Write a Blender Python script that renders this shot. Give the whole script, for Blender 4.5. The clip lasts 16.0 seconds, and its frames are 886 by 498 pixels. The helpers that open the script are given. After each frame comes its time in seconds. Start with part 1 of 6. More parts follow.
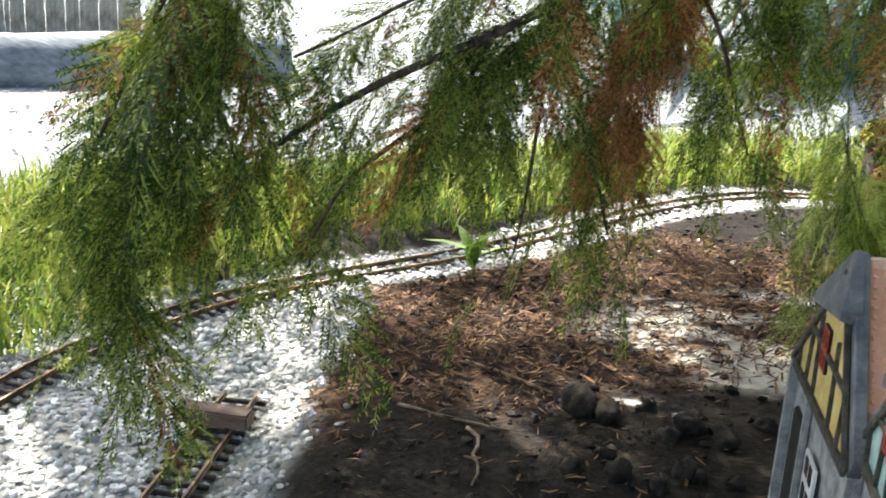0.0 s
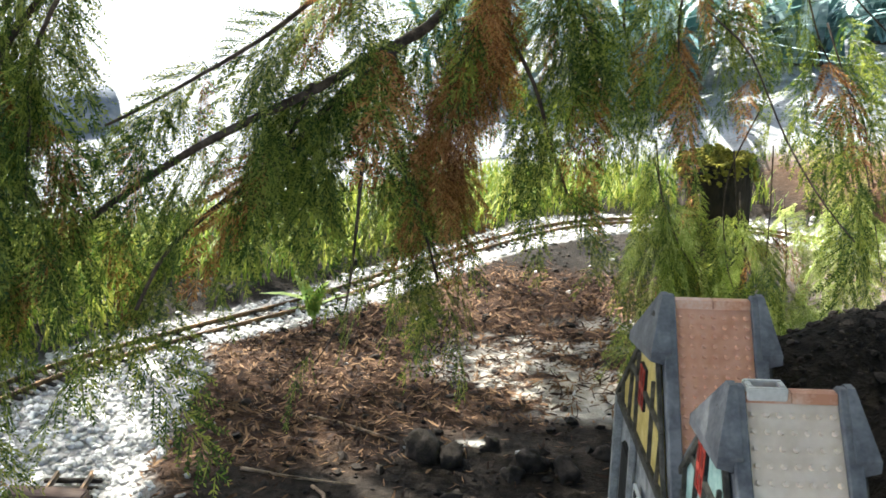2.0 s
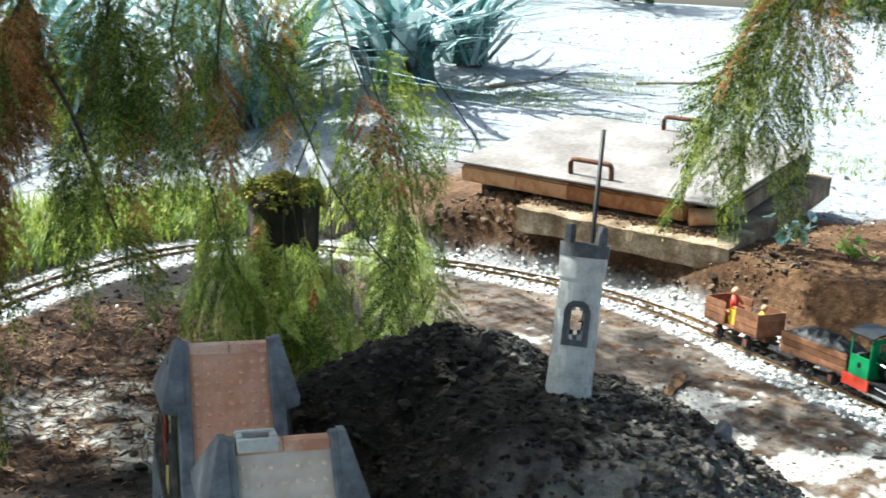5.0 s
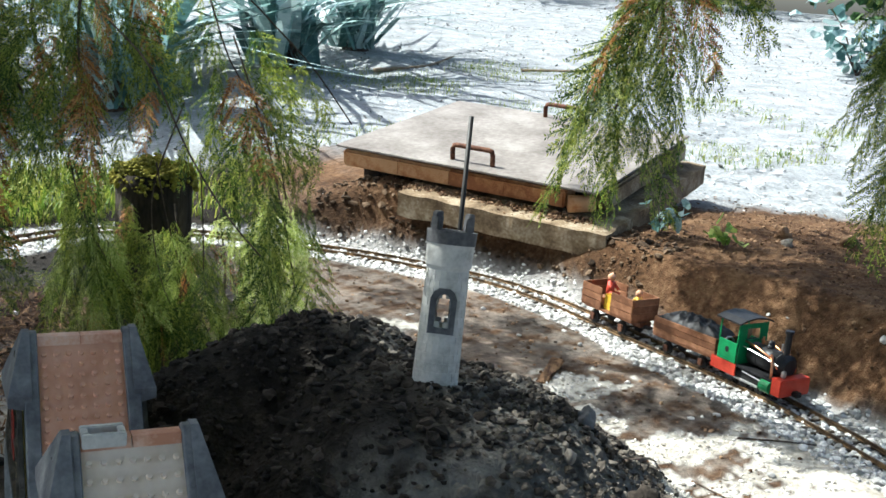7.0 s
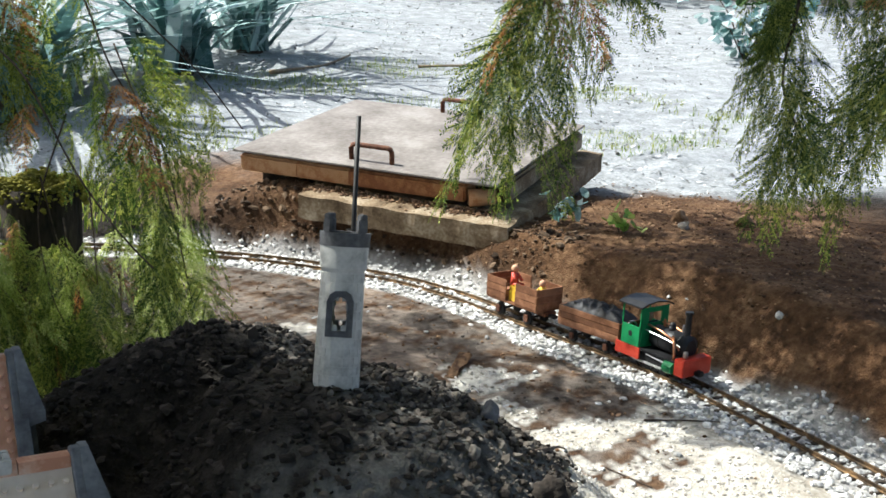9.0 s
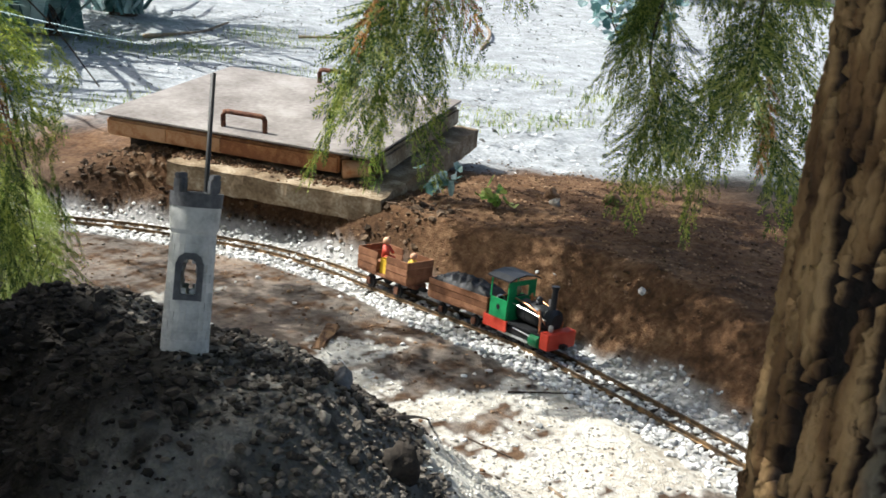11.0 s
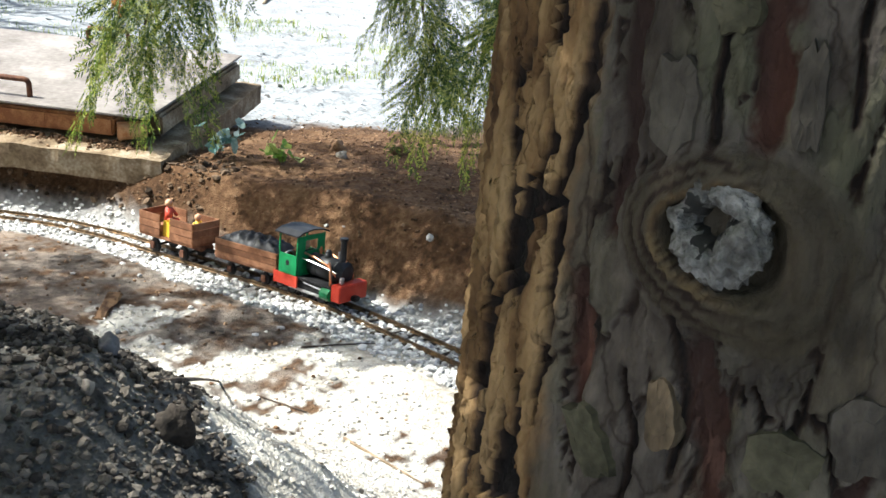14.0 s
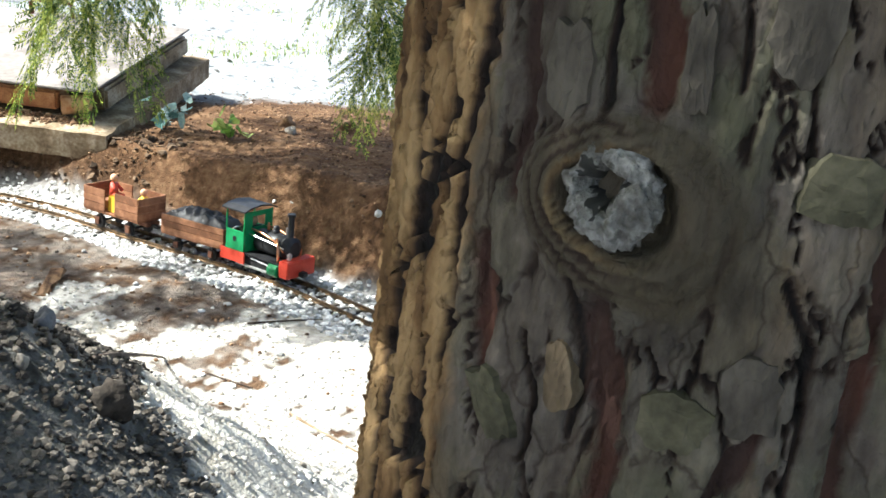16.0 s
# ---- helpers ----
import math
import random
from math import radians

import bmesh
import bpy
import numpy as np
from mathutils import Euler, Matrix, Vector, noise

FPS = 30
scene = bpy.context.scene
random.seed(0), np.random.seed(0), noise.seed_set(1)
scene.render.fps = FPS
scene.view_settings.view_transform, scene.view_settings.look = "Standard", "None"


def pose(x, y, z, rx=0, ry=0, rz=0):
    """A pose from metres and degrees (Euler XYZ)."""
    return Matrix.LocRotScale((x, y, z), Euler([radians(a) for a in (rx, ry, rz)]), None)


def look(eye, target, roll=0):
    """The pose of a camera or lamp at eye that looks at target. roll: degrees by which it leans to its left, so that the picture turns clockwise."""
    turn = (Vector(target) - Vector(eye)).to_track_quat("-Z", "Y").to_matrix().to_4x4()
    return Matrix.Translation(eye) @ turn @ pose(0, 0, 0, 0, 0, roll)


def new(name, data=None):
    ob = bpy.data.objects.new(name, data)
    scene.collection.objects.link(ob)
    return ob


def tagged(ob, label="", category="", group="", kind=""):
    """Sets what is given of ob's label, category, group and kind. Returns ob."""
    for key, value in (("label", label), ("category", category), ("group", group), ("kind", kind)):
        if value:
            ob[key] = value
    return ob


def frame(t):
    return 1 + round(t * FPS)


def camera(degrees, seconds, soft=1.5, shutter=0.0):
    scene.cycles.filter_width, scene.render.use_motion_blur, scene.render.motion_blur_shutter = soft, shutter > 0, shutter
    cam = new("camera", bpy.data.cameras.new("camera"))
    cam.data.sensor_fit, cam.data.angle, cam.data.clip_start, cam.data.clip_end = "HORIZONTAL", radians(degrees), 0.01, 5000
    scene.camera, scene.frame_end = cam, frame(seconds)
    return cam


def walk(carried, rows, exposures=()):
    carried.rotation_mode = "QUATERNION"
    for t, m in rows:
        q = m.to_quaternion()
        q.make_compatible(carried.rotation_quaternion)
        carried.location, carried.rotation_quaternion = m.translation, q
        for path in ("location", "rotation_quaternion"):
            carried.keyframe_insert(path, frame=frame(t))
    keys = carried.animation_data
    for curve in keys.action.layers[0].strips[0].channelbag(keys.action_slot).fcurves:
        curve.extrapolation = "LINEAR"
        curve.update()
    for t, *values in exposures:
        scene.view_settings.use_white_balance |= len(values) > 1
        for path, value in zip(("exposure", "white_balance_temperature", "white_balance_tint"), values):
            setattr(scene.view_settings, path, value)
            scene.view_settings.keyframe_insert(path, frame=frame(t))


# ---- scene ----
cam = camera(45.3, 16.0, 1.6, 0.3)
PATH = [
    (0, (0.394, 0.086, 0.723), (0.162, 1.987, 0.148), 3.4),
    (0.5, (0.404, 0.09, 0.73), (0.268, 2.012, 0.194), 2.9),
    (1, (0.406, 0.092, 0.739), (0.338, 2.02, 0.215), 2.1),
    (1.5, (0.416, 0.093, 0.749), (0.418, 2.029, 0.248), 1.4),
    (2, (0.426, 0.092, 0.755), (0.464, 2.026, 0.249), 1.5),
    (2.5, (0.448, 0.1, 0.756), (0.57, 2.031, 0.25), 1.6),
    (3, (0.473, 0.106, 0.767), (0.723, 2.043, 0.338), 2.5),
    (3.5, (0.488, 0.109, 0.773), (0.826, 2.036, 0.357), 3.0),
    (4, (0.499, 0.111, 0.769), (0.911, 2.019, 0.333), 3.3),
    (4.5, (0.515, 0.113, 0.772), (1.065, 1.984, 0.328), 3.1),
    (5, (0.541, 0.114, 0.774), (1.251, 1.93, 0.328), 3.5),
    (7.5, (0.571, 0.119, 0.775), (1.493, 1.833, 0.313), 4.5),
    (8, (0.577, 0.118, 0.779), (1.539, 1.809, 0.315), 3.5),
    (10.5, (0.596, 0.118, 0.767), (1.778, 1.668, 0.316), 5.5),
    (11, (0.609, 0.112, 0.764), (1.837, 1.617, 0.287), 5.9),
    (11.5, (0.624, 0.108, 0.76), (1.906, 1.559, 0.258), 4.7),
    (12, (0.628, 0.105, 0.755), (1.964, 1.5, 0.236), 5.6),
    (12.5, (0.622, 0.104, 0.753), (1.977, 1.483, 0.239), 6.5),
    (13, (0.629, 0.103, 0.756), (2.028, 1.439, 0.248), 6.3),
    (13.5, (0.64, 0.097, 0.755), (2.103, 1.363, 0.251), 5.8),
    (14, (0.64, 0.096, 0.756), (2.126, 1.329, 0.234), 5.1),
    (14.5, (0.64, 0.093, 0.752), (2.132, 1.311, 0.211), 5.5),
    (15, (0.642, 0.089, 0.752), (2.15, 1.277, 0.193), 5.6),
    (15.5, (0.64, 0.085, 0.751), (2.159, 1.261, 0.192), 5.9),
    (16, (0.647, 0.085, 0.754), (2.181, 1.242, 0.2), 5.9),
]
walk(cam, [(t, look(eye, target, roll)) for t, eye, target, roll in PATH],
     [(0, 1.95, 6600, 5), (2, 1.95, 6500, 4), (3, 1.8, 6300, 2), (5, 1.5, 5900, -1), (8, 1.03, 6100, 3), (11, 0.9, 6250, 5), (12.5, 0.95, 6300, 5), (14, 1.36, 6220, 4), (16, 1.74, 6150, 3)])

# ---- light ----
SUN = Vector((-0.42, 0.50, 0.76)).normalized()
world = bpy.data.worlds.new("world")
scene.world = world
world.use_nodes = True
wn = world.node_tree.nodes
sky = wn.new("ShaderNodeTexSky")
sky.sky_type, sky.sun_disc = "NISHITA", False
sky.air_density, sky.dust_density = 0.8, 4.0
sky.sun_elevation, sky.sun_rotation = math.asin(SUN.z), math.atan2(SUN.x, SUN.y)
world.node_tree.links.new(sky.outputs[0], wn["Background"].inputs[0])
wn["Background"].inputs[1].default_value = 0.122
sun = new("sun", bpy.data.lights.new("sun", "SUN"))
sun.data.energy, sun.data.angle, sun.data.color = 5.0, radians(0.6), (1.0, 0.96, 0.90)
sun.matrix_world = look(SUN * 10, (0, 0, 0))

rng = np.random.default_rng(7)


# ---- materials ----
def material(name, colors, scale=40.0, rough=0.8, metal=0.0, bump=0.3, depth=0.002, fine=6.0, island=0.0, objrand=0.0, translucent=0.0, stretch=(1, 1, 1), spec=0.3):
    """Two-scale noise colour over two or three colours, with bump in metres."""
    m = bpy.data.materials.new(name)
    m.use_nodes = True
    nt = m.node_tree
    nd, ln = nt.nodes, nt.links
    b = nd["Principled BSDF"]
    co = nd.new("ShaderNodeTexCoord")
    mp = nd.new("ShaderNodeMapping")
    mp.inputs["Scale"].default_value = stretch
    ln.new(co.outputs["Object"], mp.inputs[0])
    n1 = nd.new("ShaderNodeTexNoise")
    n1.inputs["Scale"].default_value, n1.inputs["Detail"].default_value = scale, 6
    n2 = nd.new("ShaderNodeTexNoise")
    n2.inputs["Scale"].default_value, n2.inputs["Detail"].default_value = scale * fine, 4
    for n in (n1, n2):
        ln.new(mp.outputs[0], n.inputs[0])
    mix = nd.new("ShaderNodeMath")
    mix.operation = "MULTIPLY_ADD"
    ln.new(n2.outputs[0], mix.inputs[0])
    mix.inputs[1].default_value = 0.45
    ad = nd.new("ShaderNodeMath")
    ad.operation = "MULTIPLY_ADD"
    ln.new(n1.outputs[0], ad.inputs[0])
    ad.inputs[1].default_value, ad.inputs[2].default_value = 1.0, -0.22
    ln.new(ad.outputs[0], mix.inputs[2])
    fac = mix.outputs[0]
    if island or objrand:
        if island:
            r = nd.new("ShaderNodeNewGeometry").outputs["Random Per Island"]
        else:
            r = nd.new("ShaderNodeObjectInfo").outputs["Random"]
        k = nd.new("ShaderNodeMath")
        k.operation = "MULTIPLY_ADD"
        ln.new(r, k.inputs[0])
        k.inputs[1].default_value = island or objrand
        s = nd.new("ShaderNodeMath")
        s.operation = "SUBTRACT"
        ln.new(fac, s.inputs[0])
        s.inputs[1].default_value = (island or objrand) / 2
        ln.new(s.outputs[0], k.inputs[2])
        fac = k.outputs[0]
    ramp = nd.new("ShaderNodeValToRGB")
    el = ramp.color_ramp.elements
    el[0].position, el[1].position = 0.3, 0.7
    el[0].color, el[1].color = (*colors[0], 1), (*colors[-1], 1)
    if len(colors) == 3:
        e = el.new(0.5)
        e.color = (*colors[1], 1)
    ln.new(fac, ramp.inputs[0])
    ln.new(ramp.outputs[0], b.inputs["Base Color"])
    b.inputs["Roughness"].default_value, b.inputs["Metallic"].default_value = rough, metal
    b.inputs["Specular IOR Level"].default_value = spec
    if bump:
        bp = nd.new("ShaderNodeBump")
        bp.inputs["Strength"].default_value, bp.inputs["Distance"].default_value = bump, depth
        ln.new(mix.outputs[0], bp.inputs["Height"])
        ln.new(bp.outputs[0], b.inputs["Normal"])
    if translucent:
        t = nd.new("ShaderNodeBsdfTranslucent")
        ln.new(ramp.outputs[0], t.inputs[0])
        ms = nd.new("ShaderNodeMixShader")
        ms.inputs[0].default_value = translucent
        ln.new(b.outputs[0], ms.inputs[1])
        ln.new(t.outputs[0], ms.inputs[2])
        ln.new(ms.outputs[0], nd["Material Output"].inputs[0])
    return m


M = {}
M["gravel"] = material("white_gravel", [(0.30, 0.295, 0.285), (0.50, 0.49, 0.47), (0.72, 0.71, 0.69)], 60, 0.75, island=0.7)
M["soil"] = material("dark_soil", [(0.0096, 0.0072, 0.0056), (0.024, 0.0184, 0.0144), (0.048, 0.0376, 0.0296)], 30, 0.95, bump=0.8, depth=0.01, fine=7)
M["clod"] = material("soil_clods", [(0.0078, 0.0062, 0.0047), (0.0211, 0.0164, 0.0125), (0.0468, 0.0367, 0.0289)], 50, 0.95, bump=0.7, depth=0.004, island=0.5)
M["mulch"] = material("brown_mulch", [(0.022, 0.010, 0.005), (0.066, 0.031, 0.014), (0.185, 0.108, 0.055)], 60, 0.9, island=0.9)
M["litter"] = material("pale_leaf_litter", [(0.10, 0.098, 0.092), (0.28, 0.285, 0.285), (0.54, 0.545, 0.545)], 30, 0.85, island=0.9, translucent=0.15)
M["stone"] = material("garden_stone", [(0.07, 0.06, 0.05), (0.14, 0.12, 0.10), (0.26, 0.235, 0.20)], 40, 0.85, island=0.7, bump=0.5)
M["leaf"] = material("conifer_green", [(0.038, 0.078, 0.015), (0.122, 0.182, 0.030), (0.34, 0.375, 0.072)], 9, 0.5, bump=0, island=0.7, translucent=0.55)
# paler copy of the conifer green, with sunlight put into the colour
M["leaf_sunlit"] = material("sun_painted_conifer_green", [(0.20, 0.28, 0.05), (0.38, 0.45, 0.11), (0.58, 0.62, 0.26)], 9, 0.5, bump=0, island=0.6, translucent=0.5)
M["brown"] = material("dead_conifer_brown", [(0.146, 0.055, 0.014), (0.347, 0.146, 0.042), (0.560, 0.287, 0.104)], 12, 0.8, bump=0, island=0.6, translucent=0.3)
M["twig"] = material("twig_bark", [(0.03, 0.022, 0.017), (0.07, 0.05, 0.037), (0.13, 0.10, 0.08)], 50, 0.9, bump=0.5)
M["stick"] = material("pale_dry_stick", [(0.11, 0.075, 0.045), (0.20, 0.145, 0.095), (0.32, 0.25, 0.18)], 60, 0.85)
M["bark"] = material("flaky_bark", [(0.038, 0.032, 0.028), (0.078, 0.070, 0.063), (0.128, 0.118, 0.108)], 45, 0.9, bump=0.6, depth=0.003, stretch=(1, 1, 0.45), fine=6)
M["bark_grey"] = material("grey_bark_flake", [(0.032, 0.027, 0.022), (0.061, 0.052, 0.042), (0.094, 0.082, 0.066)], 70, 0.9, bump=0.8, depth=0.003, stretch=(1, 1, 0.5))
M["bark_tan"] = material("tan_bark_flake", [(0.060, 0.042, 0.026), (0.115, 0.085, 0.053), (0.170, 0.135, 0.092)], 70, 0.9, bump=0.8, depth=0.003, stretch=(1, 1, 0.5))
M["groove"] = material("red_brown_bark_groove", [(0.025, 0.012, 0.009), (0.06, 0.026, 0.017), (0.12, 0.05, 0.03)], 40, 0.9, bump=0.7, stretch=(1, 1, 0.3))
M["knotwood"] = material("weathered_cut_wood", [(0.036, 0.031, 0.026), (0.125, 0.120, 0.112), (0.30, 0.297, 0.287)], 75, 0.9, bump=1.0, depth=0.004)
M["lichen"] = material("lichen_bark_flake", [(0.029, 0.027, 0.016), (0.062, 0.057, 0.035), (0.101, 0.092, 0.060)], 60, 0.9, bump=0.7)
M["concrete"] = material("old_concrete", [(0.09, 0.06, 0.034), (0.20, 0.145, 0.088), (0.38, 0.32, 0.235)], 14, 0.9, bump=0.5, depth=0.004, fine=9)
M["brick"] = material("orange_brick", [(0.24, 0.10, 0.045), (0.38, 0.18, 0.08), (0.48, 0.28, 0.15)], 30, 0.9, bump=0.6, depth=0.003, objrand=0.35)
M["plate"] = material("dusty_steel_plate", [(0.11, 0.093, 0.082), (0.19, 0.168, 0.152), (0.28, 0.255, 0.235)], 5, 0.72, metal=0.0, bump=0.12, fine=14)
M["rust"] = material("rusty_steel", [(0.05, 0.022, 0.014), (0.12, 0.05, 0.03), (0.20, 0.10, 0.06)], 60, 0.8, metal=0.2, bump=0.4)
M["castle"] = material("light_grey_castle_stone", [(0.36, 0.35, 0.325), (0.49, 0.48, 0.45), (0.60, 0.585, 0.55)], 45, 0.75, bump=0.3, depth=0.001, objrand=0.12)
M["castle_dark"] = material("dark_grey_castle_stone", [(0.05, 0.05, 0.055), (0.09, 0.09, 0.095), (0.14, 0.14, 0.145)], 45, 0.75, bump=0.3, depth=0.001)
M["rod"] = material("black_rod", [(0.012, 0.011, 0.011), (0.03, 0.028, 0.028)], 40, 0.5)
M["pink"] = material("faded_salmon_roof", [(0.58, 0.29, 0.18), (0.69, 0.38, 0.255), (0.75, 0.46, 0.33)], 18, 0.6, bump=0.15, depth=0.001)
M["cream"] = material("faded_cream_roof", [(0.62, 0.50, 0.39), (0.72, 0.60, 0.49), (0.79, 0.69, 0.58)], 18, 0.6, bump=0.15, depth=0.001)
M["ridge"] = material("orange_ridge_tile", [(0.48, 0.22, 0.13), (0.62, 0.36, 0.25), (0.66, 0.46, 0.36)], 60, 0.6, bump=0.2, objrand=0.5)
M["coping"] = material("grey_gable_coping", [(0.084, 0.086, 0.096), (0.138, 0.142, 0.152), (0.204, 0.208, 0.216)], 40, 0.7, bump=0.3, depth=0.001)
M["wallgrey"] = material("grey_toy_stone_wall", [(0.19, 0.19, 0.185), (0.30, 0.30, 0.29), (0.42, 0.415, 0.40)], 60, 0.75, bump=0.5, depth=0.0015)
M["yellow"] = material("yellow_plaster_panel", [(0.50, 0.36, 0.10), (0.62, 0.48, 0.16), (0.70, 0.57, 0.25)], 60, 0.7, bump=0.2)
M["teal"] = material("pale_teal_plaster_panel", [(0.20, 0.34, 0.31), (0.30, 0.45, 0.41), (0.42, 0.56, 0.51)], 60, 0.7, bump=0.2)
M["beam"] = material("dark_timber_beam", [(0.03, 0.028, 0.024), (0.06, 0.055, 0.045), (0.11, 0.10, 0.085)], 80, 0.75)
M["red"] = material("red_toy_shutter", [(0.30, 0.03, 0.025), (0.42, 0.06, 0.04)], 60, 0.5, bump=0.1)
M["shutter_dark"] = material("dark_red_shutter_panel", [(0.12, 0.012, 0.010), (0.20, 0.025, 0.02)], 60, 0.5, bump=0.1)
M["dark"] = material("dark_recess", [(0.01, 0.01, 0.01), (0.025, 0.024, 0.022)], 40, 0.8)
M["white"] = material("white_toy_lattice", [(0.60, 0.60, 0.58), (0.75, 0.75, 0.72)], 60, 0.6, bump=0.1)
M["rail"] = material("brass_rail", [(0.05, 0.037, 0.026), (0.12, 0.08, 0.046), (0.27, 0.17, 0.085)], 40, 0.5, metal=0.6, bump=0.3, depth=0.0005)
M["sleeper"] = material("brown_sleeper", [(0.03, 0.024, 0.02), (0.06, 0.048, 0.038), (0.11, 0.09, 0.07)], 60, 0.85, objrand=0.4)
M["wood"] = material("weathered_brown_wood", [(0.085, 0.052, 0.040), (0.145, 0.095, 0.073), (0.22, 0.16, 0.13)], 40, 0.8, stretch=(0.25, 1, 1), bump=0.4)
M["green"] = material("green_loco_paint", [(0.012, 0.16, 0.055), (0.02, 0.24, 0.085)], 50, 0.35, bump=0.05)
M["loco_red"] = material("red_loco_paint", [(0.42, 0.035, 0.02), (0.56, 0.07, 0.04)], 50, 0.4, bump=0.05)
M["black"] = material("black_loco_paint", [(0.008, 0.008, 0.009), (0.022, 0.022, 0.024)], 60, 0.45, bump=0.1)
M["copper"] = material("copper_pipe", [(0.55, 0.22, 0.10), (0.75, 0.36, 0.2)], 60, 0.3, metal=0.9, bump=0.1)
M["steel"] = material("bright_steel", [(0.45, 0.45, 0.45), (0.65, 0.65, 0.65)], 60, 0.3, metal=0.9, bump=0.1)
M["wagon"] = material("red_brown_wagon_planks", [(0.13, 0.055, 0.026), (0.205, 0.090, 0.044), (0.28, 0.135, 0.072)], 50, 0.7, objrand=0.3, bump=0.3)
M["coal"] = material("coal_lumps", [(0.006, 0.006, 0.007), (0.02, 0.02, 0.022), (0.05, 0.05, 0.055)], 60, 0.5, bump=0.6, depth=0.004, island=0.5)
M["sheet"] = material("black_plastic_sheet", [(0.008, 0.008, 0.010), (0.020, 0.020, 0.023)], 40, 0.55, bump=0.2, depth=0.002, spec=0.3)
M["toy_red"] = material("red_toy_plastic", [(0.48, 0.06, 0.04), (0.6, 0.10, 0.06)], 50, 0.45, bump=0)
M["toy_skin"] = material("toy_face_plastic", [(0.55, 0.3, 0.18), (0.65, 0.38, 0.24)], 50, 0.5, bump=0)
M["toy_yellow"] = material("yellow_toy_plastic", [(0.62, 0.38, 0.03), (0.74, 0.50, 0.06)], 50, 0.45, bump=0)
M["moss"] = material("yellow_green_moss", [(0.085, 0.085, 0.011), (0.19, 0.172, 0.021), (0.32, 0.285, 0.042)], 50, 0.95, bump=0.9, depth=0.006)
M["stump"] = material("dark_rotten_stump", [(0.012, 0.010, 0.008), (0.035, 0.028, 0.02), (0.07, 0.055, 0.04)], 25, 0.95, bump=0.8, depth=0.008, stretch=(1, 1, 0.3))
M["grass"] = material("sunlit_grass", [(0.10, 0.17, 0.02), (0.20, 0.27, 0.035), (0.34, 0.36, 0.07)], 10, 0.6, bump=0, island=0.8, translucent=0.35)
M["strap"] = material("blue_green_strap_leaf", [(0.06, 0.14, 0.13), (0.18, 0.31, 0.30), (0.46, 0.58, 0.57)], 20, 0.45, bump=0, island=0.8, translucent=0.2, spec=0.5)
M["broad"] = material("bright_broad_leaf", [(0.10, 0.20, 0.03), (0.20, 0.32, 0.06), (0.34, 0.42, 0.12)], 20, 0.5, bump=0, island=0.7, translucent=0.35)
M["bush"] = material("far_bush_leaf", [(0.02, 0.06, 0.02), (0.06, 0.13, 0.04), (0.14, 0.22, 0.08)], 10, 0.6, bump=0, island=0.9, translucent=0.35)
M["reed"] = material("split_reed_fence", [(0.10, 0.075, 0.05), (0.24, 0.20, 0.15), (0.40, 0.35, 0.28)], 10, 0.8, objrand=0.6, island=0.6)
M["log"] = material("grey_weathered_log", [(0.08, 0.095, 0.11), (0.16, 0.18, 0.20), (0.27, 0.29, 0.31)], 10, 0.85, stretch=(0.3, 1, 1), bump=0.6, depth=0.01)
M["wire"] = material("black_wire", [(0.01, 0.01, 0.01), (0.03, 0.03, 0.03)], 40, 0.6, bump=0)


# ---- building helpers ----
def mesh_object(name, verts, faces, mat, parent=None, label="", smooth=False):
    """One mesh object from arrays; faces of one size."""
    verts = np.asarray(verts, dtype=np.float32).reshape(-1, 3)
    faces = np.asarray(faces, dtype=np.int32)
    me = bpy.data.meshes.new(name)
    k = faces.shape[1]
    me.vertices.add(len(verts))
    me.vertices.foreach_set("co", verts.ravel())
    me.loops.add(faces.size)
    me.loops.foreach_set("vertex_index", faces.ravel())
    me.polygons.add(len(faces))
    me.polygons.foreach_set("loop_start", np.arange(0, faces.size, k, dtype=np.int32))
    me.polygons.foreach_set("loop_total", np.full(len(faces), k, dtype=np.int32))
    me.polygons.foreach_set("use_smooth", np.full(len(faces), smooth))
    me.update()
    me.validate()
    me.materials.append(mat)
    ob = new(name, me)
    if parent:
        ob.parent = parent
    if label:
        ob["label"] = label
    return ob


def part(name, bm, mat, parent=None, label="", smooth=False):
    me = bpy.data.meshes.new(name)
    bmesh.ops.recalc_face_normals(bm, faces=bm.faces)
    if smooth:
        for f in bm.faces:
            f.smooth = True
    bm.to_mesh(me)
    bm.free()
    me.materials.append(mat)
    ob = new(name, me)
    if parent:
        ob.parent = parent
    if label:
        ob["label"] = label
    return ob


def box(size, at=(0, 0, 0), bevel=0.0, bm=None, turn=None):
    bm = bm or bmesh.new()
    m = Matrix.Translation(at) @ (turn or Matrix()) @ Matrix.Diagonal((*size, 1))
    made = bmesh.ops.create_cube(bm, size=1, matrix=m)["verts"]
    if bevel:
        edges = {e for v in made for e in v.link_edges}
        bmesh.ops.bevel(bm, geom=list(edges), offset=bevel, segments=2, affect="EDGES")
    return bm


def rod(a, b, r1, r2=None, seg=10, bm=None, caps=True):
    bm = bm or bmesh.new()
    a, b = Vector(a), Vector(b)
    m = Matrix.Translation((a + b) / 2) @ (b - a).to_track_quat("Z", "Y").to_matrix().to_4x4()
    bmesh.ops.create_cone(bm, cap_ends=caps, segments=seg, radius1=r1, radius2=r1 if r2 is None else r2, depth=(b - a).length, matrix=m)
    return bm


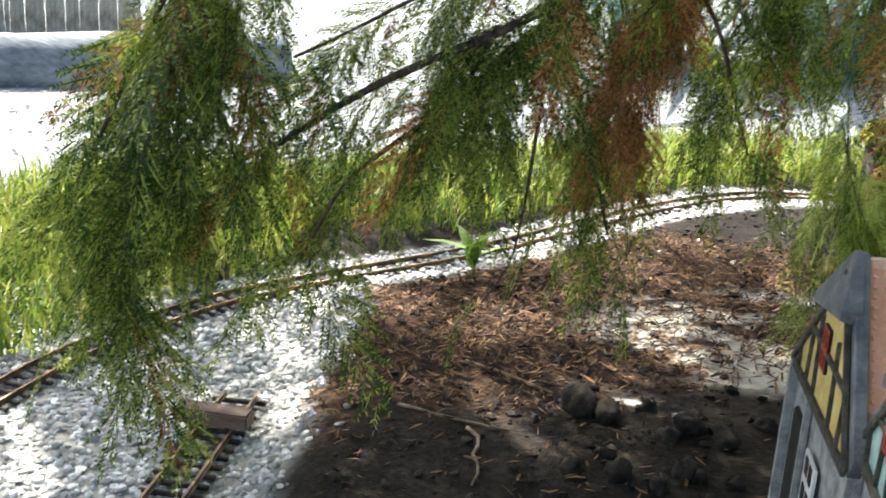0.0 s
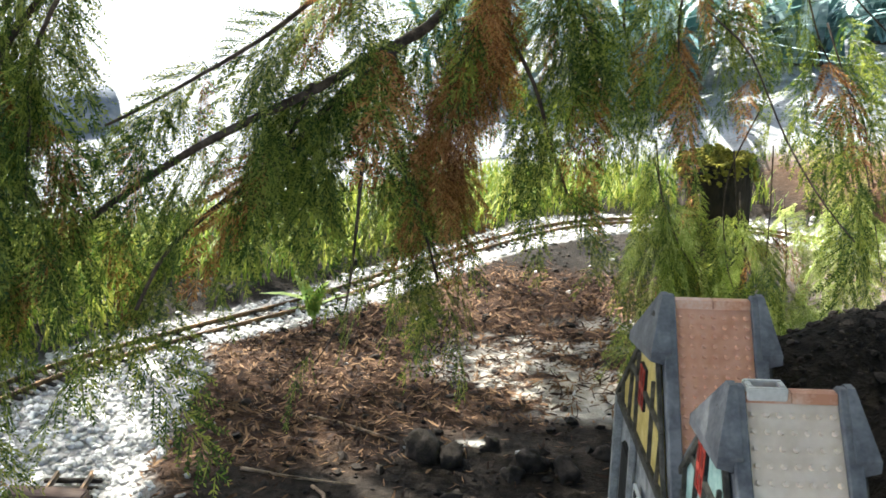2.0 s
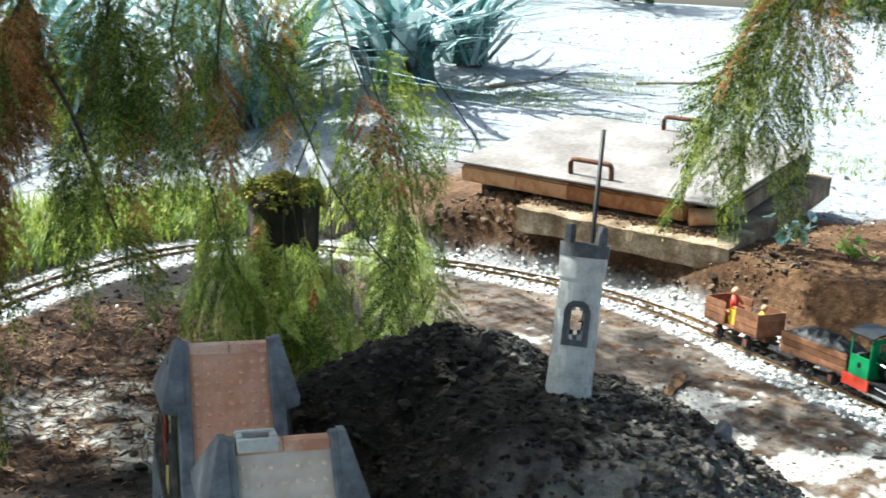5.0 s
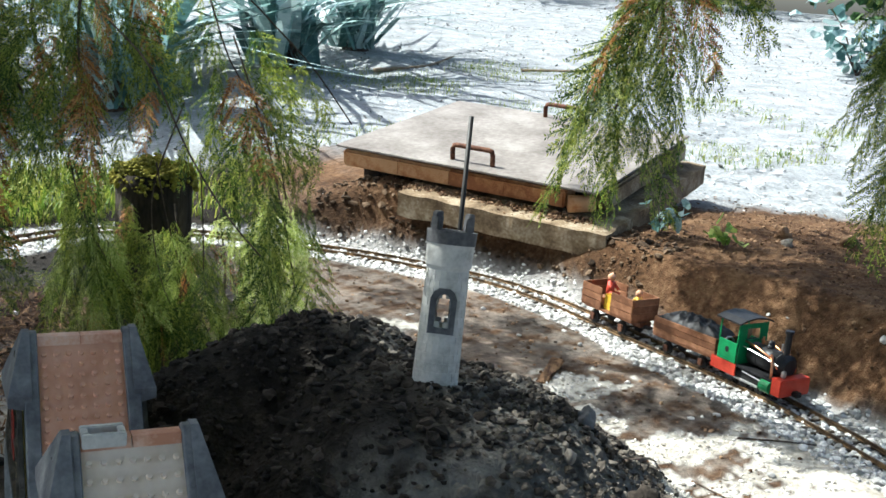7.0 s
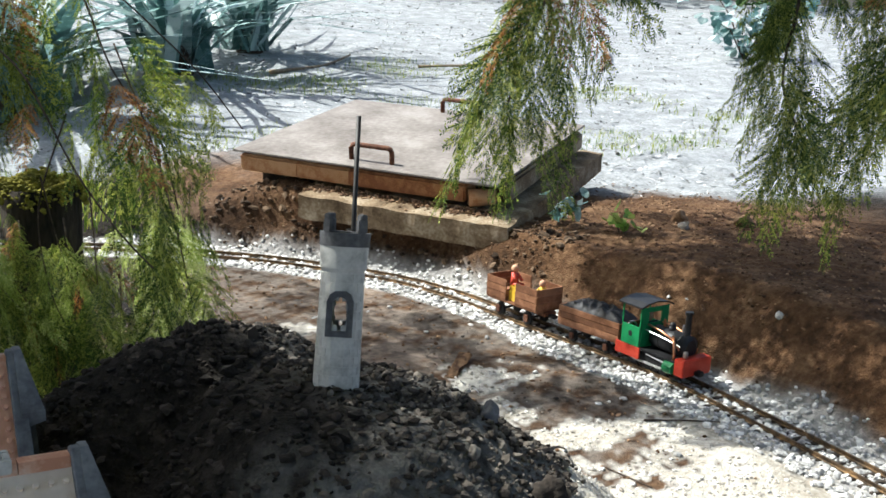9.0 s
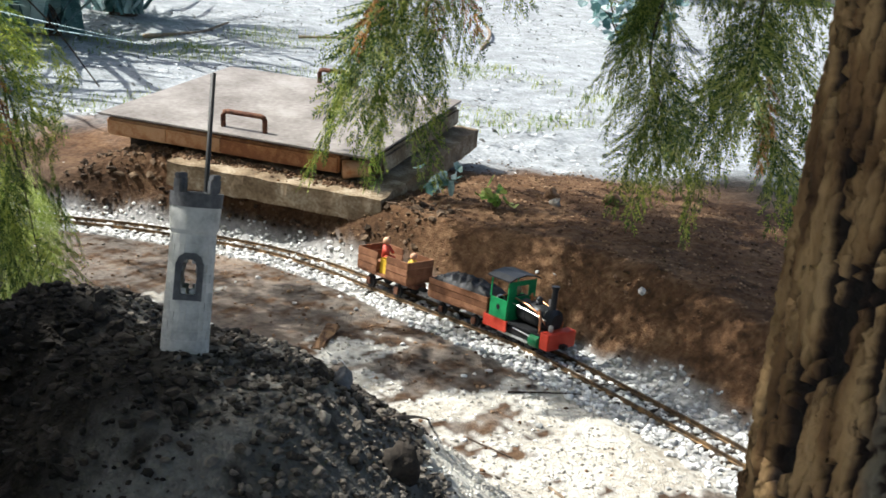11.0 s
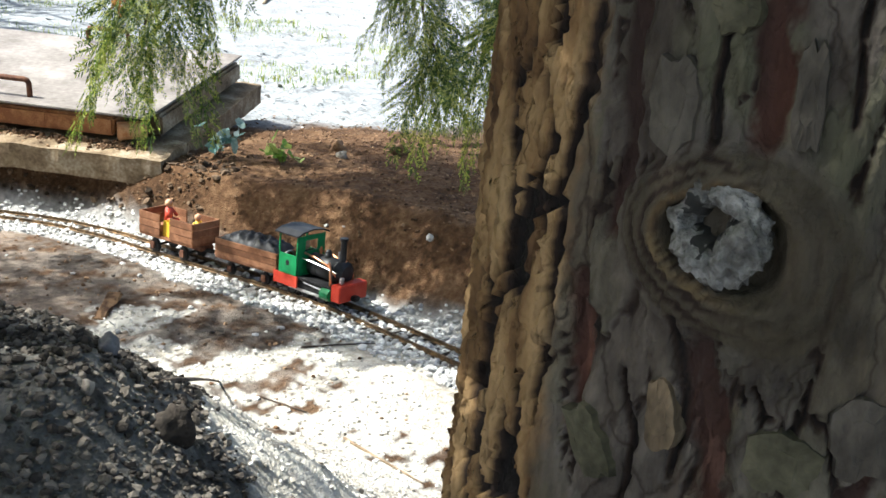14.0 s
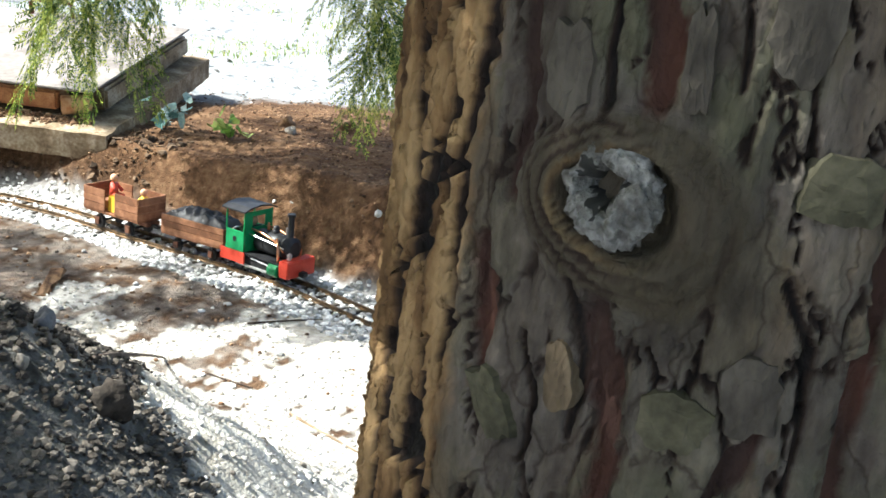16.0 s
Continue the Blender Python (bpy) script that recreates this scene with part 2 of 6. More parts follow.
def tube(points, radii, seg=8, bm=None, wob=0.0):
    """A bent round bar along points."""
    bm = bm or bmesh.new()
    pts = [Vector(p) for p in points]
    rings = []
    for i, p in enumerate(pts):
        d = (pts[min(i + 1, len(pts) - 1)] - pts[max(i - 1, 0)]).normalized()
        u = d.cross(Vector((0.3, 0.2, 0.93))).normalized()
        w = d.cross(u)
        r = radii[i] if isinstance(radii, (list, tuple)) else radii
        rings.append([bm.verts.new(p + (u * math.cos(a) + w * math.sin(a)) * r * (1 + wob * noise.noise(p * 60 + Vector((a, 0, 0))))) for a in [2 * math.pi * k / seg for k in range(seg)]])
    for r0, r1 in zip(rings, rings[1:]):
        for k in range(seg):
            bm.faces.new((r0[k], r0[(k + 1) % seg], r1[(k + 1) % seg], r1[k]))
    bm.faces.new(rings[0][::-1])
    bm.faces.new(rings[-1])
    return bm


def prism(profile, x0, x1, bm=None):
    """A (y, z) outline swept along x."""
    bm = bm or bmesh.new()
    a = [bm.verts.new((x0, y, z)) for y, z in profile]
    b = [bm.verts.new((x1, y, z)) for y, z in profile]
    bm.faces.new(a[::-1])
    bm.faces.new(b)
    for i in range(len(a)):
        j = (i + 1) % len(a)
        bm.faces.new((a[i], a[j], b[j], b[i]))
    return bm


def empty(name, m=None):
    ob = new(name)
    if m is not None:
        ob.matrix_world = m
    return ob


def spline(points, step):
    """Catmull-Rom through points, at even steps: places and their distances along."""
    p = np.array(points, float)
    p = np.vstack([2 * p[0] - p[1], p, 2 * p[-1] - p[-2]])
    out = []
    for i in range(1, len(p) - 2):
        for u in np.linspace(0, 1, 40, endpoint=False):
            a, b, c, d = p[i - 1], p[i], p[i + 1], p[i + 2]
            out.append(0.5 * (2 * b + (c - a) * u + (2 * a - 5 * b + 4 * c - d) * u * u + (3 * b - a - 3 * c + d) * u ** 3))
    out.append(p[-2])
    out = np.array(out)
    s = np.concatenate([[0], np.cumsum(np.linalg.norm(np.diff(out, axis=0), axis=1))])
    t = np.arange(0, s[-1], step)
    return np.stack([np.interp(t, s, out[:, k]) for k in range(out.shape[1])], 1), t


ICO = None


def pebbles(name, places, sizes, mat, parent=None, flat=0.7, seed=1, rough=0.25, smooth=False):
    """Many small stones in one mesh, each an uneven icosahedron."""
    global ICO
    if ICO is None:
        b = bmesh.new()
        bmesh.ops.create_icosphere(b, subdivisions=1, radius=1)
        b.verts.index_update()
        ICO = (np.array([v.co[:] for v in b.verts]), np.array([[v.index for v in f.verts] for f in b.faces]))
        b.free()
    r = np.random.default_rng(seed)
    n, (v0, f0) = len(places), ICO
    v = v0[None] * (1 + r.uniform(-rough, rough, (n, len(v0), 1)))
    v = v * (r.uniform(0.7, 1.3, (n, 1, 3)) * np.array([1, 1, flat]))
    a = r.uniform(0, 6.283, n)
    t = r.uniform(-0.5, 0.5, n)
    ct, st = np.cos(t)[:, None], np.sin(t)[:, None]
    y, z = v[..., 1] * ct - v[..., 2] * st, v[..., 1] * st + v[..., 2] * ct
    c, s = np.cos(a)[:, None], np.sin(a)[:, None]
    x, y = v[..., 0] * c - y * s, v[..., 0] * s + y * c
    v = np.stack([x, y, z], -1) * np.asarray(sizes)[:, None, None] + np.asarray(places)[:, None, :]
    f = (f0[None] + (np.arange(n) * len(v0))[:, None, None]).reshape(-1, 3)
    return mesh_object(name, v, f, mat, parent, smooth=smooth)


def chips(name, places, lengths, widths, mat, seed=2, tilt=0.35, thick=0.25):
    """Many small bent slivers (bark, leaves, needles) in one mesh."""
    r = np.random.default_rng(seed)
    n = len(places)
    v0 = np.array([[-0.5, -0.3, 0], [-0.5, 0.3, 0], [0, -0.5, 1], [0, 0.5, 1], [0.5, -0.2, 0], [0.5, 0.2, 0]], float)
    f0 = np.array([[0, 2, 3, 1], [2, 4, 5, 3]])
    v = np.repeat(v0[None], n, 0)
    L, Wd = np.asarray(lengths)[:, None], np.asarray(widths)[:, None]
    x, y, z = v[..., 0] * L, v[..., 1] * Wd, (v[..., 2] - 0.3) * Wd * r.uniform(-1, 1, (n, 1)) * thick * 2
    p = r.normal(0, tilt, (n, 1))
    q = r.normal(0, tilt, (n, 1))
    x, z = x * np.cos(p) - z * np.sin(p), x * np.sin(p) + z * np.cos(p)
    y, z = y * np.cos(q) - z * np.sin(q), y * np.sin(q) + z * np.cos(q)
    a = r.uniform(0, 6.283, (n, 1))
    x, y = x * np.cos(a) - y * np.sin(a), x * np.sin(a) + y * np.cos(a)
    v = np.stack([x, y, z], -1) + np.asarray(places)[:, None, :]
    f = (f0[None] + (np.arange(n) * 6)[:, None, None]).reshape(-1, 4)
    return mesh_object(name, v, f, mat)


# ---- the ground ----
TRACK = [(-0.50, 0.9, 0), (-0.49, 1.25, 0), (-0.455, 1.54, 0), (-0.41, 1.72, 0.0), (-0.28, 1.98, 0.005), (-0.08, 2.2, 0.01), (0.17, 2.42, 0.02), (0.40, 2.68, 0.03), (0.62, 2.93, 0.04), (0.86, 3.12, 0.05), (1.10, 3.19, 0.05),
         (1.34, 3.12, 0.05), (1.58, 2.955, 0.05), (1.77, 2.79, 0.05), (1.955, 2.54, 0.05), (2.03, 2.34, 0.05), (2.06, 2.15, 0.05), (2.085, 1.95, 0.05), (2.11, 1.79, 0.05), (2.125, 1.63, 0.05), (2.12, 1.48, 0.05), (2.11, 1.33, 0.05), (2.09, 1.1, 0.05), (2.05, 0.8, 0.05), (1.98, 0.4, 0.05)]
SIDING = [(-0.085, 0.85, 0), (-0.092, 1.1, 0), (-0.096, 1.3, 0), (-0.10, 1.6, 0)]
LINE, LINE_S = spline(TRACK, 0.01)
GAUGE = 0.052


def smooth01(x):
    x = np.clip(x, 0, 1)
    return x * x * (3 - 2 * x)


def near_track(x, y):
    """Distance from the main line (outside positive), and its height there."""
    p = np.stack([np.ravel(x), np.ravel(y)], 1)
    best, zz = np.full(len(p), 1e9), np.zeros(len(p))
    q = LINE[::4]
    for i in range(0, len(p), 4000):
        d = np.linalg.norm(p[i:i + 4000, None, :] - q[None, :, :2], axis=2)
        k = d.argmin(1)
        best[i:i + 4000], zz[i:i + 4000] = d[np.arange(len(k)), k], q[k, 2]
    return best.reshape(np.shape(x)), zz.reshape(np.shape(x))


def outside(x, y):
    """How far a place lies outside the loop (beyond the line, seen from its middle)."""
    a = np.arctan2(np.asarray(y) - 1.6, np.asarray(x) - 0.8)
    la = np.arctan2(LINE[:, 1] - 1.6, LINE[:, 0] - 0.8)
    lr = np.hypot(LINE[:, 0] - 0.8, LINE[:, 1] - 1.6)
    o = np.argsort(la)
    return np.hypot(np.asarray(x) - 0.8, np.asarray(y) - 1.6) - np.interp(a, la[o], lr[o])


def wobble(x, y, seed=0.0):
    """Cheap smooth unevenness, about -1 to 1."""
    s = np.zeros(np.shape(x))
    for k, (f, a) in enumerate([(1.7, 1.0), (3.9, 0.6), (8.3, 0.4), (17.0, 0.28), (37.0, 0.17)]):
        s = s + a * np.sin(f * (x * math.cos(k * 2.1 + seed) + y * math.sin(k * 2.1 + seed)) + 1.3 * k + seed) * np.cos(f * 1.13 * (y * math.cos(k * 1.3 + seed) - x * math.sin(k * 1.3 + seed)) + 2.1 * k)
    return s / 1.6


def height(x, y):
    x, y = np.asarray(x, float), np.asarray(y, float)
    d, tz = near_track(x, y)
    out = outside(x, y)
    base = 0.025 + 0.02 * smooth01((x - 0.4) / 1.2) + 0.012 * wobble(x, y)
    # bank under the cover and on to the right
    bank = smooth01((out - 0.085) / (0.16 - 0.075 * smooth01((y - 1.9) / 0.4))) * smooth01((x - 1.2) / 0.9)
    base = base + 0.17 * bank + 0.10 * np.exp(-((x - 1.79) / 0.15) ** 2 - ((y - 2.90) / 0.20) ** 2) * smooth01((out - 0.1) / 0.15) + 0.02 * bank * wobble(x * 2.5, y * 2.5, 1.0)
    # earth banked up against the concrete ledge
    u = np.clip(((x - 1.80) * 0.55 - (y - 2.85) * 0.835) / 0.63, 0, 1)
    ledge = np.hypot(x - 1.80 - 0.3465 * u, y - 2.85 + 0.526 * u)
    base = np.maximum(base, (0.172 + 0.012 * wobble(x * 6, y * 6) - 1.1 * np.clip(ledge - 0.03, 0, 1)) * (ledge < 0.16))
    # soil heap
    ang = np.arctan2(y - 0.97, x - 1.0)
    r = np.hypot(x - 1.0, y - 0.97)
    steep = 0.80 + 0.30 * smooth01(-np.cos(ang)) + 0.05 * wobble(x * 3, y * 3, 4.0)
    heap = np.clip(np.minimum(0.385 - 0.17 * r, 0.475 - steep * r), 0, 1)
    lin = 0.475 - steep * r
    toe = smooth01((x - 1.1) / 0.15) * np.where(np.abs(lin) < 0.10, (lin + 0.10) ** 2 / 0.40, 0.0)
    heap = np.maximum(heap, toe)
    ridge = 0.433 * np.clip(1 - np.hypot((x - 0.99) / np.where(x < 0.99, 0.56, 0.36), (y - 1.17) / 0.30) ** 1.8, 0, 1) * smooth01((x - 0.66) / 0.13)
    heap = np.maximum(heap, ridge * 0.9)
    base = base + heap + 0.012 * smooth01(heap / 0.1) * wobble(x * 5, y * 5, 2.0)
    # level bed under the line, and the broad gravel area beside the siding
    bed = 1 - smooth01((d - 0.07) / np.where((out > 0) & (x > 1.5), 0.07, 0.09))
    base = base * (1 - bed) + (tz - 0.0125) * bed
    flat = smooth01((0.10 - x) / 0.16) * smooth01((2.2 - y) / 0.3) * smooth01((x + 0.7) / 0.15)
    base = base * (1 - flat) + (-0.018 + 0.004 * wobble(x * 4, y * 4)) * flat
    far = np.hypot(x - 1, y - 1.5)
    return base + 0.085 * np.clip(far - 3.0, 0, 9) * smooth01((x + 2.5) / 3) + 0.03 * smooth01((far - 3) / 2) * wobble(x, y, 3.0)


def gravel_here(x, y):
    """Share of white gravel, 0 to 1."""
    d, _ = near_track(x, y)
    out = outside(x, y)
    w = 0.02 * wobble(x * 4, y * 4, 3.0)
    strip = smooth01((0.118 + 0.022 * (out < 0) + w * 1.4 - d) / 0.03)
    yard = smooth01((0.07 - 0.10 * np.clip(y - 1.5, 0, 1) + w * 2 - x) / 0.05) * smooth01((2.15 - y) / 0.2) * smooth01((x + 0.66 + w) / 0.05)
    strip = strip * np.where((out > 0) & (x > 1.2), smooth01((0.105 + 0.012 * wobble(x * 9, y * 9, 5.0) - height(x, y)) / 0.05), 1.0)
    return np.maximum(strip, yard)


def ground_grid():
    xs = np.concatenate([-np.geomspace(60, 1.3, 26), np.arange(-1.25, 3.6, 0.0125), np.geomspace(3.65, 90, 30)])
    ys = np.concatenate([-np.geomspace(40, 0.6, 16), np.arange(-0.55, 3.9, 0.0125), np.geomspace(3.95, 120, 34)])
    X, Y = np.meshgrid(xs, ys)
    Z = height(X, Y)
    n, m = X.shape
    v = np.stack([X, Y, Z], -1).reshape(-1, 3)
    i = (np.arange(n - 1)[:, None] * m + np.arange(m - 1)[None]).ravel()
    f = np.stack([i, i + 1, i + m + 1, i + m], 1)
    return v, f


def ground_material():
    """Soil, mulch, orange earth, gravel dust, pale far litter and painted sun patches, mixed by a painted zone map."""
    m = bpy.data.materials.new("garden_ground")
    m.use_nodes = True
    nd, ln = m.node_tree.nodes, m.node_tree.links
    b = nd["Principled BSDF"]
    b.inputs["Roughness"].default_value = 0.95
    b.inputs["Specular IOR Level"].default_value = 0.15
    zone = nd.new("ShaderNodeVertexColor")
    zone.layer_name = "zone"
    sep = nd.new("ShaderNodeSeparateColor")
    ln.new(zone.outputs[0], sep.inputs[0])
    co = nd.new("ShaderNodeTexCoord")
    nz = []
    for sc in (9, 70, 260):
        n = nd.new("ShaderNodeTexNoise")
        n.inputs["Scale"].default_value, n.inputs["Detail"].default_value = sc, 5
        ln.new(co.outputs["Object"], n.inputs[0])
        nz.append(n.outputs[0])
    s = nd.new("ShaderNodeMath")
    s.operation = "MULTIPLY_ADD"
    ln.new(nz[1], s.inputs[0])
    s.inputs[1].default_value = 0.6
    s2 = nd.new("ShaderNodeMath")
    s2.operation = "MULTIPLY_ADD"
    ln.new(nz[0], s2.inputs[0])
    s2.inputs[1].default_value, s2.inputs[2].default_value = 0.6, -0.1
    ln.new(s2.outputs[0], s.inputs[2])

    def ramp(c0, c1, c2):
        r = nd.new("ShaderNodeValToRGB")
        el = r.color_ramp.elements
        el[0].position, el[1].position = 0.32, 0.68
        el[0].color, el[1].color = (*c0, 1), (*c2, 1)
        el.new(0.5).color = (*c1, 1)
        ln.new(s.outputs[0], r.inputs[0])
        return r.outputs[0]

    cols = [ramp((0.006, 0.005, 0.004), (0.015, 0.012, 0.0095), (0.036, 0.03, 0.024)),
            ramp((0.018, 0.009, 0.006), (0.046, 0.023, 0.012), (0.10, 0.058, 0.033)),
            ramp((0.046, 0.024, 0.012), (0.105, 0.056, 0.028), (0.185, 0.112, 0.062)),
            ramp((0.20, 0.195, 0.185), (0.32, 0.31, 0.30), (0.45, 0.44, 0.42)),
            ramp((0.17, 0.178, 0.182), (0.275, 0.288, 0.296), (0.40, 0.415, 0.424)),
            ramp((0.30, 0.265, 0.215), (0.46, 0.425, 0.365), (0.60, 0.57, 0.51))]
    now = cols[0]
    # the last ramp goes over the rest as painted sunlight
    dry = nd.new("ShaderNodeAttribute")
    dry.attribute_name = "sun_patch"
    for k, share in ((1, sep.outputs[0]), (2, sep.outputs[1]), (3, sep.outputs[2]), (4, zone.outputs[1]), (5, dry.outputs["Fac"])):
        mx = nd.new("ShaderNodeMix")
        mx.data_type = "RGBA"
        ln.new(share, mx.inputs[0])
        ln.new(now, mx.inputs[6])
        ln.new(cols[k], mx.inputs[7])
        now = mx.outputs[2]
    ln.new(now, b.inputs["Base Color"])
    bp = nd.new("ShaderNodeBump")
    bp.inputs["Strength"].default_value, bp.inputs["Distance"].default_value = 0.7, 0.008
    a = nd.new("ShaderNodeMath")
    a.operation = "ADD"
    ln.new(nz[1], a.inputs[0])
    ln.new(nz[2], a.inputs[1])
    ln.new(a.outputs[0], bp.inputs["Height"])
    ln.new(bp.outputs[0], b.inputs["Normal"])
    return m


gv, gf = ground_grid()
ground = mesh_object("ground", gv, gf, ground_material(), smooth=True)
tagged(ground, "uneven garden soil with mulch and a dark earth heap", "ground", kind="structure")


# sunlit spots painted pale on the litter inside the loop: middle and half sizes
SUN_SPOTS = [(1.06, 2.15, 0.10, 0.07), (1.19, 2.22, 0.09, 0.04), (0.96, 1.95, 0.07, 0.09), (1.50, 2.21, 0.12, 0.05), (0.70, 2.11, 0.13, 0.045), (0.73, 1.92, 0.14, 0.05), (0.51, 1.665, 0.030, 0.010), (0.66, 2.0, 0.08, 0.03)]


def zones(x, y):
    d, _ = near_track(x, y)
    out = outside(x, y)
    w = 0.06 * wobble(x * 3, y * 3, 5.0)
    mulch = smooth01((0.98 + w - np.hypot((x - 0.45) / 1.0, (y - 1.95) / 0.85)) / 0.25) * (out < 0) * (0.08 + 0.92 * smooth01((y - 1.42 - 0.42 * x + 2 * w) / 0.2))
    path = smooth01((out + 0.75 + w) / 0.2) * smooth01((x - 1.25 + w) / 0.2) * (out < 0.05)
    earth = np.maximum(path * (0.62 + 0.3 * wobble(x * 5, y * 5, 2.0)), smooth01((out - 0.05) / 0.1) * smooth01((1.6 + w * 3 - out) / 0.8) * smooth01((x - 1.4) / 0.5))
    far = smooth01((out - 0.55 - 1.0 * smooth01((x - 1.6) / 0.6) * smooth01((2.9 - y) / 0.8) + 3 * w) / 0.5)
    # pale sand painted where sun falls, in patches on the path and along the foot of the heap
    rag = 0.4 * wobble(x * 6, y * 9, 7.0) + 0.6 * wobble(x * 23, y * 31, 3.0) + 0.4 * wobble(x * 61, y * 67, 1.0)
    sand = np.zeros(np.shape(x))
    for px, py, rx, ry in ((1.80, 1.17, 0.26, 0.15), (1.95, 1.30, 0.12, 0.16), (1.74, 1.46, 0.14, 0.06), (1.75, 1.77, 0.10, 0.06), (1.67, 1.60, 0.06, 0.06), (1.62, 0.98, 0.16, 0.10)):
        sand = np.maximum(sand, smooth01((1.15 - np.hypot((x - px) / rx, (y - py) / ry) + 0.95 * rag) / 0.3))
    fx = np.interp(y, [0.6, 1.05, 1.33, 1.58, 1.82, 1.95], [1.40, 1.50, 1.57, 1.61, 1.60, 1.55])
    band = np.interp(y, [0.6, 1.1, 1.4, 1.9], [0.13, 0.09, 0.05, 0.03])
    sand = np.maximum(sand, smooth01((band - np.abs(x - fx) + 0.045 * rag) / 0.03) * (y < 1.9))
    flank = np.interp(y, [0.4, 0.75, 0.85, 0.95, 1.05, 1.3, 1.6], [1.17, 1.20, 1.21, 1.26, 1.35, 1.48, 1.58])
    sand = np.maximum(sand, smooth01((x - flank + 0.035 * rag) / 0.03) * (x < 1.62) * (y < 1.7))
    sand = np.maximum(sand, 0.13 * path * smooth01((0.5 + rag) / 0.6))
    # front and right side of the heap painted lighter, as if sunlit
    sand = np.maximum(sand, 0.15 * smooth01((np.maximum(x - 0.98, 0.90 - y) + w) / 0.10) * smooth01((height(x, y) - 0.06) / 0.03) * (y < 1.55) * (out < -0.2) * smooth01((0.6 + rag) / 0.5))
    # sun flecks on the mulch, painted pale
    sun_glade = smooth01((1 - np.hypot((x - 0.80) / 0.42, (y - 2.02) / 0.30)) / 0.4) * smooth01((0.05 + wobble(x * 4, y * 7, 11.0)) / 0.25)
    sand = np.maximum(sand, sun_glade)
    for px, py, rx, ry in SUN_SPOTS:
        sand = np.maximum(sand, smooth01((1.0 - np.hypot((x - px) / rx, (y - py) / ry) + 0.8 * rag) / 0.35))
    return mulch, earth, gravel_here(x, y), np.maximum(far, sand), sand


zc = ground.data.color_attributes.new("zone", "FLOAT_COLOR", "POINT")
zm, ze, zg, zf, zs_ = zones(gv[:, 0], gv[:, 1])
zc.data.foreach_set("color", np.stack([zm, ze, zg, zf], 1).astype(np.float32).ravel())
# share of sunlight painted into the ground colour
ground.data.attributes.new("sun_patch", "FLOAT", "POINT").data.foreach_set("value", zs_.astype(np.float32))


# ---- the railway ----
def side_of(points, off):
    """The line moved sideways by off (left of the way positive)."""
    t = np.gradient(points[:, :2], axis=0)
    t /= np.linalg.norm(t, axis=1)[:, None]
    return np.column_stack([points[:, 0] - t[:, 1] * off, points[:, 1] + t[:, 0] * off, points[:, 2]])


def rail_mesh(points, off):
    """A rail with foot, web and head, its top at the points' height."""
    prof = [(-0.0035, -0.0085), (0.0035, -0.0085), (0.0035, -0.0072), (0.0009, -0.006), (0.0009, -0.0028), (0.0021, -0.002), (0.0021, 0), (-0.0021, 0), (-0.0021, -0.002), (-0.0009, -0.0028), (-0.0009, -0.006), (-0.0035, -0.0072)]
    rows = [side_of(points, off + a) + np.array([0, 0, z]) for a, z in prof]
    k, n = len(prof), len(points)
    v = np.stack(rows, 1).reshape(-1, 3)
    f = [(i * k + j, i * k + (j + 1) % k, (i + 1) * k + (j + 1) % k, (i + 1) * k + j) for i in range(n - 1) for j in range(k)]
    return v, f


def build_track(name, pts, label, spacing=0.027):
    top = empty(name, Matrix.Translation((*pts[len(pts) // 2][:2], pts[len(pts) // 2][2] - 0.015)))
    inv = top.matrix_world.inverted()
    fine, s = spline(pts, 0.02)
    for off in (-GAUGE / 2, GAUGE / 2):
        v, f = rail_mesh(fine, off)
        r = mesh_object("rail", v, f, M["rail"], top, "brass-coloured rail")
        r.matrix_parent_inverse = inv
    bm = box((0.0085, 0.088, 0.0065), bevel=0.0012)
    ties, _ = spline(pts, spacing)
    t = np.gradient(ties[:, :2], axis=0)
    first = None
    for i, (p, d) in enumerate(zip(ties, t)):
        m = Matrix.Translation((p[0], p[1], p[2] - 0.0118)) @ Matrix.Rotation(math.atan2(d[1], d[0]) + 0.03 * math.sin(i * 7.3), 4, "Z")
        if first is None:
            first = part("sleeper", bm, M["sleeper"], top)
            ob = first
        else:
            ob = new("sleeper", first.data)
            ob.parent = top
        ob.matrix_parent_inverse = inv
        ob.matrix_basis = m
    return tagged(top, label, "railway track")


build_track("railway_track", TRACK, "narrow model railway track with brass rails on white gravel")
build_track("siding_track", SIDING, "short model railway siding ending at a wooden stop")


def buffer_stop():
    top = empty("buffer_stop", Matrix.Translation((-0.105, 1.475, -0.004)) @ Matrix.Rotation(radians(-4), 4, "Z"))
    part("crossbeam", box((0.118, 0.034, 0.024), (0, 0, 0.016), 0.003), M["wood"], top, "weathered brown wooden block")
    for x in (-GAUGE / 2, GAUGE / 2):
        part("foot", box((0.008, 0.03, 0.010), (x, 0, 0.003), 0.001), M["sleeper"], top)
    return tagged(top, "weathered wooden block lying across the siding rails", "buffer stop")


buffer_stop()

# white ballast stones
gx, gy = rng.uniform(-0.75, 2.4, 74000), rng.uniform(0.75, 3.45, 74000)
sh = gravel_here(gx, gy)
d_, _ = near_track(gx, gy)
keep = rng.uniform(0, 1, len(gx)) < sh * 0.92 + 0.003 * (outside(gx, gy) < 0.3) * (height(gx, gy) < 0.2)
gx, gy = gx[keep], gy[keep]
sz = rng.uniform(0.0036, 0.0081, len(gx))
gz = height(gx, gy) + sz * rng.uniform(-0.1, 0.5, len(gx))
